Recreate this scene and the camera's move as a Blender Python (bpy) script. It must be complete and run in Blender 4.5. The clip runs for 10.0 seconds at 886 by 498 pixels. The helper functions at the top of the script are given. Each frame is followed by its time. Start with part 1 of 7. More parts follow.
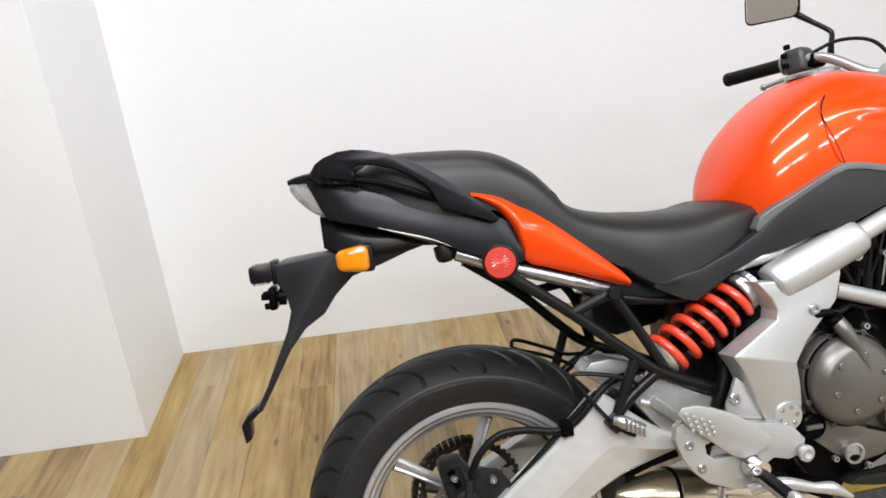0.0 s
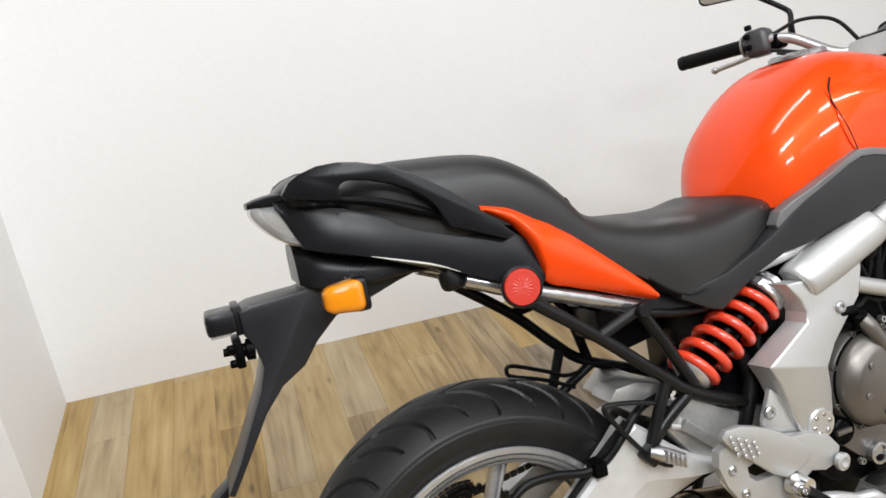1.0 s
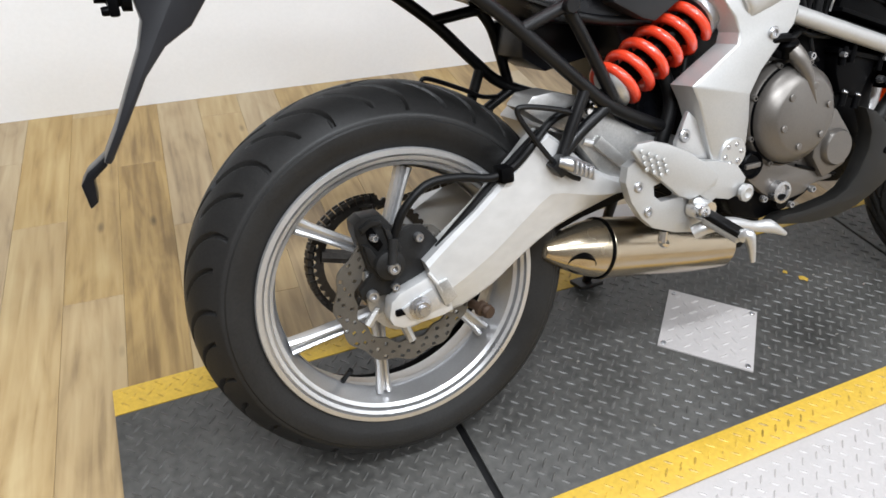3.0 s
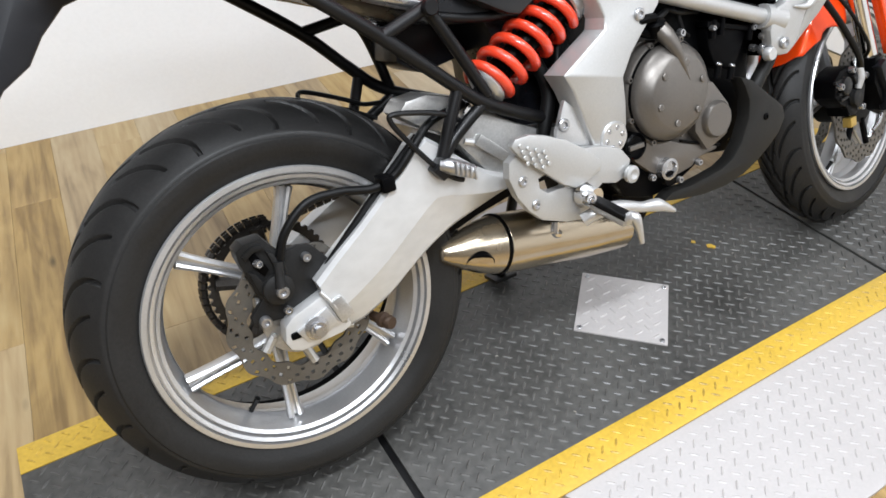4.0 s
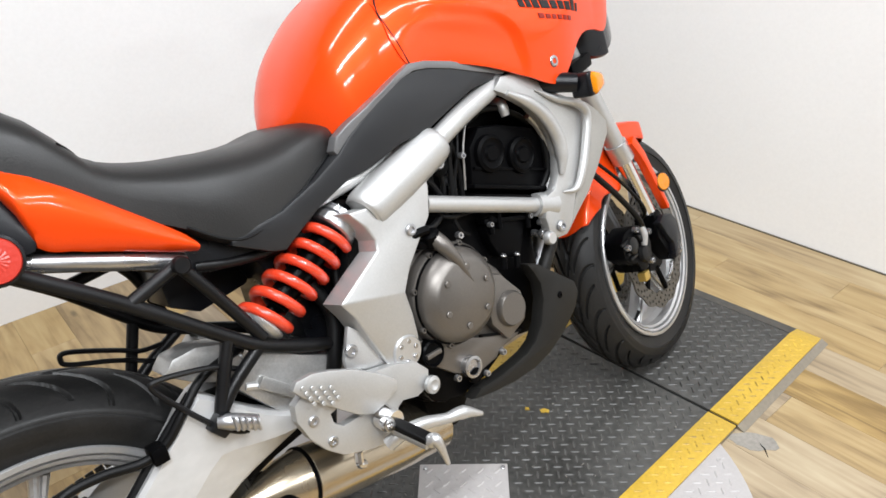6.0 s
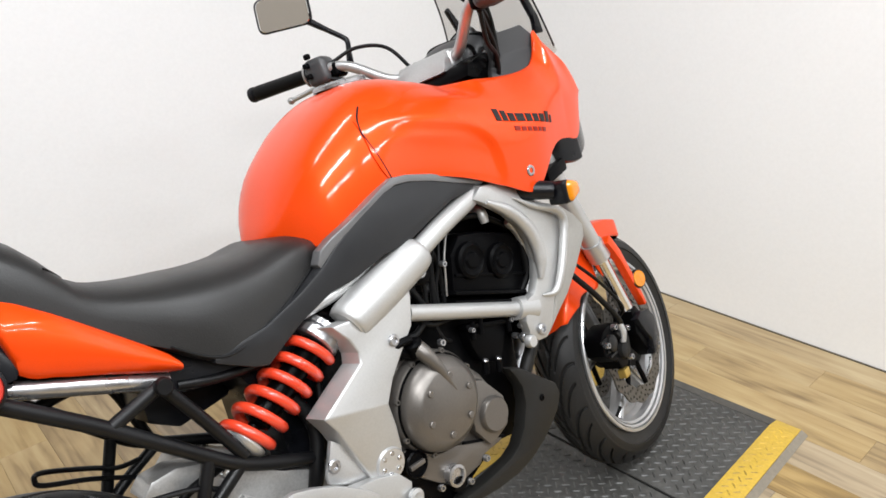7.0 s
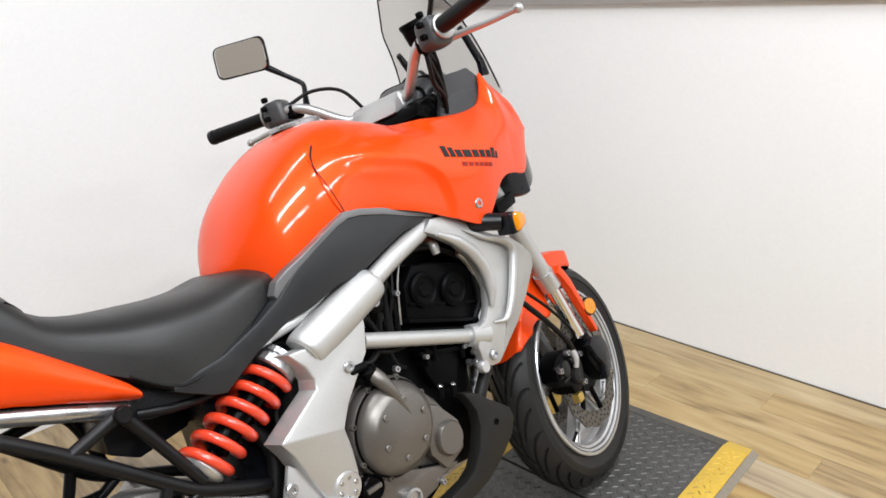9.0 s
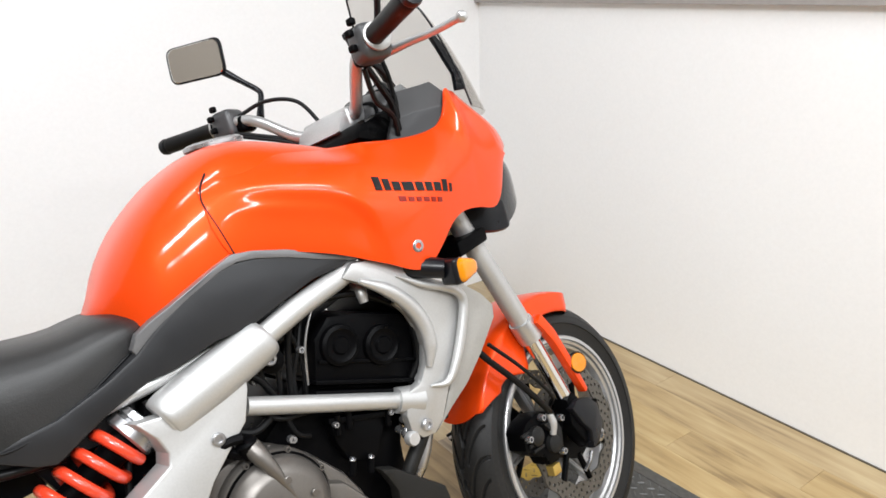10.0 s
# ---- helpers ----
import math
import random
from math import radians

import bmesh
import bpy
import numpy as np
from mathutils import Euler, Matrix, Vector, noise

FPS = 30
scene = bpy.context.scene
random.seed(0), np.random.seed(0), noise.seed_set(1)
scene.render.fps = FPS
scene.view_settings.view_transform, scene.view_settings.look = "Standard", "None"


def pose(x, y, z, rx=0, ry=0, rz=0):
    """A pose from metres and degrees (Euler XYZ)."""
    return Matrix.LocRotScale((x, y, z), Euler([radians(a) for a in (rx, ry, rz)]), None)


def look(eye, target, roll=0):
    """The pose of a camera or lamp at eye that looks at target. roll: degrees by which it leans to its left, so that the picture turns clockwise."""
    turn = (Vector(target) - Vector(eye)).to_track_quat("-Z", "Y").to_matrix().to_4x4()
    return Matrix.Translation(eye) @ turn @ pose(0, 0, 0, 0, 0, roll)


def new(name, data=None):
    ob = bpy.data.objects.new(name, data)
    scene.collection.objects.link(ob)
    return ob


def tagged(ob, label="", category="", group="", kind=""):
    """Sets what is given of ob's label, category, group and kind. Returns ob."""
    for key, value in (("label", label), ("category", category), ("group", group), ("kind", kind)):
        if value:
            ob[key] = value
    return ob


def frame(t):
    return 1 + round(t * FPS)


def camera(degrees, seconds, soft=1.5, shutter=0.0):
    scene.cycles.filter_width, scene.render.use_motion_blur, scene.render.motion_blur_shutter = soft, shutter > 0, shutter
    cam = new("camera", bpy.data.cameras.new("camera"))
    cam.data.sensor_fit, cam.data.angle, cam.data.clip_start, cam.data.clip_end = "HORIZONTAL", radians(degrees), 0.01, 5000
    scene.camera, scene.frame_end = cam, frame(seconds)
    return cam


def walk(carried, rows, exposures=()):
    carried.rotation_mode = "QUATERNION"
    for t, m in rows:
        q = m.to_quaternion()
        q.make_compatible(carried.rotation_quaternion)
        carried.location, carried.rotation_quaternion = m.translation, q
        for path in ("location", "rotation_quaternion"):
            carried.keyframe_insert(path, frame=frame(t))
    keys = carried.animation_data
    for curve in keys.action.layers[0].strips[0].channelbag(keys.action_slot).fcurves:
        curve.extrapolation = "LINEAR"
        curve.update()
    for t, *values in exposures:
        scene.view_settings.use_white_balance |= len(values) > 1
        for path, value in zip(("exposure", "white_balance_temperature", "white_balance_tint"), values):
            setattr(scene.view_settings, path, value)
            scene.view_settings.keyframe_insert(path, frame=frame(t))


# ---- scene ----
cam = camera(62.9, 10.0, soft=1.6)
PATH = [
    (0, (-0.1780, -1.0240, 1.3250), (0.0111, 0.3544, 0.7645), -5.36),
    (0.5, (-0.2872, -0.8294, 1.3309), (0.1212, 0.5052, 0.7813), -7.29),
    (1, (-0.3441, -0.7518, 1.3112), (0.1161, 0.5426, 0.7089), -4.95),
    (1.5, (-0.3344, -0.7236, 1.2509), (0.1180, 0.5106, 0.5284), -2.23),
    (2, (-0.3355, -0.7348, 1.1780), (0.1411, 0.4290, 0.3604), -0.39),
    (2.5, (-0.3311, -0.7567, 1.1266), (0.1529, 0.3295, 0.2123), 1.84),
    (2.7, (-0.3298, -0.7735, 1.1043), (0.1691, 0.3031, 0.1866), 2.45),
    (3.8, (-0.2592, -0.8039, 1.1123), (0.2947, 0.2234, 0.1701), 0.16),
    (4, (-0.2292, -0.8061, 1.1171), (0.3626, 0.2070, 0.1825), -0.95),
    (4.5, (-0.1799, -0.8007, 1.1337), (0.4969, 0.2084, 0.2541), -1.06),
    (5, (-0.0998, -0.7958, 1.1517), (0.6572, 0.1735, 0.2928), -2.89),
    (5.5, (-0.0589, -0.7883, 1.1676), (0.7245, 0.1642, 0.3139), -3.87),
    (6, (-0.0371, -0.7893, 1.2214), (0.8426, 0.1843, 0.4947), -2.79),
    (6.2, (-0.0427, -0.7917, 1.2374), (0.8588, 0.1849, 0.5420), -2.90),
    (7.3, (-0.0321, -0.7755, 1.2883), (0.9416, 0.2149, 0.7217), -2.25),
    (7.5, (-0.0321, -0.7791, 1.2907), (0.9404, 0.2168, 0.7316), -2.16),
    (8, (-0.0349, -0.8015, 1.3002), (0.9544, 0.1885, 0.7605), -1.77),
    (8.5, (-0.0398, -0.8175, 1.2935), (0.9548, 0.1816, 0.7810), -2.19),
    (9, (-0.0592, -0.8483, 1.2825), (0.9736, 0.1119, 0.7711), -2.74),
    (9.5, (0.1021, -0.8713, 1.2697), (1.0789, 0.1158, 0.7028), -4.16),
    (10, (0.3329, -0.8811, 1.2941), (1.2067, 0.2187, 0.7680), -2.02),
]
walk(cam, [(t, look(eye, target, roll)) for t, eye, target, roll in PATH],
     exposures=[(0.0, -0.15, 6500, 10), (1.2, -0.17, 6550, 10), (2.5, -0.01, 6350, 10), (4.0, 0.06, 6250, 10), (5.5, 0.08, 6300, 10), (6.2, 0.0, 6450, 10), (7.5, -0.07, 6500, 10), (8.5, -0.11, 6450, 10), (9.2, -0.03, 6450, 10), (10.0, 0.05, 6500, 10)])

# ---- light: a closed room, white on its seen sides, under ceiling tubes ----
world = bpy.data.worlds.new("world")
scene.world = world
world.use_nodes = True
world.node_tree.nodes["Background"].inputs[0].default_value = (0.9, 0.95, 1.0, 1)
world.node_tree.nodes["Background"].inputs[1].default_value = 0.05
scene.view_settings.exposure = 0.0


def tube_lamp(x, y, z, sx, sy, watts, colour=(0.94, 0.97, 1.0)):
    lamp = bpy.data.lights.new("ceiling_lamp", "AREA")
    lamp.shape, lamp.size, lamp.size_y, lamp.energy, lamp.color = "RECTANGLE", sx, sy, watts, colour
    ob = new("ceiling_lamp", lamp)
    ob.matrix_world = pose(x, y, z)
    return ob


for lx, ly, watts in ((-0.6, -2.5, 62), (1.2, -2.5, 48), (-0.45, -1.15, 74), (1.2, -1.0, 42), (0.1, 0.35, 24)):
    tube_lamp(lx, ly, 2.94, 1.15, 0.10, watts)


# ---- materials ----
def material(name):
    mat = bpy.data.materials.new(name)
    mat.use_nodes = True
    return mat, mat.node_tree.nodes, mat.node_tree.links, mat.node_tree.nodes["Principled BSDF"]


def surface(name, colour, rough=0.5, metal=0.0, grain=60.0, vary=0.12, bump=0.15, rough_vary=0.1, coat=0.0, wear=6.0, depth=0.001, spec=0.5, coat_rough=0.04, span=0.4):
    """A worn surface: broad stains and fine grain in colour, gloss and relief."""
    mat, nodes, links, bsdf = material(name)
    place = nodes.new("ShaderNodeTexCoord")
    fine, broad = nodes.new("ShaderNodeTexNoise"), nodes.new("ShaderNodeTexNoise")
    fine.inputs["Scale"].default_value, fine.inputs["Detail"].default_value = grain, 6
    broad.inputs["Scale"].default_value, broad.inputs["Detail"].default_value = wear, 4
    for n in (fine, broad):
        links.new(place.outputs["Object"], n.inputs["Vector"])
    mix = nodes.new("ShaderNodeMath")
    mix.operation = "ADD"
    links.new(fine.outputs["Fac"], mix.inputs[0])
    links.new(broad.outputs["Fac"], mix.inputs[1])
    ramp = nodes.new("ShaderNodeMapRange")
    ramp.inputs["From Min"].default_value, ramp.inputs["From Max"].default_value = 1 - span, 1 + span
    ramp.inputs["To Min"].default_value, ramp.inputs["To Max"].default_value = 1 - vary, 1 + vary
    links.new(mix.outputs[0], ramp.inputs["Value"])
    tint = nodes.new("ShaderNodeVectorMath")
    tint.operation = "SCALE"
    tint.inputs[0].default_value = colour
    links.new(ramp.outputs[0], tint.inputs["Scale"])
    links.new(tint.outputs[0], bsdf.inputs["Base Color"])
    gloss = nodes.new("ShaderNodeMapRange")
    gloss.inputs["From Min"].default_value, gloss.inputs["From Max"].default_value = 0.3, 0.7
    gloss.inputs["To Min"].default_value, gloss.inputs["To Max"].default_value = max(rough - rough_vary, 0.02), min(rough + rough_vary, 1)
    links.new(broad.outputs["Fac"], gloss.inputs["Value"])
    links.new(gloss.outputs[0], bsdf.inputs["Roughness"])
    bsdf.inputs["Metallic"].default_value = metal
    bsdf.inputs["Coat Weight"].default_value = coat
    bsdf.inputs["Coat Roughness"].default_value = coat_rough
    bsdf.inputs["Specular IOR Level"].default_value = spec
    if bump:
        relief = nodes.new("ShaderNodeBump")
        relief.inputs["Strength"].default_value, relief.inputs["Distance"].default_value = bump, depth
        links.new(fine.outputs["Fac"], relief.inputs["Height"])
        links.new(relief.outputs[0], bsdf.inputs["Normal"])
    return mat


def lens(name, colour, rough=0.12, through_it=0.7):
    mat, nodes, links, bsdf = material(name)
    wave = nodes.new("ShaderNodeTexVoronoi")
    wave.inputs["Scale"].default_value = 210
    place = nodes.new("ShaderNodeTexCoord")
    links.new(place.outputs["Object"], wave.inputs["Vector"])
    relief = nodes.new("ShaderNodeBump")
    relief.inputs["Strength"].default_value, relief.inputs["Distance"].default_value = 0.18, 0.0015
    links.new(wave.outputs["Distance"], relief.inputs["Height"])
    links.new(relief.outputs[0], bsdf.inputs["Normal"])
    bsdf.inputs["Base Color"].default_value = (*colour, 1)
    bsdf.inputs["Roughness"].default_value = rough
    bsdf.inputs["Transmission Weight"].default_value = through_it
    bsdf.inputs["Coat Weight"].default_value = 0.4
    bsdf.inputs["Coat Roughness"].default_value = 0.08
    return mat


def sheet_glass(name, tint, rough=0.02, haze=0.25, dark=(0.02, 0.02, 0.02)):
    mat, nodes, links, bsdf = material(name)
    clear, mixer, out = nodes.new("ShaderNodeBsdfTransparent"), nodes.new("ShaderNodeMixShader"), nodes["Material Output"]
    clear.inputs[0].default_value = (*tint, 1)
    bsdf.inputs["Base Color"].default_value = (*dark, 1)
    bsdf.inputs["Roughness"].default_value = rough
    mixer.inputs[0].default_value = haze
    links.new(clear.outputs[0], mixer.inputs[1])
    links.new(bsdf.outputs[0], mixer.inputs[2])
    links.new(mixer.outputs[0], out.inputs["Surface"])
    return mat


def brushed(name, colour, rough, metal, stretch):
    """Metal with drawn-out brushing marks along one axis."""
    mat = surface(name, colour, rough, metal, grain=1.0, vary=0.1, bump=0.1, rough_vary=0.08, wear=5, depth=0.0006)
    nodes, links = mat.node_tree.nodes, mat.node_tree.links
    fine = [n for n in nodes if n.type == "TEX_NOISE"][0]
    mapping = nodes.new("ShaderNodeMapping")
    mapping.inputs["Scale"].default_value = stretch
    links.new(nodes["Texture Coordinate"].outputs["Object"], mapping.inputs["Vector"])
    links.new(mapping.outputs[0], fine.inputs["Vector"])
    return mat


ORANGE = surface("orange_paint", (0.78, 0.058, 0.0035), 0.38, 0.24, 400, 0.05, 0.0, 0.04, coat=0.5, wear=3, spec=0.10, coat_rough=0.09)
PLASTIC = surface("black_plastic", (0.0048, 0.0052, 0.0070), 0.30, 0.0, 700, 0.25, 0.2, 0.08, wear=8, depth=0.0004, spec=0.28)
DULL = surface("grey_black_plastic", (0.015, 0.0155, 0.0172), 0.38, 0.0, 700, 0.2, 0.3, 0.08, wear=8, depth=0.0004, spec=0.36)
VINYL = surface("seat_vinyl", (0.0120, 0.0116, 0.0114), 0.42, 0.0, 420, 0.25, 0.45, 0.06, wear=7, depth=0.0006, spec=0.42)
FRAME = surface("satin_silver_paint", (0.48, 0.48, 0.475), 0.46, 0.70, 300, 0.07, 0.12, 0.06, wear=5, depth=0.0003)
RADSIDE = surface("satin_grey_paint", (0.33, 0.32, 0.30), 0.42, 0.45, 300, 0.08, 0.1, 0.06, wear=5, depth=0.0003)
ALLOY = surface("cast_alloy", (0.52, 0.52, 0.52), 0.36, 0.75, 380, 0.12, 0.25, 0.1, wear=9, depth=0.0004)
SWING = brushed("brushed_alloy", (0.56, 0.56, 0.558), 0.40, 0.45, (40, 60, 60))
RIM = surface("wheel_silver", (0.56, 0.56, 0.565), 0.34, 0.82, 260, 0.08, 0.05, 0.08, wear=8, depth=0.0003)
STEEL = surface("steel", (0.42, 0.42, 0.43), 0.28, 0.9, 200, 0.12, 0.1, 0.1, wear=20, depth=0.0003)
CHROME = surface("chrome", (0.75, 0.75, 0.76), 0.12, 1.0, 200, 0.05, 0.02, 0.05, wear=20, depth=0.0002)
MUFFLER = brushed("warm_stainless", (0.44, 0.375, 0.28), 0.22, 0.92, (10, 160, 160))
DISC = surface("brake_steel", (0.105, 0.096, 0.083), 0.46, 0.5, 160, 0.15, 0.2, 0.1, wear=14, depth=0.0004)
CASE = surface("grey_engine_paint", (0.150, 0.138, 0.126), 0.40, 0.7, 300, 0.1, 0.15, 0.08, wear=9, depth=0.0004)
BLACKENGINE = surface("black_engine_paint", (0.0016, 0.0016, 0.0019), 0.34, 0.0, 300, 0.3, 0.3, 0.1, wear=10, depth=0.0006, spec=0.05)
POWDER = surface("black_powder_coat", (0.0050, 0.0050, 0.0056), 0.38, 0.0, 500, 0.3, 0.3, 0.1, wear=9, depth=0.0004, spec=0.25)
RUBBER = surface("tyre_rubber", (0.0105, 0.0102, 0.0100), 0.50, 0.0, 220, 0.45, 0.35, 0.12, wear=7, depth=0.0008, spec=0.3)
SPRING = surface("red_spring_paint", (0.62, 0.045, 0.016), 0.3, 0.0, 200, 0.08, 0.05, 0.06, coat=0.6, wear=9, depth=0.0003)
CALIPER = surface("black_caliper", (0.0125, 0.0123, 0.0122), 0.46, 0.15, 240, 0.35, 0.35, 0.1, wear=14, depth=0.0006, spec=0.22)
HOSE = surface("rubber_hose", (0.0032, 0.0032, 0.0035), 0.45, 0.0, 300, 0.2, 0.1, 0.1, depth=0.0004, spec=0.18)
GUARD = surface("blue_black_plastic", (0.012, 0.0125, 0.0150), 0.34, 0.0, 600, 0.2, 0.25, 0.08, wear=7, depth=0.0004, spec=0.34)
BELLY = surface("matte_belly_plastic", (0.0110, 0.0106, 0.0098), 0.5, 0.0, 500, 0.25, 0.3, 0.1, wear=8, depth=0.0005, spec=0.22)
CHAIN = surface("oily_chain", (0.05, 0.045, 0.04), 0.4, 0.8, 200, 0.3, 0.3, 0.1, depth=0.0006)
RUST = surface("rusty_stub", (0.052, 0.030, 0.018), 0.6, 0.3, 200, 0.4, 0.5, 0.1, depth=0.0006)
GOLD = surface("gold_anodised", (0.55, 0.38, 0.10), 0.35, 0.8, 200, 0.1, 0.1, 0.1)
AMBER = lens("amber_lens", (0.98, 0.33, 0.004), 0.05, 0.38)
REDLENS = lens("red_lens", (0.52, 0.040, 0.026), 0.28, 0.12)
CLEARLENS = lens("clear_lens", (0.9, 0.9, 0.9), 0.1, 0.75)
HEADLENS = lens("smoked_lens", (0.02, 0.021, 0.022), 0.16, 0.1)
MIRROR = surface("mirror_glass", (0.8, 0.8, 0.8), 0.02, 1.0, 100, 0.0, 0.0, 0.0)
SCREEN = sheet_glass("smoked_screen", (0.90, 0.89, 0.875), 0.03, 0.07, (0.03, 0.03, 0.03))
DIAL = surface("dial_face", (0.14, 0.145, 0.145), 0.2, 0.0, 100, 0.05, 0.0, 0.02)
GREY = surface("grey_instrument_plastic", (0.032, 0.032, 0.0335), 0.42, 0.0, 500, 0.1, 0.2, 0.05, depth=0.0004, spec=0.42)
CASTGREY = surface("weathered_casting", (0.43, 0.425, 0.415), 0.36, 0.75, 300, 0.2, 0.35, 0.12, wear=14, depth=0.0006)
STRIP = surface("satin_grey_strip", (0.150, 0.150, 0.154), 0.40, 0.35, 300, 0.08, 0.1, 0.06, wear=5, depth=0.0003)
SWITCH = surface("grey_switch_plastic", (0.050, 0.050, 0.052), 0.38, 0.0, 500, 0.15, 0.2, 0.06, depth=0.0004, spec=0.4)
COCKPIT = surface("black_cockpit_plastic", (0.011, 0.011, 0.012), 0.40, 0.0, 500, 0.1, 0.2, 0.05, depth=0.0004, spec=0.30)
DECAL = surface("black_decal", (0.006, 0.006, 0.007), 0.3, 0.0, 100, 0.1, 0.0, 0.02, coat=0.15, spec=0.2)
DECALDARK = surface("dark_red_decal", (0.20, 0.012, 0.006), 0.3, 0.0, 100, 0.1, 0.0, 0.02, coat=0.15, spec=0.2)
WALL = surface("white_wall_paint", (0.85, 0.852, 0.855), 0.6, 0.0, 90, 0.03, 0.08, 0.05, wear=1.1, depth=0.001)
# ceiling is out of view; its grey is lowered to weaken light from above
CEILING = surface("low_bounce_ceiling", (0.16, 0.157, 0.155), 0.8, 0.0, 90, 0.02, 0.1, 0.05, wear=1.5, depth=0.001)
# unseen walls: tan as the mirror reflects, kept dark to hold down fill light
FARWALL = surface("grey_tan_low_fill_wall", (0.17, 0.148, 0.122), 0.7, 0.0, 90, 0.05, 0.08, 0.05, wear=1.5, depth=0.001)
PLANKGAP = surface("plank_joint", (0.22, 0.155, 0.078), 0.7, 0.0, 90, 0.1, 0.08, 0.05, wear=3, depth=0.001)
JOINT = surface("dark_floor_joint", (0.095, 0.078, 0.056), 0.7, 0.0, 90, 0.4, 0.1, 0.05, wear=2, depth=0.001)
TRIM = surface("grey_trim_paint", (0.34, 0.32, 0.31), 0.5, 0.0, 90, 0.1, 0.08, 0.05, wear=3, depth=0.001)
TREAD = surface("worn_black_tread", (0.050, 0.0485, 0.0450), 0.46, 0.0, 60, 0.55, 0.3, 0.14, wear=2.6, depth=0.0008, spec=0.42, span=0.30)
TREADTOP = surface("worn_tread_tops", (0.066, 0.064, 0.060), 0.42, 0.0, 60, 0.5, 0.2, 0.12, wear=3.5, depth=0.0006, spec=0.5, span=0.30)
YELLOW = surface("yellow_floor_paint", (0.52, 0.335, 0.038), 0.46, 0.0, 120, 0.15, 0.2, 0.1, wear=6, depth=0.0006, span=0.3)
YELLOWTOP = surface("rubbed_yellow_tread", (0.44, 0.282, 0.034), 0.46, 0.0, 120, 0.5, 0.2, 0.1, wear=5, depth=0.0006, span=0.22)
EDGE = surface("dull_edge_steel", (0.23, 0.20, 0.155), 0.5, 0.2, 90, 0.18, 0.1, 0.08, wear=5, depth=0.001)
SILVERTREAD = surface("silver_tread", (0.40, 0.378, 0.370), 0.55, 0.05, 140, 0.08, 0.15, 0.08, wear=5, depth=0.0005)
SILVERTOP = surface("rubbed_silver_tread", (0.42, 0.398, 0.39), 0.5, 0.1, 140, 0.08, 0.1, 0.08, wear=8, depth=0.0004)
BARE = surface("bare_worn_floor", (0.265, 0.245, 0.215), 0.6, 0.0, 120, 0.25, 0.3, 0.1, wear=14, depth=0.001)


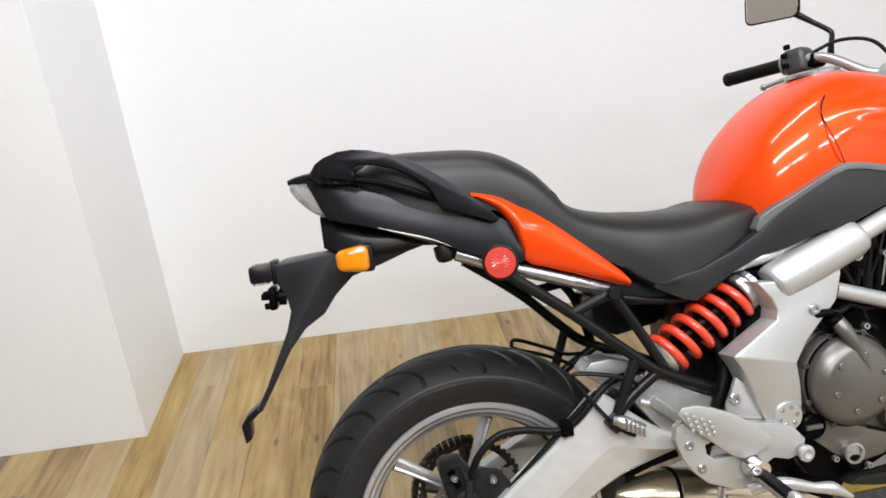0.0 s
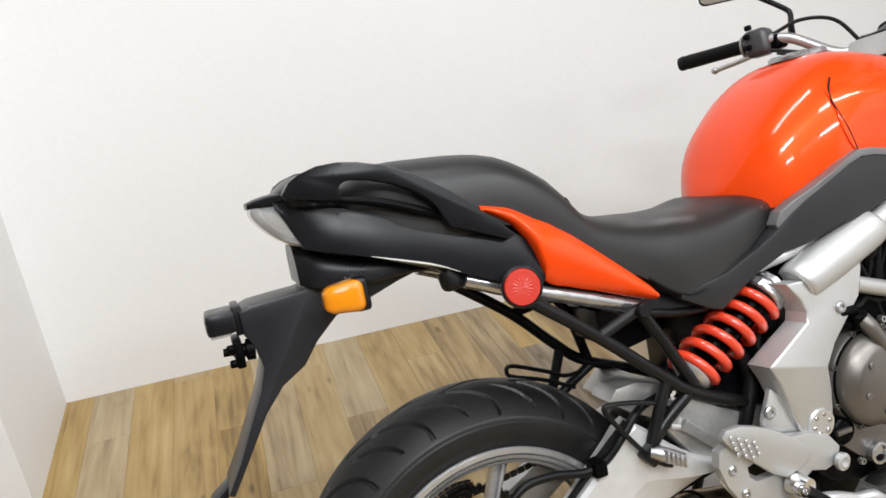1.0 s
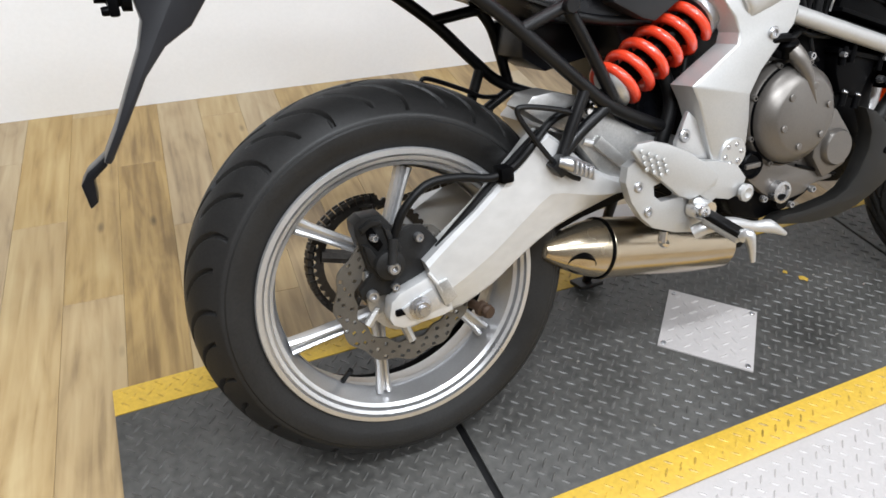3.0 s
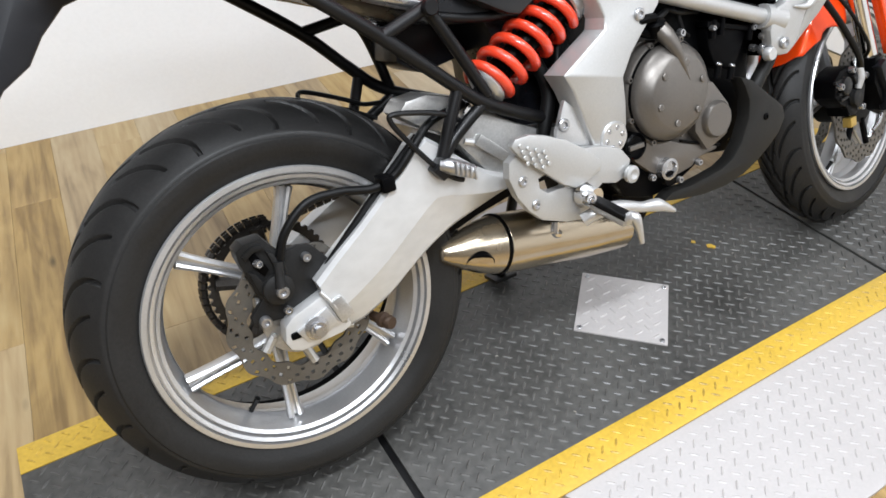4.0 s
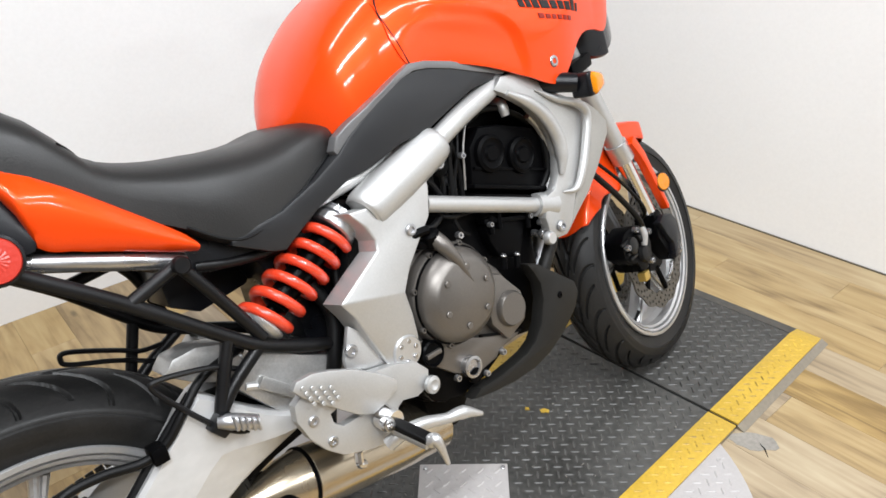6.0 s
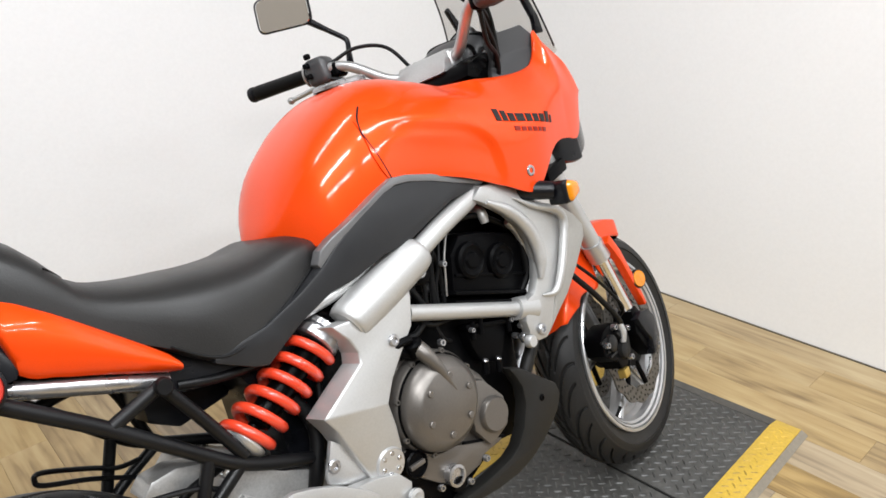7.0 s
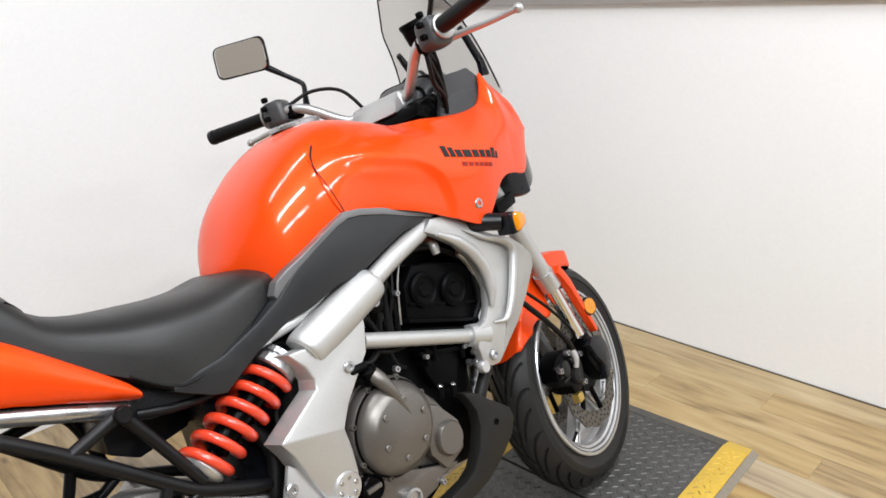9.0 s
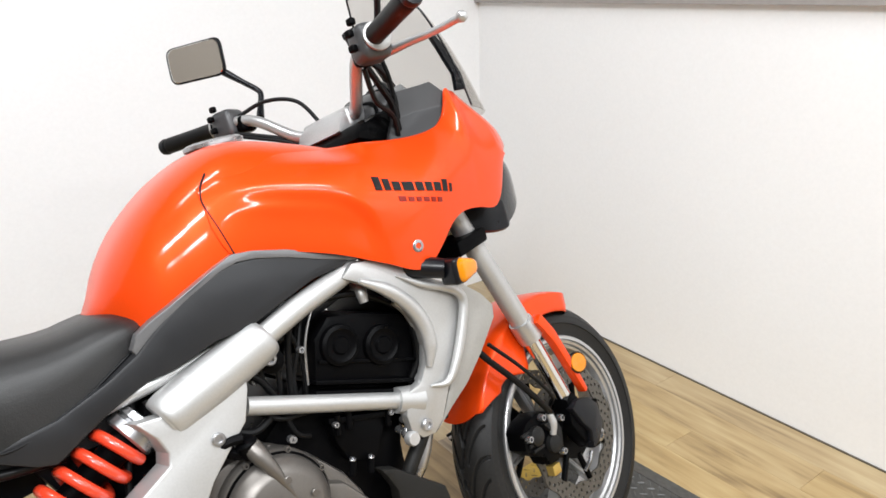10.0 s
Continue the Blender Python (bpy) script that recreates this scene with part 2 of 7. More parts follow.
def wood_plank():
    mat, nodes, links, bsdf = material("vinyl_wood_plank")
    place, info = nodes.new("ShaderNodeTexCoord"), nodes.new("ShaderNodeObjectInfo")
    shift = nodes.new("ShaderNodeVectorMath")
    shift.operation = "SCALE"
    shift.inputs[0].default_value = (31, 17, 5)
    links.new(info.outputs["Random"], shift.inputs["Scale"])
    add = nodes.new("ShaderNodeVectorMath")
    links.new(place.outputs["Object"], add.inputs[0])
    links.new(shift.outputs[0], add.inputs[1])
    mapping = nodes.new("ShaderNodeMapping")
    mapping.inputs["Scale"].default_value = (22, 1.5, 1)
    links.new(add.outputs[0], mapping.inputs["Vector"])
    grain, knots = nodes.new("ShaderNodeTexNoise"), nodes.new("ShaderNodeTexNoise")
    grain.inputs["Scale"].default_value, grain.inputs["Detail"].default_value, grain.inputs["Distortion"].default_value = 2.2, 9, 0.6
    links.new(mapping.outputs[0], grain.inputs["Vector"])
    wide = nodes.new("ShaderNodeMapping")
    wide.inputs["Scale"].default_value = (9, 2.4, 1)
    links.new(add.outputs[0], wide.inputs["Vector"])
    knots.inputs["Scale"].default_value, knots.inputs["Detail"].default_value, knots.inputs["Distortion"].default_value = 1.1, 4, 1.2
    links.new(wide.outputs[0], knots.inputs["Vector"])
    ramp = nodes.new("ShaderNodeValToRGB")
    e = ramp.color_ramp.elements
    e[0].position, e[0].color = 0.31, (0.185, 0.120, 0.052, 1)
    e[1].position, e[1].color = 0.70, (0.455, 0.345, 0.180, 1)
    mid = e.new(0.5)
    mid.color = (0.365, 0.255, 0.118, 1)
    mix = nodes.new("ShaderNodeMath")
    mix.operation = "MULTIPLY_ADD"
    mix.inputs[1].default_value = 0.54
    links.new(grain.outputs["Fac"], mix.inputs[0])
    half = nodes.new("ShaderNodeMath")
    half.operation = "MULTIPLY_ADD"
    half.inputs[1].default_value = 0.50
    links.new(knots.outputs["Fac"], half.inputs[0])
    tone = nodes.new("ShaderNodeMapRange")
    tone.inputs["To Min"].default_value, tone.inputs["To Max"].default_value = -0.120, 0.070
    links.new(info.outputs["Random"], tone.inputs["Value"])
    links.new(tone.outputs[0], half.inputs[2])
    links.new(half.outputs[0], mix.inputs[2])
    links.new(mix.outputs[0], ramp.inputs["Fac"])
    spots, stretch = nodes.new("ShaderNodeTexVoronoi"), nodes.new("ShaderNodeMapping")
    stretch.inputs["Scale"].default_value = (9, 3.2, 1)
    links.new(add.outputs[0], stretch.inputs["Vector"])
    links.new(stretch.outputs[0], spots.inputs["Vector"])
    spots.inputs["Scale"].default_value = 1.0
    knot = nodes.new("ShaderNodeMapRange")
    knot.inputs["From Min"].default_value, knot.inputs["From Max"].default_value = 0.03, 0.10
    knot.inputs["To Min"].default_value, knot.inputs["To Max"].default_value = 0.45, 1.0
    links.new(spots.outputs["Distance"], knot.inputs["Value"])
    speck = nodes.new("ShaderNodeVectorMath")
    speck.operation = "SCALE"
    links.new(ramp.outputs[0], speck.inputs[0])
    links.new(knot.outputs[0], speck.inputs["Scale"])
    hue = nodes.new("ShaderNodeHueSaturation")
    again, grey = nodes.new("ShaderNodeMath"), nodes.new("ShaderNodeMapRange")
    again.operation = "FRACT"
    stir = nodes.new("ShaderNodeMath")
    stir.operation = "MULTIPLY"
    stir.inputs[1].default_value = 7.37
    links.new(info.outputs["Random"], stir.inputs[0])
    links.new(stir.outputs[0], again.inputs[0])
    links.new(again.outputs[0], grey.inputs["Value"])
    grey.inputs["To Min"].default_value, grey.inputs["To Max"].default_value = 0.70, 1.15
    links.new(grey.outputs[0], hue.inputs["Saturation"])
    links.new(speck.outputs[0], hue.inputs["Color"])
    links.new(hue.outputs[0], bsdf.inputs["Base Color"])
    bsdf.inputs["Roughness"].default_value = 0.42
    relief = nodes.new("ShaderNodeBump")
    relief.inputs["Strength"].default_value, relief.inputs["Distance"].default_value = 0.25, 0.0008
    links.new(grain.outputs["Fac"], relief.inputs["Height"])
    links.new(relief.outputs[0], bsdf.inputs["Normal"])
    return mat


WOOD = wood_plank()


# ---- mesh helpers ----
def part(name, bm, mat, parent=None, label="", smooth=True, sharp=38):
    """Links a bmesh as one mesh object, under a thing or a part."""
    bmesh.ops.recalc_face_normals(bm, faces=bm.faces)
    if smooth:
        for f in bm.faces:
            f.smooth = True
        for e in bm.edges:
            e.smooth = len(e.link_faces) == 2 and e.calc_face_angle(0) < radians(sharp)
    mesh = bpy.data.meshes.new(name)
    bm.to_mesh(mesh)
    bm.free()
    mesh.materials.append(mat)
    ob = new(name, mesh)
    if parent:
        ob.parent = parent
    if label:
        ob["label"] = label
    return ob


def V(*p):
    return Vector(p)


def spline(pts, per=6):
    """A smooth line through the points."""
    pts = [Vector(p) for p in pts]
    if len(pts) < 3:
        return pts
    out, ext = [], [2 * pts[0] - pts[1], *pts, 2 * pts[-1] - pts[-2]]
    for a, b, c, d in zip(ext, ext[1:], ext[2:], ext[3:]):
        for k in range(per):
            t = k / per
            out.append(0.5 * (2 * b + (c - a) * t + (2 * a - 5 * b + 4 * c - d) * t * t + (3 * b - a - 3 * c + d) * t ** 3))
    return out + [pts[-1]]


def along(table, x):
    """Smooth interpolation in rows of x and values."""
    rows = sorted(table)
    if x <= rows[0][0]:
        return rows[0][1:]
    if x >= rows[-1][0]:
        return rows[-1][1:]
    for i in range(len(rows) - 1):
        if rows[i][0] <= x <= rows[i + 1][0]:
            a, b, c, d = rows[max(i - 1, 0)], rows[i], rows[i + 1], rows[min(i + 2, len(rows) - 1)]
            h = c[0] - b[0]
            t = (x - b[0]) / h
            out = []
            for k in range(1, len(b)):
                m0 = (c[k] - a[k]) / (c[0] - a[0]) * h
                m1 = (d[k] - b[k]) / (d[0] - b[0]) * h
                out.append((2 * t ** 3 - 3 * t * t + 1) * b[k] + (t ** 3 - 2 * t * t + t) * m0 + (3 * t * t - 2 * t ** 3) * c[k] + (t ** 3 - t * t) * m1)
            return out


def loft(rings, cap=True, loop=True, bm=None):
    """A skin over rings of equally many points."""
    bm = bm or bmesh.new()
    vs = [[bm.verts.new(p) for p in ring] for ring in rings]
    n = len(rings[0])
    for a, b in zip(vs, vs[1:]):
        for i in range(n if loop else n - 1):
            j = (i + 1) % n
            bm.faces.new((a[i], a[j], b[j], b[i]))
    if cap and loop:
        bm.faces.new(vs[0][::-1])
        bm.faces.new(vs[-1])
    return bm


def tube(pts, r, n=12, per=6, bm=None):
    """A round bar along a smooth line; r may be one radius or one for each point."""
    line = spline(pts, per)
    radii = [r] * len(line) if not isinstance(r, (list, tuple)) else [float(np.interp(i / (len(line) - 1) * (len(r) - 1), range(len(r)), r)) for i in range(len(line))]
    up, rings = None, []
    for i, p in enumerate(line):
        d = (line[min(i + 1, len(line) - 1)] - line[max(i - 1, 0)]).normalized()
        if up is None:
            up = d.orthogonal().normalized()
        up = (up - d * up.dot(d)).normalized()
        side = d.cross(up)
        rings.append([p + (up * math.cos(a) + side * math.sin(a)) * radii[i] for a in (2 * math.pi * k / n for k in range(n))])
    return loft(rings, bm=bm)


def lathe(profile, at, axis, n=40, bm=None, closed=False):
    """A turned body: rows of (height along the axis, radius)."""
    axis = Vector(axis).normalized()
    u = axis.orthogonal().normalized()
    w = axis.cross(u)
    at = Vector(at)
    rings = [[at + axis * h + (u * math.cos(a) + w * math.sin(a)) * max(r, 1e-4) for a in (2 * math.pi * k / n for k in range(n))] for h, r in profile]
    if closed:
        rings.append(rings[0])
        bm = loft(rings, cap=False, bm=bm)
        bmesh.ops.remove_doubles(bm, verts=bm.verts, dist=1e-6)
        return bm
    return loft(rings, bm=bm)


def slab(outline, y0, y1, bevel=0.003, per=0, bm=None, taper=0.0):
    """A plate cut from an outline in x and z, standing from y0 (outer) to y1, with rounded edges."""
    pts = outline if not per else [(p.x, p.y) for p in spline([(x, z, 0) for x, z in [*outline, outline[0]]], per)][:-1]
    own = bmesh.new()
    cx, cz = sum(p[0] for p in pts) / len(pts), sum(p[1] for p in pts) / len(pts)
    a = [own.verts.new((cx + (x - cx) * (1 - taper), y0, cz + (z - cz) * (1 - taper))) for x, z in pts]
    b = [own.verts.new((x, y1, z)) for x, z in pts]
    own.faces.new(a)
    own.faces.new(b[::-1])
    for i in range(len(pts)):
        j = (i + 1) % len(pts)
        own.faces.new((a[i], b[i], b[j], a[j]))
    bmesh.ops.recalc_face_normals(own, faces=own.faces)
    if bevel:
        edges = [e for e in own.edges if e.calc_face_angle(0) > radians(30)]
        bmesh.ops.bevel(own, geom=edges, offset=bevel, segments=2, profile=0.6, affect="EDGES", clamp_overlap=True)
    if bm is None:
        return own
    join(bm, own)
    return bm


def join(bm, other, m=None):
    if m:
        other.transform(m)
    mesh = bpy.data.meshes.new("joined")
    other.to_mesh(mesh)
    other.free()
    bm.from_mesh(mesh)
    bpy.data.meshes.remove(mesh)
    return bm


def box(x0, x1, y0, y1, z0, z1, bevel=0.004, bm=None):
    own = bmesh.new()
    bmesh.ops.create_cube(own, size=1)
    own.transform(Matrix.Translation(((x0 + x1) / 2, (y0 + y1) / 2, (z0 + z1) / 2)) @ Matrix.Diagonal((x1 - x0, y1 - y0, z1 - z0, 1)))
    if bevel:
        bmesh.ops.bevel(own, geom=own.edges[:], offset=bevel, segments=2, profile=0.6, affect="EDGES", clamp_overlap=True)
    if bm is None:
        return own
    return join(bm, own)


def bolt(at, axis=(0, -1, 0), r=0.008, h=0.006, socket=True, bm=None):
    """A cap screw with a rounded rim and a socket."""
    prof = [(0, r), (h * 0.7, r), (h, r * 0.82)]
    if socket:
        prof += [(h, r * 0.5), (h * 0.4, r * 0.45)]
    return lathe(prof, at, axis, 14, bm)


def hull(table, n=15, power=(0.75, 0.8), tuck=0.0):
    """A body symmetrical about the bike's middle: rows of x, bottom, top, half width."""
    rows = sorted(table)
    xs = np.linspace(rows[0][0], rows[-1][0], 34)
    rings = []
    for x in xs:
        zb, zt, w = along(rows, float(x))
        half = []
        for k in range(n):
            a = math.pi / 2 * k / (n - 1)
            y = -w * math.sin(a) ** power[0]
            z = zb + (zt - zb) * math.cos(a) ** power[1]
            half.append((y, z))
        ring = [V(x, y, z) for y, z in half] + [V(x, -w * 0.93 + tuck, zb - 0.004), V(x, w * 0.93 - tuck, zb - 0.004)] + [V(x, -y, z) for y, z in half[::-1]][:-1]
        rings.append(ring)
    return loft(rings)


def skin(xs, top, bottom, depth, rows=18, thick=0.006, side=-1):
    """A thin moulded panel: its upper and lower edge over x, and depth(x, z) off the bike's middle."""
    bm = bmesh.new()
    outer, inner = [], []
    for x in xs:
        zt, zb = top(x), bottom(x)
        col, col2 = [], []
        for k in range(rows + 1):
            z = zb + (zt - zb) * k / rows
            d = depth(x, z)
            col.append(bm.verts.new((x, side * d, z)))
            col2.append(bm.verts.new((x, side * (d - thick), z)))
        outer.append(col)
        inner.append(col2)
    n = len(outer)
    for i in range(n - 1):
        for k in range(rows):
            bm.faces.new((outer[i][k], outer[i + 1][k], outer[i + 1][k + 1], outer[i][k + 1]))
            bm.faces.new((inner[i][k], inner[i][k + 1], inner[i + 1][k + 1], inner[i + 1][k]))
        for k in (0, rows):
            bm.faces.new((outer[i][k], inner[i][k], inner[i + 1][k], outer[i + 1][k]))
    for i in (0, n - 1):
        for k in range(rows):
            bm.faces.new((outer[i][k], outer[i][k + 1], inner[i][k + 1], inner[i][k]))
    return bm


def cut_plate(outline, holes, y0, y1, bevel=0.0025):
    """A plate in x and z with openings cut through it, its outer edges rounded."""
    bm = bmesh.new()
    for loop in (outline, *holes):
        vs = [bm.verts.new((x, y0, z)) for x, z in loop]
        for k in range(len(vs)):
            bm.edges.new((vs[k - 1], vs[k]))
    bmesh.ops.triangle_fill(bm, use_beauty=True, use_dissolve=False, edges=bm.edges[:])
    rim = [e for e in bm.edges if len(e.link_faces) == 1]
    ext = bmesh.ops.extrude_face_region(bm, geom=bm.faces[:], use_keep_orig=True)
    bmesh.ops.translate(bm, verts=[g for g in ext["geom"] if isinstance(g, bmesh.types.BMVert)], vec=(0, y1 - y0, 0))
    bmesh.ops.recalc_face_normals(bm, faces=bm.faces[:])
    bmesh.ops.bevel(bm, geom=[e for e in rim if e.is_valid], offset=bevel, segments=2, profile=0.6, affect="EDGES", clamp_overlap=True)
    return bm


# ---- the room ----
FLOOR = -0.016


# the room stands a few degrees off the lift's line, turned about its inner corner
ROOM = pose(-0.872, 1.592, 0, 0, 0, -3.2) @ pose(0.872, -1.592, 0)


def wall(name, x0, x1, y0, y1, z0=FLOOR, z1=3.0, mat=WALL, label="plain white painted wall"):
    ob = part(name, box(x0, x1, y0, y1, z0, z1, 0), mat, None, smooth=False)
    ob.matrix_world = ROOM
    return tagged(ob, label, "wall", kind="structure")


XE = 2.385
wall("wall_north", -0.872, XE, 1.592, 1.712)
wall("wall_east", XE, XE + 0.12, -4.2, 1.712)
wall("wall_return", -0.992, -0.872, 1.178, 1.592)
wall("wall_northwest", -1.8, -0.872, 1.058, 1.178)
# the unseen sides of the room, dark so they bounce little light
wall("wall_west", -1.92, -1.8, -4.2, 1.178, mat=FARWALL, label="unseen grey-tan wall, kept dark to cut fill light")
wall("wall_south", -1.92, XE + 0.12, -4.32, -4.2, mat=FARWALL, label="unseen grey-tan wall, kept dark to cut fill light")
ceiling = tagged(part("ceiling", box(-1.92, XE + 0.12, -4.32, 1.712, 3.0, 3.1, 0), CEILING, None, smooth=False), "unseen plain ceiling, dark grey to cut bounce light", "ceiling", kind="structure")
trim = tagged(part("trim", box(XE - 0.025, XE, -4.2, 1.592, 1.197, 1.262, 0.004), TRIM, None), "grey horizontal rail on the white wall", "trim", kind="structure")
floor = tagged(part("floor", box(-1.92, XE + 0.12, -4.32, 1.712, -0.17, FLOOR - 0.002, 0), PLANKGAP, None, smooth=False), "light tan wood-look vinyl plank floor", "floor", kind="structure")
joint = tagged(part("trim", box(XE - 0.006, XE, -4.2, 1.592, FLOOR, FLOOR + 0.0035, 0), JOINT, None, smooth=False), "thin dark gap strip between wall and floor", "trim", kind="structure")
for ob in (ceiling, trim, floor, joint):
    ob.matrix_world = ROOM

# ---- the motorcycle: an empty at the foot of its rear wheel, leaning on its stand ----
LEAN = 18.0
bike = new("motorcycle")
bike.matrix_world = Matrix.Translation((0, 0, 0.0039)) @ pose(0, 0, 0, -LEAN)
bike.empty_display_size = 0.2
tagged(bike, "orange and black motorcycle with silver frame leaning on its stand", "motorcycle")
STEER = Matrix.Translation((1.383, 0, 0.30)) @ Matrix.Rotation(radians(10.5), 4, Vector((-math.sin(radians(25)), 0, math.cos(radians(25))))) @ Matrix.Translation((-1.383, 0, -0.30))


# ---- wheels ----
def tyre_mesh(at, radius, half, bead, sides, around, sign, sweep=1.0, groove=0.0056):
    """A tyre with its tread cut in as curved grooves, alternating from side to side."""
    prof = []
    crown_n = 84
    wide = half * 0.96
    drop = (radius - bead) * 0.42
    for k in range(crown_n + 1):
        y = -wide + 2 * wide * k / crown_n
        prof.append((y, radius - drop * abs(y / wide) ** 2.15, True))
    side = [(half * 0.972, radius - drop - 0.0022), (half * 0.976, radius - drop - 0.0060), (half * 1.004, radius - drop - 0.0085), (half * 1.01, radius - drop - 0.018), (half * 0.96, bead + 0.024), (half * 0.86, bead + 0.010), (half * 0.80, bead - 0.004)]
    prof = [(-y, r, False) for y, r in side[::-1]] + prof + [(y, r, False) for y, r in side]
    bm, rings = bmesh.new(), []
    pitch = 2 * math.pi * radius / around
    for i in range(1080):
        ang = 2 * math.pi * i / 1080
        ring = []
        for y, r, crown in prof:
            cut = 0.0
            if crown:
                for sgn, off in ((1, 0.0), (-1, 0.5)):
                    u = sgn * y / wide
                    if -0.12 < u < 0.93:
                        s = ang * radius / pitch - off - sign * sweep * (0.95 * u - 0.55 * u * u)
                        d = abs(s - round(s)) * pitch / math.hypot(1, pitch * sweep * (0.95 - 1.1 * u) / wide)
                        cut = max(cut, 1 - d / groove if d < groove else 0.0)
                    if 0.25 < u < 0.84:
                        s = ang * radius / pitch - off - 0.5 - sign * sweep * (0.9 * u - 0.45 * u * u)
                        d = abs(s - round(s)) * pitch / math.hypot(1, pitch * sweep * (0.9 - 0.9 * u) / wide)
                        cut = max(cut, 1 - d / (groove * 0.8) if d < groove * 0.8 else 0.0)
            rr = r - 0.0075 * min(1, cut * 2.4)
            ring.append(V(at[0] + rr * math.cos(ang), at[1] + y, at[2] + rr * math.sin(ang)))
        rings.append([bm.verts.new(p) for p in ring])
    n = len(prof)
    for a, b in zip(rings, rings[1:] + rings[:1]):
        for k in range(n - 1):
            bm.faces.new((a[k], b[k], b[k + 1], a[k + 1]))
    return bm


def ring_disc(at, y, r0, r1, thick, petals, holes, hole_rows):
    """A wavy brake disc pierced with rows of holes."""
    bm = bmesh.new()
    na, nr = holes * 8, 12
    grid = []
    for i in range(na):
        a = 2 * math.pi * i / na
        ro = r1 + 0.0032 * math.cos(petals * a)
        ri = r0 - 0.003 * math.cos(petals * a)
        grid.append([bm.verts.new((at[0] + (ri + (ro - ri) * k / nr) * math.cos(a), y, at[2] + (ri + (ro - ri) * k / nr) * math.sin(a))) for k in range(nr + 1)])
    for i in range(na):
        for k in range(nr):
            gone = any(k in (row, row + 1) and (i + shift) % 8 in (0, 1) for row, shift in hole_rows)
            if not gone:
                j = (i + 1) % na
                bm.faces.new((grid[i][k], grid[j][k], grid[j][k + 1], grid[i][k + 1]))
    ext = bmesh.ops.extrude_face_region(bm, geom=bm.faces[:])
    bmesh.ops.translate(bm, verts=[g for g in ext["geom"] if isinstance(g, bmesh.types.BMVert)], vec=(0, thick, 0))
    return bm


def spoke_mesh(at, mid, side, r0, r1, half, y0, y1):
    """A cast spoke: two ribs with a sunk channel between, widening at both ends."""
    bm, rings = bmesh.new(), []
    a0, a1 = mid - side * radians(3), mid + side * radians(29)
    start, end = V(math.cos(a0), 0, math.sin(a0)) * r0, V(math.cos(a1), 0, math.sin(a1)) * r1
    u = (end - start).normalized()
    w = V(-u.z, 0, u.x)
    for k in range(9):
        t = k / 8
        h = half * (1 + 0.35 * abs(2 * t - 1) ** 3)
        yo = y0 + (y1 - y0) * t
        sec = [(-h, 0.012), (-h, 0), (-h * 0.62, -0.004), (-h * 0.28, -0.002), (-h * 0.18, 0.006), (h * 0.18, 0.006), (h * 0.28, -0.002), (h * 0.62, -0.004), (h, 0), (h, 0.012), (h * 0.5, 0.03), (-h * 0.5, 0.03)]
        rings.append([Vector(at) + start.lerp(end, t) + w * a + V(0, yo + b, 0) for a, b in sec])
    return loft(rings)


def wheel(name, at, radius, half, rim_half, tread, spoke_y, first, steer, label, tread_sign, grow=1.0, depth=0.106):
    hub = new(name)
    hub.parent = bike
    if label:
        hub["label"] = label

    def put(n, bm, mat, lab="", **k):
        if grow != 1.0 and n in ("rim", "spoke", "valve"):
            bm.transform(Matrix.Translation(at) @ Matrix.Diagonal((grow, 1, grow, 1)) @ Matrix.Translation(-Vector(at)))
        if steer:
            bm.transform(STEER)
        return part(n, bm, mat, hub, lab, **k)

    put("tyre", tyre_mesh(at, radius, half, 0.226, 4, tread, tread_sign, 2.6 if steer else 2.1, 0.0038), RUBBER, "black road tyre with curved grooves", sharp=32)
    h = rim_half
    half_prof = [(-h + 0.006, 0.233), (-h, 0.234), (-h - 0.003, 0.232), (-h - 0.003, 0.2245), (-h + 0.007, 0.2240), (-h + 0.007, 0.2210), (-h - 0.001, 0.2204), (-h + 0.002, 0.2150), (-h + 0.013, 0.2140), (-h + 0.013, 0.2112), (-h + 0.006, 0.2106), (-h + 0.010, 0.2050), (-h + 0.030, 0.2035), (-h * 0.2, 0.194)]
    back = 2 * h - depth
    prof = half_prof + [(-y - back, r) for y, r in half_prof[::-1]] + [(h - back - 0.012, 0.226), (h * 0.4, 0.210), (-h * 0.4, 0.210), (-h + 0.012, 0.226)]
    put("rim", lathe(prof, at, (0, 1, 0), 96, closed=True), RIM, "silver painted cast wheel rim", sharp=22)
    for k in range(6):
        put("spoke", spoke_mesh(at, radians(first + 120 * (k // 2)), 1 if k % 2 else -1, 0.055, 0.197, 0.0100, *spoke_y), RIM)
    # hub coloured black to carry the shade deep inside the wheel
    put("shaded_wheel_hub", lathe([(-h * 0.9, 0.02), (-h * 0.9, 0.034), (-h * 0.7, 0.058), (h * 0.5, 0.058), (h * 0.9, 0.036), (h * 0.9, 0.02)], at, (0, 1, 0), 36), POWDER)
    va = radians(236)
    put("valve", tube([V(at[0] + r * math.cos(va), at[1] - 0.02 - (0.2 - r) * 0.4, at[2] + r * math.sin(va)) for r in (0.2, 0.185, 0.168)], [0.0055, 0.004, 0.005], 8), HOSE)
    return hub, put


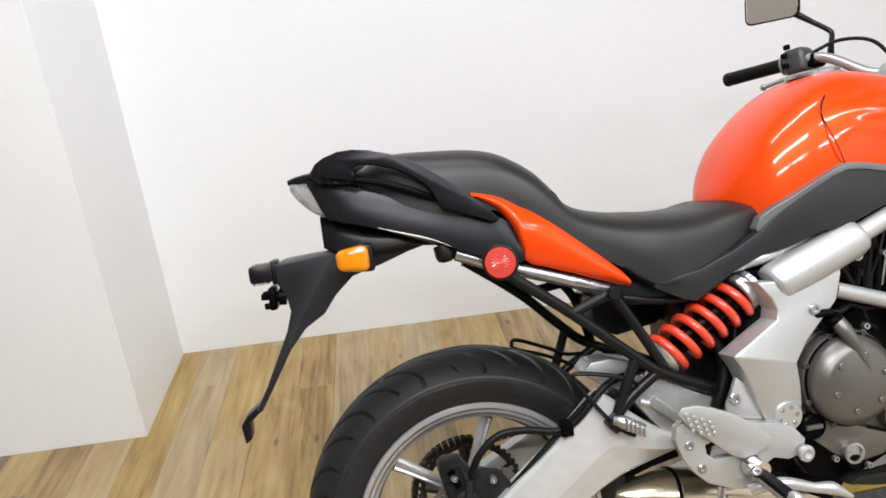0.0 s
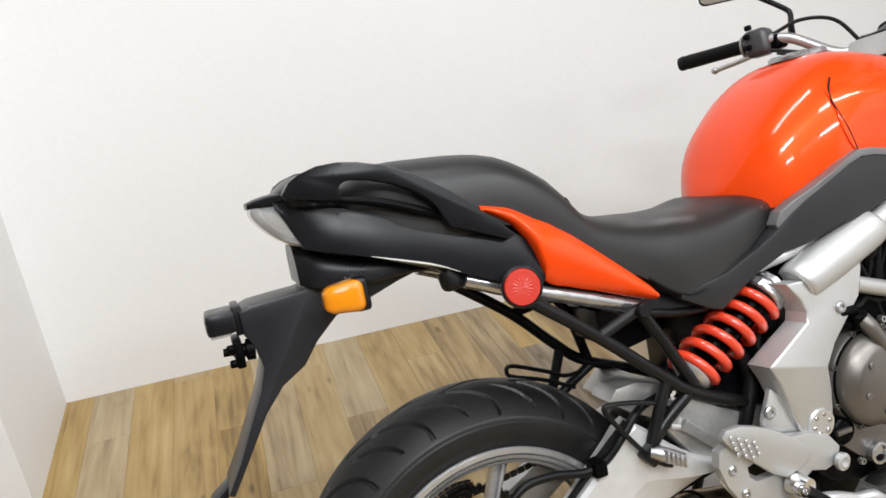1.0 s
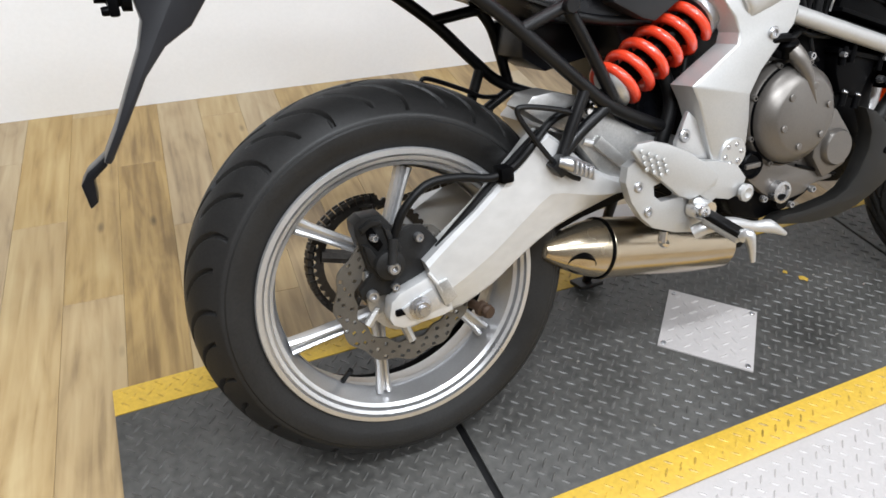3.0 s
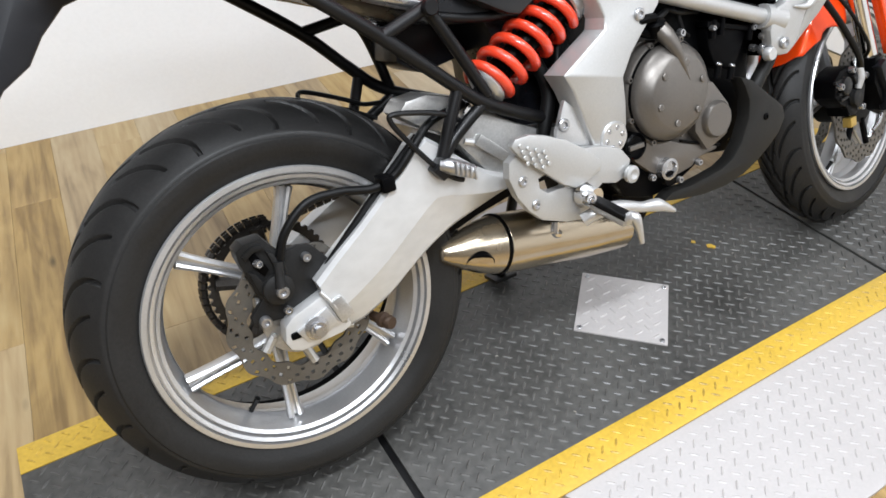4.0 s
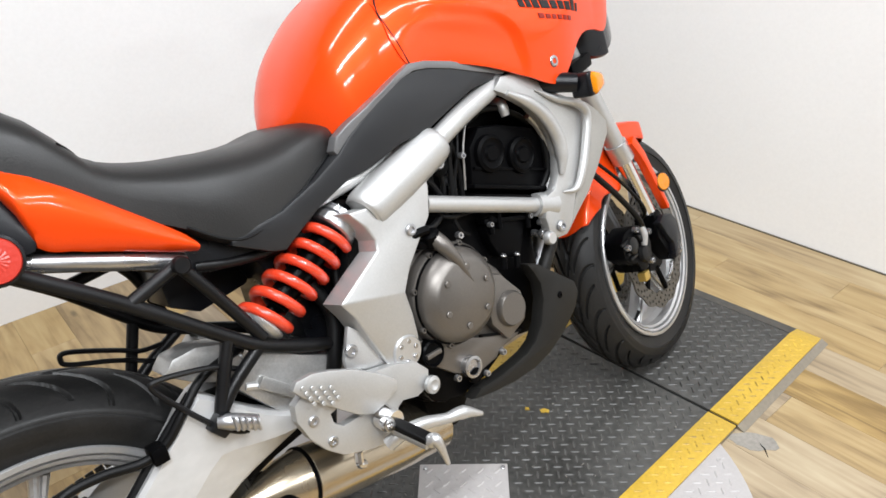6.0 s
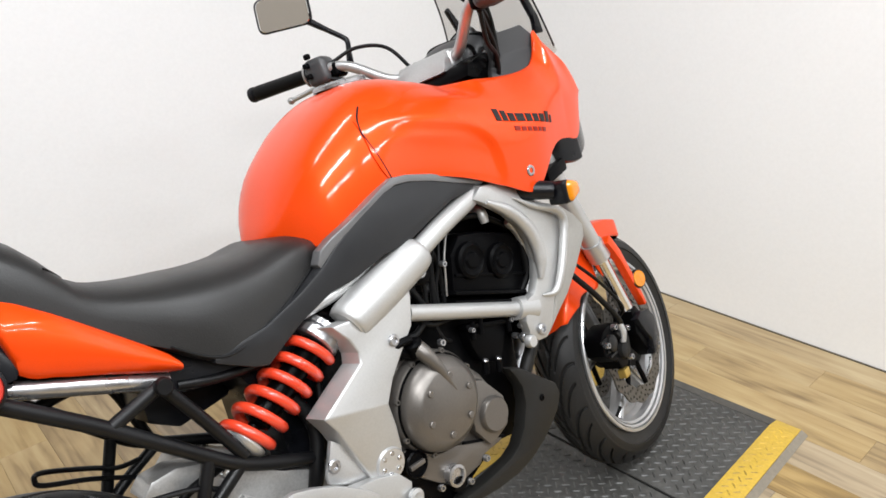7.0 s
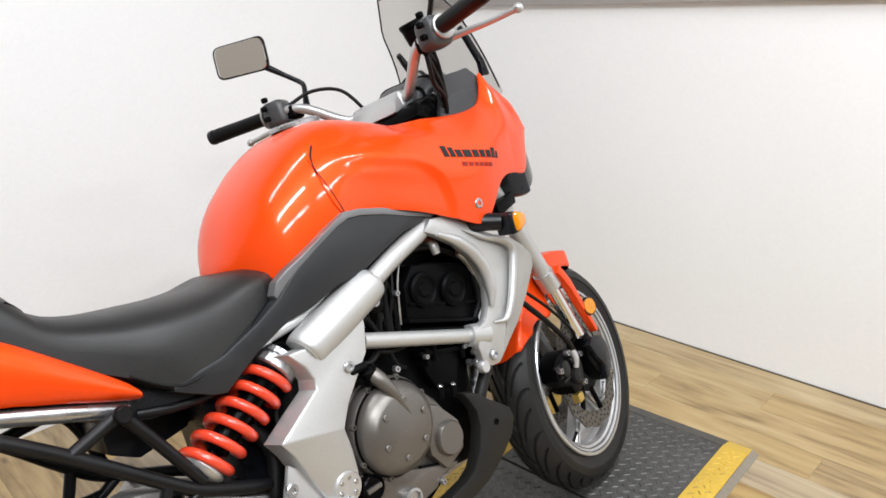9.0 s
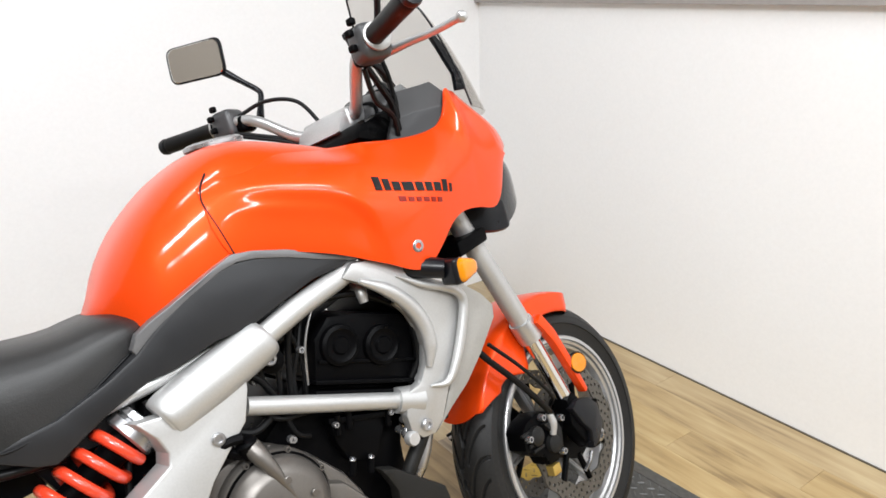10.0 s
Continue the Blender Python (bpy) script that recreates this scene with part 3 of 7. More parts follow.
RC, FC = (-0.007, 0, 0.321), (1.415, 0, 0.300)
rear_wheel, rput = wheel("rear_wheel", RC, 0.326, 0.088, 0.079, 16, (-0.050, -0.046), 108, False, "silver cast wheel with a black road tyre", -1, 1.0, 0.116)
rput("brake_disc", ring_disc(RC, -0.089, 0.082, 0.115, 0.005, 12, 24, ((2, 0), (6, 3), (9, 6))), DISC, "petal-edged perforated steel brake disc", sharp=30)
rput("disc_carrier", lathe([(-0.088, 0.03), (-0.088, 0.062), (-0.080, 0.062), (-0.080, 0.03)], RC, (0, 1, 0), 30), CASTGREY)
for k in range(6):
    a = radians(15 + 60 * k)
    rput("carrier_arm", tube([V(0.055 * math.cos(a), -0.085, RC[2] + 0.055 * math.sin(a)), V(0.084 * math.cos(a + 0.2), -0.089, RC[2] + 0.084 * math.sin(a + 0.2))], 0.008, 8), CASTGREY)
bm = bmesh.new()
teeth = 46
outer = [(0.112 if k % 4 in (1, 2) else 0.107, 2 * math.pi * k / (teeth * 4)) for k in range(teeth * 4)]
lo = [bm.verts.new((r * math.cos(a), 0.088, RC[2] + r * math.sin(a))) for r, a in outer]
hi = [bm.verts.new((0.094 * math.cos(a), 0.088, RC[2] + 0.094 * math.sin(a))) for r, a in outer]
for i in range(len(lo)):
    j = (i + 1) % len(lo)
    bm.faces.new((lo[i], lo[j], hi[j], hi[i]))
ext = bmesh.ops.extrude_face_region(bm, geom=bm.faces[:])
bmesh.ops.translate(bm, verts=[g for g in ext["geom"] if isinstance(g, bmesh.types.BMVert)], vec=(0, 0.006, 0))
for k in range(5):
    a = radians(20 + 72 * k)
    tube([V(0.03 * math.cos(a), 0.088, RC[2] + 0.03 * math.sin(a)), V(0.100 * math.cos(a), 0.09, RC[2] + 0.100 * math.sin(a))], 0.013, 8, bm=bm)
rput("rear_sprocket", bm, CHAIN, "oily black toothed sprocket", sharp=25)
bm = bmesh.new()
for k in range(30):
    a0, a1 = radians(78 + 6.8 * k), radians(78 + 6.8 * k + 5.6)
    for y in (0.084, 0.098):
        tube([V(RC[0] + 0.113 * math.cos(a0), y, RC[2] + 0.113 * math.sin(a0)), V(RC[0] + 0.113 * math.cos(a1), y, RC[2] + 0.113 * math.sin(a1))], 0.0068, 6, bm=bm)
tagged(rput("chain_wrap", bm, CHAIN), kind="stuff")

front_wheel, fput = wheel("front_wheel", FC, 0.300, 0.060, 0.053, 16, (-0.028, -0.024), 30, True, "steered silver cast wheel with a black road tyre", -1, 0.95)
for s in (-1, 1):
    fput("brake_disc", ring_disc(FC, s * 0.068 - 0.0025, 0.112, 0.150, 0.005, 14, 28, ((1, 0), (4, 3), (7, 6), (9, 2))), DISC, "petal-edged perforated steel brake disc", sharp=30)
    fput("disc_carrier", lathe([(s * 0.066, 0.03), (s * 0.066, 0.058), (s * 0.060, 0.058), (s * 0.060, 0.03)], FC, (0, 1, 0), 30), BLACKENGINE)
    for k in range(7):
        a = radians(10 + 360 / 7 * k)
        fput("carrier_arm", tube([V(FC[0] + 0.05 * math.cos(a), s * 0.064, 0.3 + 0.05 * math.sin(a)), V(FC[0] + 0.114 * math.cos(a + 0.15), s * 0.067, 0.3 + 0.114 * math.sin(a + 0.15))], 0.007, 8), BLACKENGINE)


def bp(name, bm, mat, label="", parent=None, **k):
    return part(name, bm, mat, parent or bike, label, **k)


def sp(name, bm, mat, label="", parent=None, **k):
    """A part that turns with the steering."""
    bm.transform(STEER)
    return part(name, bm, mat, parent or bike, label, **k)


# ---- tank, seat and tail ----
TANK = [(0.530, 0.856, 0.864, 0.032), (0.543, 0.846, 0.884, 0.060), (0.566, 0.832, 0.928, 0.102), (0.602, 0.830, 0.976, 0.142), (0.643, 0.840, 1.015, 0.158), (0.687, 0.860, 1.047, 0.172), (0.745, 0.880, 1.075, 0.180),
        (0.80, 0.888, 1.082, 0.182), (0.88, 0.90, 1.068, 0.170), (0.97, 0.93, 1.045, 0.140), (1.02, 0.95, 1.03, 0.11)]
bp("fuel_tank", hull(TANK, 17, (0.62, 0.72)), ORANGE, "glossy orange-red painted fuel tank")
bm = lathe([(0, 0.052), (0.006, 0.052), (0.010, 0.046), (0.010, 0.02), (0.012, 0.018)], (0.80, 0, 1.082), (-0.05, 0, 1), 32)
bp("filler_cap", bm, STEEL)

SEAT = [(-0.145, 0.965, 1.006, 0.085), (-0.10, 0.945, 1.028, 0.112), (0.0, 0.905, 1.026, 0.130), (0.08, 0.905, 1.0165, 0.134), (0.125, 0.880, 0.999, 0.137), (0.18, 0.848, 0.957, 0.140), (0.215, 0.824, 0.905, 0.141), (0.25, 0.800, 0.885, 0.142), (0.30, 0.770, 0.871, 0.144),
        (0.335, 0.742, 0.865, 0.147), (0.37, 0.727, 0.861, 0.150), (0.42, 0.734, 0.855, 0.147), (0.48, 0.758, 0.854, 0.140), (0.53, 0.785, 0.862, 0.133), (0.572, 0.807, 0.856, 0.124), (0.590, 0.812, 0.842, 0.115), (0.598, 0.822, 0.832, 0.10)]
seat = bp("seat", hull(SEAT, 15, (0.55, 0.5)), VINYL, "black vinyl stepped two-up seat")
for s in (-1, 1):
    line = []
    for x in np.linspace(0.30, 0.590, 14):
        zb, zt, w = along(SEAT, float(x))
        line.append(V(x, s * (w - 0.001), zb + 0.003))
    bp("seat_piping", tube(line, 0.0026, 8, 3), HOSE, parent=seat)

line = []
for k in range(-7, 8):
    a = math.pi / 2 * k / 12.5
    x = 0.220 - 0.030 * (k / 7) ** 2
    zb, zt, w = along(SEAT, x)
    line.append(V(x, w * math.copysign(abs(math.sin(a)) ** 0.55, k), zb + (zt - zb) * math.cos(a) ** 0.5 + 0.0004))
bp("seat_seam", tube(line, 0.0018, 6, 2), HOSE, parent=seat)

TAIL = [(-0.236, 0.996, 1.007, 0.058), (-0.205, 0.934, 1.008, 0.088), (-0.13, 0.905, 0.984, 0.108), (-0.05, 0.872, 0.955, 0.122), (0.02, 0.842, 0.928, 0.134), (0.075, 0.815, 0.905, 0.142), (0.115, 0.812, 0.880, 0.146), (0.132, 0.822, 0.855, 0.144)]
tail = bp("tail_cowl", hull(TAIL, 13, (0.42, 0.85)), PLASTIC, "black plastic tail cowl")
cowl_top = [(-0.240, 1.003), (-0.194, 0.990), (-0.139, 0.971), (-0.067, 0.944), (0.011, 0.916), (0.066, 0.899), (0.093, 0.887), (0.113, 0.868), (0.126, 0.834)]
cowl_low = [(-0.240, 1.000), (-0.226, 0.966), (-0.213, 0.932), (-0.206, 0.927), (-0.15, 0.909), (-0.091, 0.888), (-0.034, 0.867), (0.008, 0.845), (0.049, 0.827), (0.095, 0.811), (0.118, 0.810), (0.126, 0.828)]
for s in (-1, 1):
    bm = skin([float(x) for x in np.linspace(-0.238, 0.126, 40)], lambda x: along(cowl_top, x)[0], lambda x: along(cowl_low, x)[0],
              lambda x, z: along([(-0.24, 0.066), (-0.205, 0.094), (-0.13, 0.115), (-0.05, 0.129), (0.02, 0.139), (0.08, 0.147), (0.126, 0.150)], x)[0] - 0.010 * ((z - along(cowl_low, x)[0]) / max(along(cowl_top, x)[0] - along(cowl_low, x)[0], 0.004)) ** 2, 12, 0.010, s)
    bp("tail_side", bm, PLASTIC, "black plastic tail side panel", parent=tail, sharp=40)
for s in (-1, 1):
    bp("bright_strip", tube([V(float(x), s * (along([(-0.13, 0.116), (-0.05, 0.130), (0.02, 0.140)], float(x))[0]), along(cowl_low, float(x))[0] + 0.001) for x in np.linspace(-0.125, -0.005, 7)], [0.0006, 0.0014, 0.002, 0.0022, 0.0022, 0.0014, 0.0006], 8, 2), RADSIDE, parent=tail)
for s in (-1, 1):
    bm = slab([(-0.229, 1.009), (-0.217, 1.025), (-0.203, 1.033), (-0.177, 1.040), (-0.151, 1.040), (-0.125, 1.035), (-0.091, 1.024), (-0.049, 1.003), (-0.007, 0.974), (0.027, 0.945), (0.057, 0.918), (0.086, 0.889), (0.070, 0.886), (0.029, 0.904),
               (-0.014, 0.922), (-0.021, 0.938), (-0.028, 0.953), (-0.039, 0.967), (-0.058, 0.983), (-0.083, 0.997), (-0.113, 1.008), (-0.139, 1.013), (-0.150, 1.011), (-0.156, 1.005), (-0.152, 0.996), (-0.157, 0.988), (-0.194, 0.996), (-0.226, 1.003)], s * 0.156, s * 0.126, 0.008)
    for v in bm.verts:
        v.co.y -= s * max(0.0, -0.11 - v.co.x) * 0.42
    bp("grab_rail", bm, PLASTIC, "black moulded grab rail", sharp=50)
for s in (-1, 1):
    bp("seat_gap", tube([V(-0.152, s * 0.116, 0.988), V(-0.10, s * 0.129, 0.974), V(-0.05, s * 0.135, 0.953), V(-0.01, s * 0.138, 0.934)], [0.004, 0.007, 0.007, 0.004], 8), BLACKENGINE, "black gap strip under the seat edge")
bp("grab_rail_bridge", hull([(-0.235, 0.998, 1.014, 0.05), (-0.205, 0.990, 1.032, 0.10), (-0.17, 0.985, 1.035, 0.108), (-0.148, 0.98, 1.022, 0.10)], 11, (0.5, 0.5)), PLASTIC)
LIGHT = [(-0.270, 0.990, 1.003, 0.036), (-0.262, 0.977, 1.004, 0.046), (-0.246, 0.958, 1.004, 0.060), (-0.228, 0.943, 1.002, 0.074), (-0.208, 0.934, 0.990, 0.086)]
light = bp("tail_light", hull(LIGHT, 11, (0.6, 0.6)), CLEARLENS, "clear faceted tail light")
bp("light_bowl", hull([(x + 0.012, zb + 0.006, zt - 0.008, w - 0.01) for x, zb, zt, w in LIGHT], 9, (0.6, 0.6)), CHROME, parent=light)

bp("light_cap", hull([(-0.273, 1.002, 1.008, 0.030), (-0.258, 1.003, 1.012, 0.046), (-0.235, 1.003, 1.015, 0.062), (-0.205, 1.000, 1.014, 0.086)], 9, (0.5, 0.5)), PLASTIC, parent=light)

# red side panel under the seat
tops = [(0.040, 0.944), (0.085, 0.932), (0.108, 0.919), (0.17, 0.874), (0.239, 0.815), (0.293, 0.766), (0.302, 0.754)]
bots = [(0.050, 0.928), (0.085, 0.905), (0.10, 0.885), (0.113, 0.855), (0.118, 0.815), (0.16, 0.792), (0.204, 0.775), (0.27, 0.748), (0.30, 0.738)]
for s in (-1, 1):
    bm = skin([float(x) for x in np.linspace(0.042, 0.302, 34)], lambda x: along(tops, x)[0], lambda x: min(along(bots, x)[0], along(tops, x)[0] - 0.002),
              lambda x, z: 0.146 + 0.016 * math.sin(math.pi * min(max((z - along(bots, x)[0]) / max(along(tops, x)[0] - along(bots, x)[0], 0.004), 0), 1)) ** 0.7 - 0.02 * max(0, (z - 0.87)) / 0.06, 14, 0.008, s)
    bp("side_panel", bm, ORANGE, "glossy orange-red side panel below the seat")

# rear mudguard with number plate bracket
guard = bp("rear_mudguard", slab([(-0.206, 0.945), (-0.214, 0.90), (-0.218, 0.868), (-0.300, 0.864), (-0.318, 0.858), (-0.316, 0.822), (-0.304, 0.800), (-0.300, 0.770), (-0.312, 0.735), (-0.336, 0.690), (-0.362, 0.640), (-0.388, 0.598), (-0.378, 0.594),
         (-0.345, 0.645), (-0.310, 0.700), (-0.278, 0.735), (-0.240, 0.757), (-0.215, 0.788), (-0.180, 0.818), (-0.125, 0.832), (-0.075, 0.848), (-0.037, 0.857), (0.02, 0.85), (0.05, 0.84), (0.0, 0.90), (-0.12, 0.94)], -0.048, 0.048, 0.010), GUARD, "black plastic rear mudguard with plate bracket")
bp("mudguard_flare", hull([(-0.224, 0.880, 0.935, 0.050), (-0.195, 0.866, 0.93, 0.066), (-0.14, 0.862, 0.91, 0.078), (-0.07, 0.864, 0.89, 0.084), (-0.02, 0.858, 0.875, 0.080)], 9, (0.5, 0.6)), PLASTIC, parent=guard)
bm = box(-0.366, -0.322, -0.040, 0.040, 0.828, 0.861, 0.008)
box(-0.326, -0.314, -0.034, 0.034, 0.822, 0.866, 0.003, bm)
lampbox = bp("plate_lamp", bm, PLASTIC, "black number plate lamp housing")
bp("lamp_lens", box(-0.362, -0.332, -0.030, 0.030, 0.824, 0.830, 0.002), CLEARLENS, parent=lampbox)
bm = slab([(-0.372, 0.612), (-0.40, 0.592), (-0.412, 0.584), (-0.424, 0.568), (-0.420, 0.532), (-0.408, 0.540), (-0.406, 0.572), (-0.385, 0.588)], -0.018, 0.03, 0.004)
bp("plate_strut", bm, PLASTIC, parent=guard)
bm = lathe([(0, 0.016), (0.012, 0.016), (0.014, 0.010), (0.03, 0.010), (0.032, 0.006), (0.045, 0.006)], (-0.305, -0.03, 0.798), (-1, 0, 0.1), 14)
box(-0.335, -0.322, -0.055, 0.02, 0.778, 0.818, 0.004, bm)
for z in (0.786, 0.808):
    bolt((-0.334, -0.045, z), (-1, 0, 0), 0.006, 0.01, bm=bm)
bp("lock_bracket", bm, BLACKENGINE, "black bolted bracket", parent=guard)


def signal(name, at, size, stalk_from, mat=AMBER, steer=False, facing=1, taper=0.26):
    """A turn signal: amber lens with a rim in a black shell on a stalk."""
    x, y, z = at
    lx, ly, lz = size
    put = sp if steer else bp
    root = put(name, tube([V(*stalk_from), V((stalk_from[0] + x) / 2, (stalk_from[1] + y) / 2, (stalk_from[2] + z) / 2), V(x, y + ly * 0.2, z)], [0.015, 0.012, 0.016], 10), PLASTIC, "amber turn signal on a black stalk")
    put("shell", hull_at((x + facing * lx * 0.36, y + (0.006 if y < 0 else -0.006), z), (lx * 0.42, ly * 1.0, lz * 1.06)), PLASTIC, parent=root)
    glass = hull_at((x - facing * lx * 0.06, y, z), (lx * 1.0, ly * 1.04, lz * 1.02), 0.26)
    for v in glass.verts:
        k = 1 - taper * max(0.0, min(1.0, -facing * (v.co.x - x) / (lx * 0.5)))
        v.co.y, v.co.z = y + (v.co.y - y) * k, z + (v.co.z - z) * k
    put("lens", glass, mat, "amber plastic lens", parent=root)
    put("reflector", lathe([(-lx * 0.10, ly * 0.42), (lx * 0.05, ly * 0.36), (lx * 0.22, ly * 0.12)], (x + facing * lx * 0.05, y, z), (facing, 0, 0), 18), CHROME, parent=root)
    put("bulb", lathe([(-0.012, 0.001), (-0.010, 0.006), (-0.002, 0.008), (0.008, 0.005)], (x - facing * lx * 0.02, y, z), (facing, 0, 0), 14), GOLD, parent=root)
    return root


def hull_at(at, size, round_by=0.28):
    bm = bmesh.new()
    bmesh.ops.create_cube(bm, size=1)
    bm.transform(Matrix.Translation(at) @ Matrix.Diagonal((*size, 1)))
    bmesh.ops.bevel(bm, geom=bm.edges[:], offset=min(size) * round_by, segments=4, profile=0.5, affect="EDGES", clamp_overlap=True)
    return bm


for s in (-1, 1):
    signal("turn_signal", (-0.172, s * 0.108, 0.853), (0.058, 0.047, 0.046), (-0.15, s * 0.05, 0.86))


def reflector(name, at, r, axis, mat, label, steer=False):
    put = sp if steer else bp
    root = put(name, lathe([(-0.012, r * 0.8), (0, r * 1.08), (0.006, r * 1.08), (0.008, r * 0.97), (0.006, r * 0.95)], at, axis, 32), PLASTIC, label)
    bm = bmesh.new()
    turn = V(0, 0, 1).rotation_difference(V(*axis)).to_matrix().to_4x4()
    tip = bm.verts.new((0, 0, 0.0098))
    outer = [[bm.verts.new((r * f * math.cos(a), r * f * math.sin(a), h)) for f, h in ((0.52, 0.0090 + 0.0006 * (k % 2)), (0.90, 0.0092 - 0.0006 * (k % 2)), (0.955, 0.006))] for k, a in ((k, 2 * math.pi * k / 32) for k in range(32))]
    for k in range(32):
        a, b = outer[k], outer[(k + 1) % 32]
        bm.faces.new((tip, a[0], b[0]))
        for q in (0, 1):
            bm.faces.new((a[q], a[q + 1], b[q + 1], b[q]))
    bm.transform(Matrix.Translation(at) @ turn)
    put("reflector_lens", bm, mat, parent=root, sharp=4)
    return root


reflector("side_reflector", (0.072, -0.165, 0.815), 0.029, (-0.15, -1, 0.05), REDLENS, "round red side reflector in a black bezel")


# ---- frame ----
frame_root = bp("main_frame", tube([V(0.915, -0.165, 0.835), V(0.88, -0.172, 0.820), V(0.80, -0.178, 0.796), V(0.72, -0.178, 0.764)], 0.0185, 16), FRAME, "satin silver tubular and cast frame")
bp("frame_sleeve", tube([V(0.735, -0.172, 0.770), V(0.720, -0.172, 0.763), V(0.64, -0.168, 0.731), V(0.575, -0.165, 0.705), V(0.562, -0.165, 0.699)], [0.030, 0.036, 0.0375, 0.037, 0.031], 22, 4), FRAME, "thick satin silver frame sleeve", parent=frame_root)
def creased_plate():
    """The cast frame plate: two flat faces that meet in a proud crease, with straight flanks."""
    ring = [(0.690, -0.186, 0.738), (0.684, -0.190, 0.704), (0.668, -0.193, 0.660), (0.632, -0.196, 0.627), (0.600, -0.198, 0.596), (0.576, -0.201, 0.562),
            (0.582, -0.196, 0.520), (0.583, -0.192, 0.483), (0.578, -0.189, 0.450), (0.560, -0.188, 0.430), (0.536, -0.188, 0.430), (0.518, -0.189, 0.448), (0.497, -0.193, 0.505), (0.476, -0.198, 0.562),
            (0.460, -0.201, 0.591), (0.505, -0.199, 0.618), (0.549, -0.197, 0.643), (0.553, -0.195, 0.660), (0.544, -0.193, 0.684), (0.522, -0.190, 0.714), (0.60, -0.188, 0.708), (0.65, -0.186, 0.733)]
    bm = bmesh.new()
    front = [bm.verts.new(p) for p in ring]
    back = [bm.verts.new((x - (0.008 if 10 < i < 20 else 0.0), -0.156, z)) for i, (x, _, z) in enumerate(ring)]
    bm.faces.new(front[:6] + front[14:])
    bm.faces.new(front[5:15])
    bm.faces.new(back[::-1])
    n = len(ring)
    for i in range(n):
        j = (i + 1) % n
        bm.faces.new((front[j], front[i], back[i], back[j]))
    bmesh.ops.recalc_face_normals(bm, faces=bm.faces[:])
    rim = [e for e in bm.edges if e.verts[0] in front and e.verts[1] in front]
    bmesh.ops.bevel(bm, geom=rim, offset=0.0035, segments=3, profile=0.5, affect="EDGES", clamp_overlap=True)
    return bm


bp("pivot_plate", creased_plate(), FRAME, "large satin silver cast frame plate", parent=frame_root, sharp=30)
bm = slab([(0.468, 0.550), (0.446, 0.502), (0.444, 0.488), (0.50, 0.455), (0.525, 0.446), (0.512, 0.482), (0.487, 0.532)], -0.182, -0.172, 0.003)
bp("gusset_plate", bm, ALLOY, parent=frame_root)
cap = bp("pivot_cap", lathe([(0, 0.029), (0.008, 0.029), (0.012, 0.026), (0.012, 0.001)], (0.553, -0.1825, 0.466), (0, -1, -0.07), 30), ALLOY, "round cover with six bolt heads", parent=frame_root)
for k in range(6):
    a = radians(60 * k + 10)
    bp("cap_screw", bolt((0.553 + 0.017 * math.cos(a), -0.1935, 0.466 + 0.017 * math.sin(a)), (0, -1, -0.07), 0.0042, 0.003, False), STEEL, parent=frame_root)
for at, r in (((0.622, -0.194, 0.652), 0.010), ((0.460, -0.181, 0.511), 0.011)):
    bp("frame_bolt", bolt(at, (0, -1, 0), r, 0.006), STEEL, parent=frame_root)
bp("cross_tube", tube([V(0.680, -0.172, 0.676), V(0.80, -0.174, 0.634), V(0.955, -0.176, 0.580)], 0.0145, 16), FRAME, "satin silver frame tube", parent=frame_root)
bp("cross_tube_socket", tube([V(0.93, -0.176, 0.589), V(0.975, -0.176, 0.574)], [0.022, 0.026], 18), FRAME, parent=frame_root)
# radiator side casting
casting = bp("radiator_casting", slab([(0.874, 0.820), (0.900, 0.840), (0.940, 0.838), (0.990, 0.812), (1.036, 0.780), (1.080, 0.757), (1.102, 0.738), (1.105, 0.712), (1.086, 0.662), (1.060, 0.614), (1.034, 0.582), (1.020, 0.556), (1.004, 0.528), (0.982, 0.509), (0.955, 0.512), (0.935, 0.535), (0.932, 0.562), (0.945, 0.600), (0.975, 0.606),
           (0.992, 0.632), (1.002, 0.665), (0.999, 0.700), (0.982, 0.738), (0.954, 0.770), (0.912, 0.800)], -0.196, -0.172, 0.008), FRAME, "satin silver arched casting beside the radiator", sharp=18)
bp("radiator_side", slab([(1.088, 0.752), (1.118, 0.742), (1.150, 0.716), (1.172, 0.688), (1.168, 0.664), (1.120, 0.610), (1.074, 0.568), (1.030, 0.540), (0.985, 0.508), (1.010, 0.536), (1.040, 0.585), (1.068, 0.622), (1.092, 0.690)], -0.192, -0.13, 0.004), RADSIDE, "satin grey radiator side panel", parent=casting, sharp=20)
bp("raised_rib", tube([V(0.975, -0.197, 0.798), V(1.020, -0.202, 0.770), V(1.068, -0.206, 0.750), V(1.090, -0.207, 0.733), V(1.093, -0.207, 0.710), V(1.075, -0.206, 0.664), V(1.050, -0.205, 0.618), V(1.026, -0.202, 0.590), V(0.992, -0.198, 0.594)], [0.002, 0.006, 0.009, 0.009, 0.009, 0.009, 0.0085, 0.007, 0.002], 12), FRAME, parent=casting)
bp("inner_lip", tube([V(0.905, -0.196, 0.808), V(0.950, -0.199, 0.780), V(0.984, -0.200, 0.746), V(1.005, -0.200, 0.704), V(1.008, -0.200, 0.664), V(0.998, -0.199, 0.628)], [0.005, 0.012, 0.014, 0.014, 0.013, 0.006], 14), FRAME, parent=casting)
for at, r in (((0.965, -0.198, 0.534), 0.011),):
    bp("casting_bolt", bolt(at, (0, -1, 0), r, 0.007), STEEL, parent=casting)
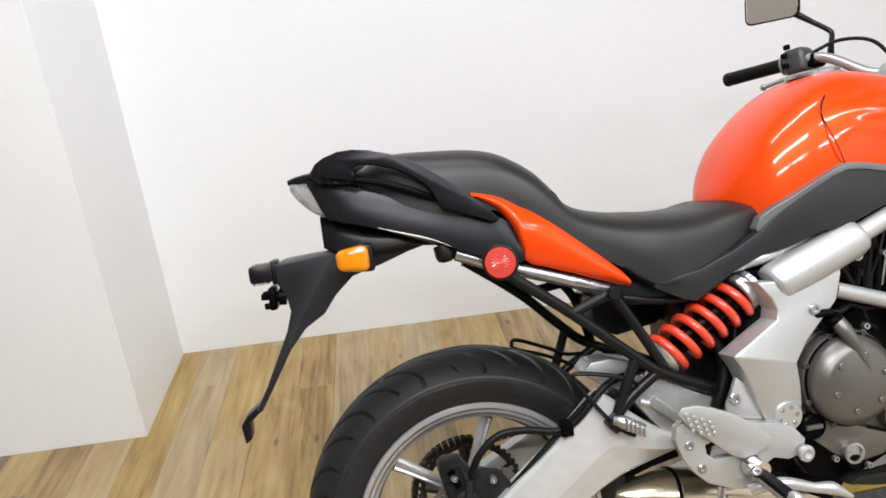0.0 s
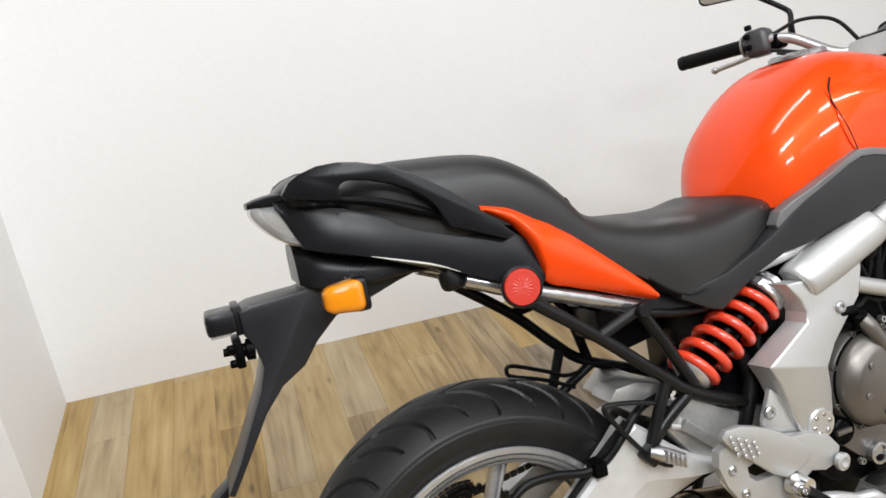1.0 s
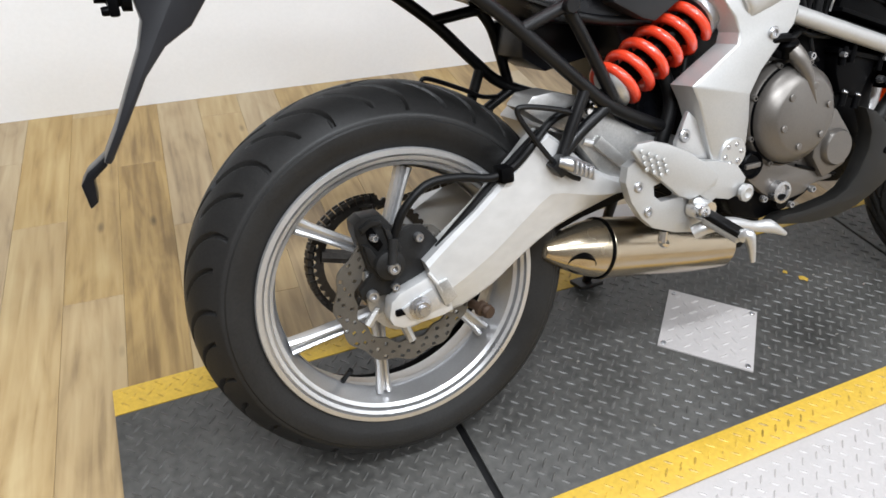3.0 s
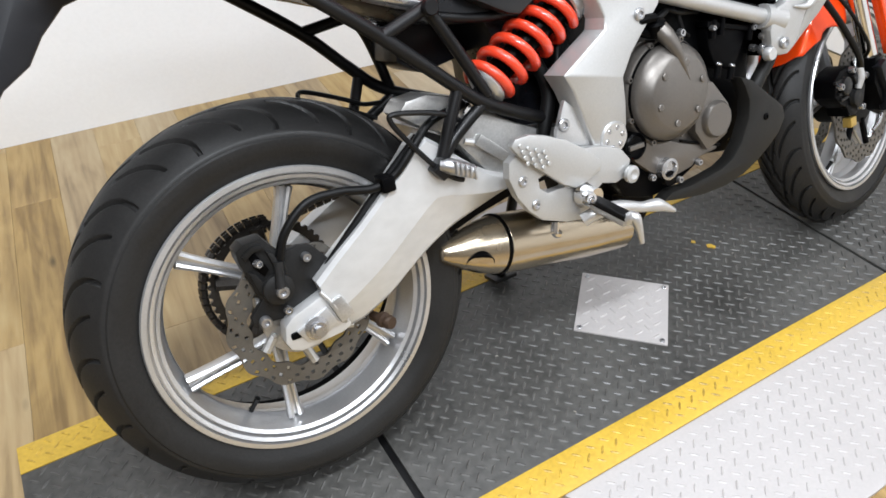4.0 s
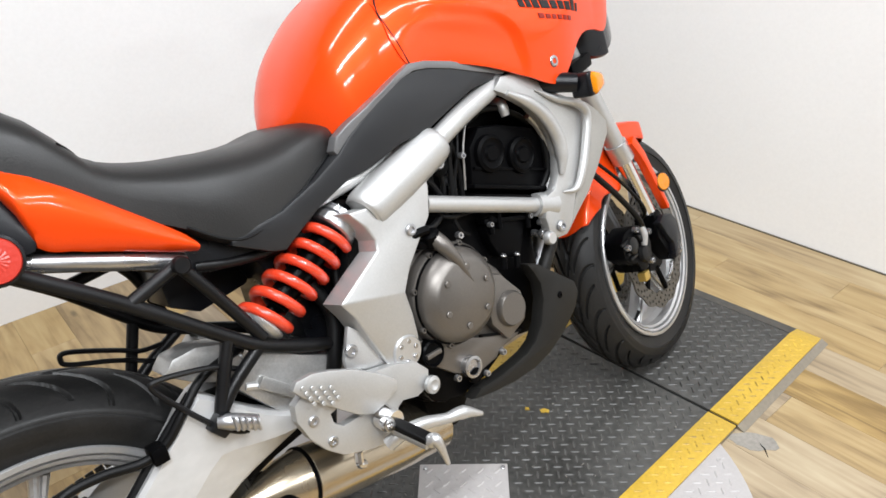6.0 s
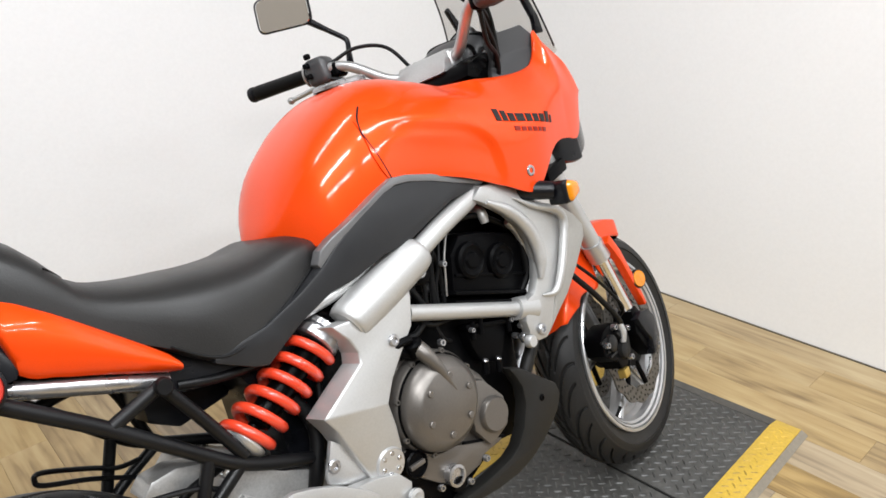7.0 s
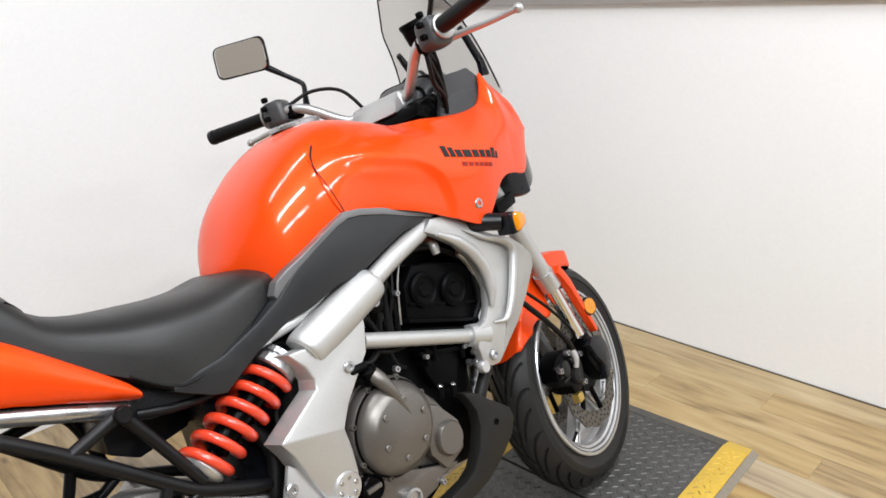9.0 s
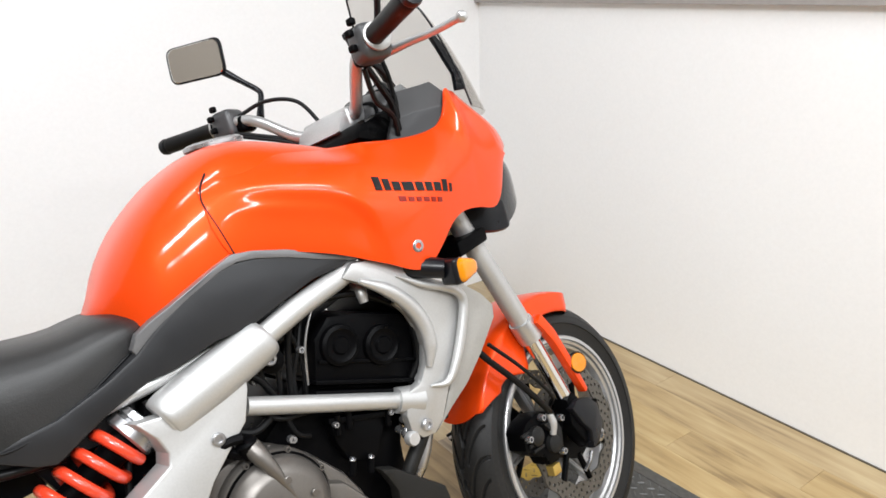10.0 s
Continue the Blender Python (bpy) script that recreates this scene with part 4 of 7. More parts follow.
bm = tube([V(0.93, -0.172, 0.530), V(0.945, -0.19, 0.522), V(0.95, -0.20, 0.518)], 0.013, 12)
bp("mount_nut", bolt((0.935, -0.185, 0.520), (0, -1, 0), 0.013, 0.014, False), ALLOY, parent=casting)

bp("inner_strut", tube([V(0.985, -0.160, 0.752), V(1.006, -0.163, 0.720), V(1.014, -0.163, 0.680), V(1.008, -0.162, 0.630), V(0.992, -0.160, 0.600)], 0.0105, 12), FRAME, parent=casting)
# black side cover under the tank, with its silver edge
cover = bp("side_cover", slab([(0.556, 0.800), (0.580, 0.822), (0.612, 0.846), (0.650, 0.868), (0.70, 0.889), (0.745, 0.890), (0.80, 0.879), (0.86, 0.860), (0.905, 0.846), (0.89, 0.838), (0.835, 0.832), (0.775, 0.812), (0.715, 0.790), (0.660, 0.786), (0.600, 0.764), (0.560, 0.757), (0.502, 0.731), (0.466, 0.712), (0.427, 0.690), (0.405, 0.696), (0.349, 0.726), (0.352, 0.736), (0.44, 0.748), (0.51, 0.774)], -0.186, -0.135, 0.006), DULL, "dull black plastic side cover", sharp=25)
for v in cover.data.vertices:
    v.co.y += min(max(0.0, 0.65 - v.co.x) * 0.30, 0.036)
bm = slab([(0.562, 0.826), (0.583, 0.840), (0.613, 0.855), (0.650, 0.875), (0.690, 0.894), (0.712, 0.903), (0.745, 0.901), (0.80, 0.889), (0.85, 0.873), (0.889, 0.861), (0.925, 0.847), (0.915, 0.841), (0.885, 0.850), (0.85, 0.860), (0.80, 0.876), (0.748, 0.888), (0.718, 0.890),
           (0.690, 0.883), (0.642, 0.861), (0.604, 0.837), (0.577, 0.816), (0.556, 0.797), (0.552, 0.806)], -0.188, -0.165, 0.002)
for v in bm.verts:
    v.co.y += max(0.0, 0.65 - v.co.x) * 0.36
bp("silver_edge", bm, STRIP, "flat satin grey edge strip", parent=cover, sharp=20)
bp("inner_brace", tube([V(0.50, -0.13, 0.738), V(0.557, -0.145, 0.749), V(0.614, -0.145, 0.759), V(0.68, -0.14, 0.775)], 0.011, 10), FRAME, parent=frame_root)

# ---- engine ----
engine = bp("engine", slab([(0.590, 0.585), (0.635, 0.602), (0.705, 0.603), (0.765, 0.560), (0.815, 0.505), (0.843, 0.455), (0.825, 0.405), (0.778, 0.384), (0.72, 0.362), (0.66, 0.372), (0.61, 0.410), (0.596, 0.45)], -0.160, 0.16, 0.012), CASE, "dark grey twin-cylinder engine")
bp("sump", slab([(0.610, 0.37), (0.66, 0.335), (0.70, 0.350), (0.72, 0.378), (0.72, 0.345), (0.70, 0.315), (0.65, 0.300), (0.60, 0.330)], -0.120, 0.14, 0.006), BLACKENGINE, "black lower crankcase", parent=engine)
bp("cylinder_block", slab([(0.70, 0.60), (0.79, 0.665), (0.965, 0.605), (0.945, 0.50), (0.940, 0.38), (0.880, 0.338), (0.82, 0.350), (0.78, 0.50)], -0.135, 0.15, 0.01), BLACKENGINE, parent=engine)
bp("cylinder_head", slab([(0.800, 0.662), (0.818, 0.735), (0.850, 0.765), (0.905, 0.755), (0.985, 0.728), (1.004, 0.700), (0.995, 0.636), (0.972, 0.602)], -0.162, 0.14, 0.012), BLACKENGINE, "black cylinder head", parent=engine)
bp("head_flange", slab([(0.797, 0.655), (0.975, 0.594), (0.972, 0.584), (0.794, 0.645)], -0.168, 0.14, 0.003), BLACKENGINE, parent=engine)
bp("head_flange", slab([(0.800, 0.672), (0.980, 0.611), (0.978, 0.604), (0.798, 0.665)], -0.171, 0.14, 0.002), BLACKENGINE, parent=engine)
for cx, cz in ((0.858, 0.712), (0.935, 0.687)):
    bp("cam_cover_cap", lathe([(0, 0.036), (0.010, 0.034), (0.013, 0.028), (0.010, 0.024), (0.010, 0.016), (0.014, 0.013), (0.014, 0.001)], (cx, -0.160, cz), (0, -1, 0), 30), BLACKENGINE, "round black cam cover boss", parent=engine)
bp("head_ridge", slab([(0.815, 0.700), (0.995, 0.643), (0.994, 0.638), (0.814, 0.695)], -0.167, -0.15, 0.001), BLACKENGINE, parent=engine)
CL = (0.683, 0.511)
bm = lathe([(-0.01, 0.091), (0.020, 0.091), (0.024, 0.088)], (CL[0], -0.160, CL[1]), (0, -1, 0), 48)
bp("clutch_flange", bm, CASE, parent=engine)
clutch = bp("clutch_cover", lathe([(0.02, 0.0840), (0.034, 0.0830), (0.042, 0.0800), (0.0560, 0.0640), (0.0585, 0.0590), (0.059, 0.001)], (CL[0], -0.160, CL[1]), (0, -1, 0), 56), CASE, "round dark grey clutch cover", parent=engine)
# black ring that draws the shadow on the flange around the cover
bp("cover_shade_ring", lathe([(0.022, 0.080), (0.022, 0.0874), (0.0262, 0.0874), (0.0262, 0.080)], (CL[0], -0.160, CL[1]), (0, -1, 0), 56), BLACKENGINE, parent=engine)
for k in range(8):
    a = radians(45 * k + 20)
    bp("cover_bolt", bolt((CL[0] + 0.089 * math.cos(a), -0.180, CL[1] + 0.089 * math.sin(a)), (0, -1, 0), 0.0055, 0.007), CASE, parent=engine)
for k in range(6):
    a = radians(60 * k + 15)
    bp("cover_pin", bolt((CL[0] + 0.051 * math.cos(a), -0.2190, CL[1] + 0.051 * math.sin(a)), (0, -1, 0), 0.0060, 0.0028, False), CASE, parent=engine)
bp("clutch_arm", tube([V(0.664, -0.192, 0.622), V(0.671, -0.204, 0.606), V(0.683, -0.2135, 0.578), V(0.704, -0.2180, 0.528)], [0.015, 0.014, 0.010, 0.001], 12), CASE, parent=engine)
bp("arm_joint", lathe([(-0.012, 0.016), (0.010, 0.016), (0.013, 0.012), (0.013, 0.001)], (0.662, -0.190, 0.622), (-0.3, -0.2, 1.0), 20), BLACKENGINE, parent=engine)
bm = tube([V(0.60, -0.17, 0.625), V(0.63, -0.19, 0.640), V(0.655, -0.195, 0.640)], 0.008, 8)
tube([V(0.62, -0.17, 0.645), V(0.64, -0.18, 0.620), V(0.665, -0.185, 0.612)], 0.009, 8, bm=bm)
bp("clutch_lever", bm, BLACKENGINE, parent=engine)
bp("crank_cover", lathe([(-0.02, 0.034), (0.022, 0.034), (0.028, 0.030), (0.028, 0.001)], (0.800, -0.165, 0.432), (0, -1, 0), 30), CASE, "small round crank cover", parent=engine)
bp("crank_boss", slab([(0.755, 0.52), (0.80, 0.50), (0.84, 0.45), (0.835, 0.395), (0.78, 0.375), (0.75, 0.42)], -0.182, -0.12, 0.008), CASE, parent=engine)
bp("oil_filler", lathe([(-0.01, 0.024), (0.012, 0.024), (0.015, 0.021), (0.010, 0.018), (0.010, 0.001)], (0.606, -0.172, 0.434), (0, -1, 0), 26), BLACKENGINE, "black slotted oil filler cap", parent=engine)
bp("filler_slot", box(0.590, 0.622, -0.188, -0.180, 0.430, 0.438, 0.001), CASE, parent=engine)
bp("sight_glass", lathe([(-0.01, 0.020), (0.012, 0.020), (0.013, 0.015), (0.008, 0.013), (0.008, 0.001)], (0.682, -0.172, 0.370), (0, -1, 0), 26), STEEL, "oil sight glass with a steel ring", parent=engine)
bp("sight_window", lathe([(0.0, 0.015), (0.010, 0.014), (0.011, 0.001)], (0.684, -0.172, 0.352), (0, -1, 0), 20), BLACKENGINE, parent=engine)
bp("maker_plate", slab([(0.636, 0.385), (0.668, 0.372), (0.671, 0.384), (0.639, 0.397)], -0.168, -0.155, 0.001), ALLOY, parent=engine)
bp("lower_case", slab([(0.596, 0.462), (0.64, 0.440), (0.732, 0.404), (0.818, 0.378), (0.818, 0.368), (0.764, 0.364), (0.752, 0.352), (0.714, 0.347), (0.690, 0.346), (0.648, 0.372), (0.617, 0.399), (0.593, 0.424)], -0.170, -0.12, 0.006), CASE, parent=engine)
bp("case_joint", tube([V(0.722, -0.171, 0.410), V(0.77, -0.171, 0.392), V(0.822, -0.171, 0.375)], 0.0028, 8), BLACKENGINE, parent=engine)
bp("black_case", slab([(0.575, 0.47), (0.60, 0.462), (0.70, 0.39), (0.79, 0.372), (0.775, 0.345), (0.72, 0.322), (0.66, 0.316), (0.60, 0.335), (0.575, 0.38)], -0.156, -0.10, 0.008), BLACKENGINE, "black lower engine case", parent=engine)
for at in ((0.650, 0.362), (0.716, 0.338), (0.766, 0.357), (0.575, 0.47), (0.735, 0.60), (0.755, 0.555)):
    bp("case_bolt", bolt((at[0], -0.168, at[1]), (0, -1, 0), 0.0065, 0.009), STEEL, parent=engine)
bp("sump", slab([(0.60, 0.35), (0.72, 0.34), (0.71, 0.28), (0.67, 0.240), (0.62, 0.25)], -0.11, 0.11, 0.012), BLACKENGINE, parent=engine)
# intake, wiring and hoses above the engine
for cx in (0.725, 0.80):
    bp("throttle_body", lathe([(0, 0.028), (0.05, 0.028), (0.055, 0.022), (0.075, 0.022)], (cx, -0.06, 0.735), (0.25, -1, 0.1), 20), BLACKENGINE, parent=engine)
bp("airbox", slab([(0.60, 0.775), (0.78, 0.80), (0.90, 0.83), (0.96, 0.80), (0.90, 0.775), (0.76, 0.73), (0.66, 0.70), (0.60, 0.70)], -0.12, 0.13, 0.01), PLASTIC, "black plastic airbox")
for at, r in (((0.745, -0.135, 0.728), 0.011), ((0.770, -0.13, 0.69), 0.009), ((0.715, -0.13, 0.70), 0.008), ((0.935, -0.15, 0.53), 0.007)):
    bp("engine_bolt", bolt(at, (0, -1, 0), r, 0.012), STEEL, parent=engine)
for line, r in (([(0.70, -0.14, 0.77), (0.735, -0.150, 0.745), (0.75, -0.148, 0.70), (0.745, -0.14, 0.65)], 0.005), ([(0.77, -0.15, 0.78), (0.79, -0.15, 0.74), (0.795, -0.145, 0.69), (0.79, -0.14, 0.64)], 0.0045),
                ([(0.82, -0.14, 0.80), (0.79, -0.155, 0.775), (0.775, -0.15, 0.73), (0.765, -0.145, 0.66)], 0.006), ([(0.85, -0.14, 0.79), (0.91, -0.15, 0.785), (0.96, -0.15, 0.76), (0.995, -0.145, 0.735)], 0.006),
                ([(1.0, -0.15, 0.76), (1.01, -0.16, 0.70), (1.005, -0.16, 0.64), (0.98, -0.15, 0.60)], 0.010), ([(0.69, -0.14, 0.72), (0.715, -0.152, 0.705), (0.735, -0.15, 0.67)], 0.006),
                ([(0.46, -0.12, 0.62), (0.475, -0.13, 0.56), (0.455, -0.135, 0.50), (0.44, -0.13, 0.46)], 0.012), ([(0.50, -0.13, 0.60), (0.51, -0.125, 0.64), (0.525, -0.12, 0.68)], 0.006)):
    bp("hose", tube(line, r, 10), HOSE)
bm = tube([(0.93, -0.13, 0.795), (0.925, -0.155, 0.785), (0.925, -0.16, 0.765)], [0.010, 0.011, 0.008], 10)
bp("plug_cap", bm, ALLOY, parent=engine)
bm = slab([(0.812, 0.600), (0.910, 0.574), (0.905, 0.552), (0.882, 0.512), (0.874, 0.503), (0.827, 0.521), (0.813, 0.557), (0.810, 0.580)], -0.160, -0.12, 0.004)
housing = bp("bolted_housing", bm, BLACKENGINE, "black ribbed housing bolted to the cylinder", parent=engine)
bp("housing_flange", slab([(0.806, 0.604), (0.914, 0.575), (0.912, 0.566), (0.804, 0.595)], -0.167, -0.14, 0.002), BLACKENGINE, parent=housing)
for x, z in ((0.816, 0.590), (0.838, 0.592), (0.910, 0.568)):
    bp("housing_post", tube([(x, -0.166, z - 0.018), (x + 0.006, -0.166, z + 0.014)], 0.0055, 10), BLACKENGINE, parent=housing)
for x, z in ((0.826, 0.514), (0.860, 0.504)):
    bp("housing_post", tube([(x - 0.004, -0.168, z - 0.014), (x + 0.002, -0.168, z + 0.008)], 0.0065, 10), BLACKENGINE, parent=housing)
    bp("post_bolt", bolt((x + 0.002, -0.168, z + 0.009), (0.2, -0.4, 0.9), 0.0055, 0.004), STEEL, parent=housing)
bp("water_hose", tube([(0.990, -0.155, 0.520), (0.966, -0.160, 0.496), (0.946, -0.160, 0.474), (0.930, -0.158, 0.452), (0.915, -0.150, 0.420)], 0.0135, 14), BELLY, "dull grey rubber water hose", parent=engine)
for x, z, r, y in ((0.737, 0.730, 0.011, -0.160), (0.788, 0.728, 0.006, -0.165), (0.938, 0.527, 0.012, -0.172), (0.738, 0.598, 0.0065, -0.165), (0.936, 0.552, 0.006, -0.170),
                   (0.917, 0.572, 0.0055, -0.165), (0.814, 0.591, 0.005, -0.165), (0.775, 0.640, 0.006, -0.150), (0.760, 0.763, 0.006, -0.150), (0.905, 0.600, 0.005, -0.165)):
    bp("engine_bolt", bolt((x, y, z), (0, -1, 0), r, 0.010), STEEL, parent=engine)
for line, r in (([(0.812, -0.15, 0.780), (0.790, -0.155, 0.728), (0.775, -0.15, 0.690), (0.769, -0.15, 0.655)], 0.0036), ([(0.765, -0.145, 0.770), (0.740, -0.155, 0.752), (0.725, -0.155, 0.734), (0.722, -0.15, 0.700)], 0.005),
                ([(0.700, -0.150, 0.655), (0.730, -0.165, 0.635), (0.765, -0.16, 0.628), (0.80, -0.15, 0.622)], 0.0042),
                ([(0.625, -0.150, 0.66), (0.650, -0.16, 0.648), (0.684, -0.165, 0.632), (0.715, -0.16, 0.640)], 0.006), ([(0.745, -0.15, 0.66), (0.742, -0.16, 0.63), (0.752, -0.16, 0.60), (0.775, -0.15, 0.585)], 0.004)):
    bp("wire", tube(line, r, 8), HOSE, parent=engine)
bp("bright_wire", tube([(0.850, -0.150, 0.800), (0.822, -0.158, 0.772), (0.803, -0.160, 0.735), (0.796, -0.158, 0.700), (0.794, -0.150, 0.665)], 0.0020, 8), CASTGREY, "thin grey sheathed wire", parent=engine)
bm = lathe([(0, 0.020), (0.02, 0.020), (0.022, 0.016), (0.022, 0.001)], (0.742, -0.140, 0.725), (0, -1, 0), 20)
bp("sensor_body", bm, BLACKENGINE, parent=engine)
# radiator and downpipes
bp("radiator", slab([(1.00, 0.80), (1.10, 0.74), (1.055, 0.50), (0.99, 0.50)], -0.135, 0.14, 0.006), BLACKENGINE, "black radiator core")
for y in (-0.055, 0.055):
    bp("downpipe", tube([(0.99, y, 0.62), (1.04, y, 0.58), (1.045, y, 0.48), (1.00, y, 0.40), (0.93, 0.03 + y * 0.9, 0.335), (0.82, 0.045 + y * 0.6, 0.290), (0.66, 0.03, 0.26)], 0.019, 14), STEEL, "steel exhaust downpipe")
belly = bp("belly_fairing", slab([(0.864, 0.494), (0.895, 0.482), (0.940, 0.445), (0.982, 0.411), (0.988, 0.386), (0.970, 0.359), (0.941, 0.338), (0.910, 0.320), (0.870, 0.304), (0.823, 0.295), (0.764, 0.296), (0.713, 0.303), (0.660, 0.314), (0.684, 0.326), (0.734, 0.325), (0.773, 0.328), (0.814, 0.333), (0.841, 0.344), (0.866, 0.370), (0.886, 0.412), (0.888, 0.445), (0.876, 0.474)], -0.186, -0.155, 0.006), BELLY, "matte black plastic belly fairing", sharp=25)
bp("belly_bolt", bolt((0.932, -0.185, 0.402), (0, -1, 0), 0.007, 0.003), BLACKENGINE, parent=belly)

# ---- swingarm, shock and chain ----
ARM = [(0.030, 0.282, 0.380), (0.070, 0.285, 0.414), (0.130, 0.308, 0.463), (0.190, 0.349, 0.514), (0.235, 0.376, 0.549), (0.262, 0.388, 0.524), (0.320, 0.404, 0.474), (0.370, 0.416, 0.448), (0.420, 0.424, 0.440), (0.540, 0.428, 0.440)]
rings = []
for x in np.linspace(0.030, 0.540, 26):
    lo, hi = along(ARM, float(x))
    x0 = float(x)
    tilt = 0.026 * max(0, 1 - (x0 - 0.03) / 0.08)
    fold = lo + 0.46 * (hi - lo)
    out = 0.135 + 0.012 * min(1, max(0, (x0 - 0.05) / 0.2))
    rings.append([V(x0 + tilt * (z - lo) / (hi - lo) * -1 + tilt * 0.6, y, z) for y, z in ((-0.094, hi), (-out + 0.010, hi), (-out + 0.003, hi - 0.007), (-out, fold + 0.004), (-out, fold - 0.004), (-out + 0.020, lo + 0.006), (-out + 0.026, lo), (-0.094, lo))])
swing = bp("swingarm", loft(rings), SWING, "brushed alloy gull-shaped swingarm", sharp=12)
# black tube that draws the shadowed gap along the arm's upper edge
bp("arm_gap_shade", tube([(0.045, -0.112, 0.396), (0.10, -0.116, 0.442), (0.17, -0.120, 0.502), (0.228, -0.122, 0.550)], [0.004, 0.006, 0.006, 0.004], 8), POWDER, "dark strip for the shaded gap along the arm", parent=swing)
bp("arm_weld", tube([(0.020, -0.131, 0.366), (0.034, -0.138, 0.340), (0.042, -0.134, 0.315), (0.052, -0.124, 0.296)], 0.0035, 8), ALLOY, parent=swing)
bp("axle_plate", slab([(-0.050, 0.305), (-0.044, 0.330), (-0.030, 0.342), (0.026, 0.360), (0.052, 0.318), (0.058, 0.292), (0.040, 0.286), (-0.028, 0.282), (-0.045, 0.290)], -0.130, -0.098, 0.006), SWING, parent=swing)
bm = slab([(-0.030, 0.318), (0.024, 0.340), (0.038, 0.306), (-0.018, 0.296)], -0.136, -0.12, 0.003)
bp("chain_adjuster", bm, ALLOY, parent=swing)
bm = lathe([(0, 0.019), (0.004, 0.019), (0.006, 0.013), (0.014, 0.013), (0.014, 0.008), (0.020, 0.008)], (0.0, -0.134, 0.314), (0, -1, 0), 20)
bp("axle_nut", bm, STEEL, parent=swing)
bp("adjuster_block", slab([(0.026, 0.346), (0.048, 0.352), (0.062, 0.318), (0.040, 0.306)], -0.141, -0.12, 0.003), CASTGREY, "cast adjuster block", parent=swing)
bp("adjuster_slot", box(-0.040, -0.022, -0.1335, -0.12, 0.306, 0.318, 0.004), BLACKENGINE, parent=swing)
bp("stand_bobbin", lathe([(-0.030, 0.008), (0.0, 0.008), (0.002, 0.013), (0.010, 0.013), (0.012, 0.008), (0.018, 0.008), (0.020, 0.012), (0.027, 0.010)], (0.114, -0.100, 0.268), (0.35, -1, -0.1), 16), RUST, "rusty bobbin stub", parent=swing)
bm = slab([(0.02, 0.36), (0.20, 0.45), (0.42, 0.50), (0.52, 0.50), (0.52, 0.45), (0.40, 0.43), (0.20, 0.37), (0.05, 0.28), (-0.05, 0.29), (-0.05, 0.34)], 0.095, 0.135, 0.008)
bp("swingarm_left", bm, SWING, parent=swing)
bp("swing_bridge", slab([(0.288, 0.528), (0.325, 0.560), (0.355, 0.556), (0.405, 0.524), (0.450, 0.502), (0.510, 0.492), (0.510, 0.440), (0.40, 0.432), (0.345, 0.452)], -0.128, 0.13, 0.006), CASTGREY, "cast alloy swingarm bridge", parent=swing, sharp=20)
bp("bridge_rib", slab([(0.318, 0.512), (0.332, 0.526), (0.392, 0.470), (0.380, 0.458)], -0.140, -0.12, 0.003), CASTGREY, parent=swing)
bp("arm_underside", slab([(0.250, 0.470), (0.40, 0.450), (0.50, 0.440), (0.50, 0.392), (0.42, 0.388), (0.33, 0.372), (0.27, 0.355)], -0.085, 0.11, 0.008), BLACKENGINE, "black underside of the swingarm bridge", parent=swing)
bm = slab([(0.207, 0.584), (0.226, 0.602), (0.262, 0.604), (0.324, 0.584), (0.352, 0.566), (0.385, 0.540), (0.380, 0.505), (0.30, 0.528), (0.25, 0.552)], -0.115, -0.055, 0.006)
bp("shock_lug", bm, CASTGREY, "cast alloy shock mount", parent=swing)
bp("lug_bolt", bolt((0.330, -0.114, 0.566), (0, -1, 0), 0.015, 0.010), CHROME, parent=swing)
bp("lug_weld", tube([(0.305, -0.128, 0.520), (0.34, -0.13, 0.505), (0.375, -0.13, 0.478)], 0.006, 8), ALLOY, parent=swing)
for z, dz in ((0.412, 0.0), (0.212, 0.0)):
    pts = [V(0.0, 0.09, z), V(0.25, 0.09, 0.5 * z + 0.5 * (0.47 if z > 0.3 else 0.40)), V(0.53, 0.09, 0.48 if z > 0.3 else 0.41)]
    bm = bmesh.new()
    for k in range(34):
        a, b = pts[0].lerp(pts[2], k / 34), pts[0].lerp(pts[2], (k + 0.82) / 34)
        tube([a, b], 0.0062, 6, bm=bm)
    tagged(bp("chain_run", bm, CHAIN), kind="stuff")
# shock absorber with its coil
A, Z = V(0.545, -0.128, 0.700), V(0.338, -0.128, 0.584)
axis = (Z - A).normalized()
shock = bp("shock_absorber", lathe([(0.0, 0.016), (0.02, 0.02), (0.04, 0.026), (0.045, 0.022), (0.18, 0.021), (0.185, 0.010), (0.23, 0.010)], A, axis, 20), BLACKENGINE, "laid-down shock absorber with a red coil spring")
u = axis.orthogonal().normalized()
w = axis.cross(u)
coil = [A + axis * (0.040 + 0.174 * k / 110) + (u * math.cos(2 * math.pi * 5.6 * k / 110) + w * math.sin(2 * math.pi * 5.6 * k / 110)) * 0.0365 for k in range(111)]
bp("coil_spring", tube(coil, 0.0084, 10, 1), SPRING, "glossy red coil spring", parent=shock)
bp("spring_collar", lathe([(-0.004, 0.022), (-0.002, 0.036), (0.008, 0.037), (0.010, 0.033), (0.013, 0.033), (0.015, 0.039), (0.028, 0.039), (0.031, 0.036), (0.031, 0.022)], A, axis, 32), STEEL, "bright steel preload collar", parent=shock)
bp("spring_seat", lathe([(0.208, 0.036), (0.212, 0.037), (0.218, 0.034), (0.226, 0.020)], A, axis, 28), ALLOY, parent=shock)
bp("top_eye", lathe([(-0.02, 0.016), (0.02, 0.016)], A - axis * 0.018, (0, 1, 0), 16), BLACKENGINE, parent=shock)
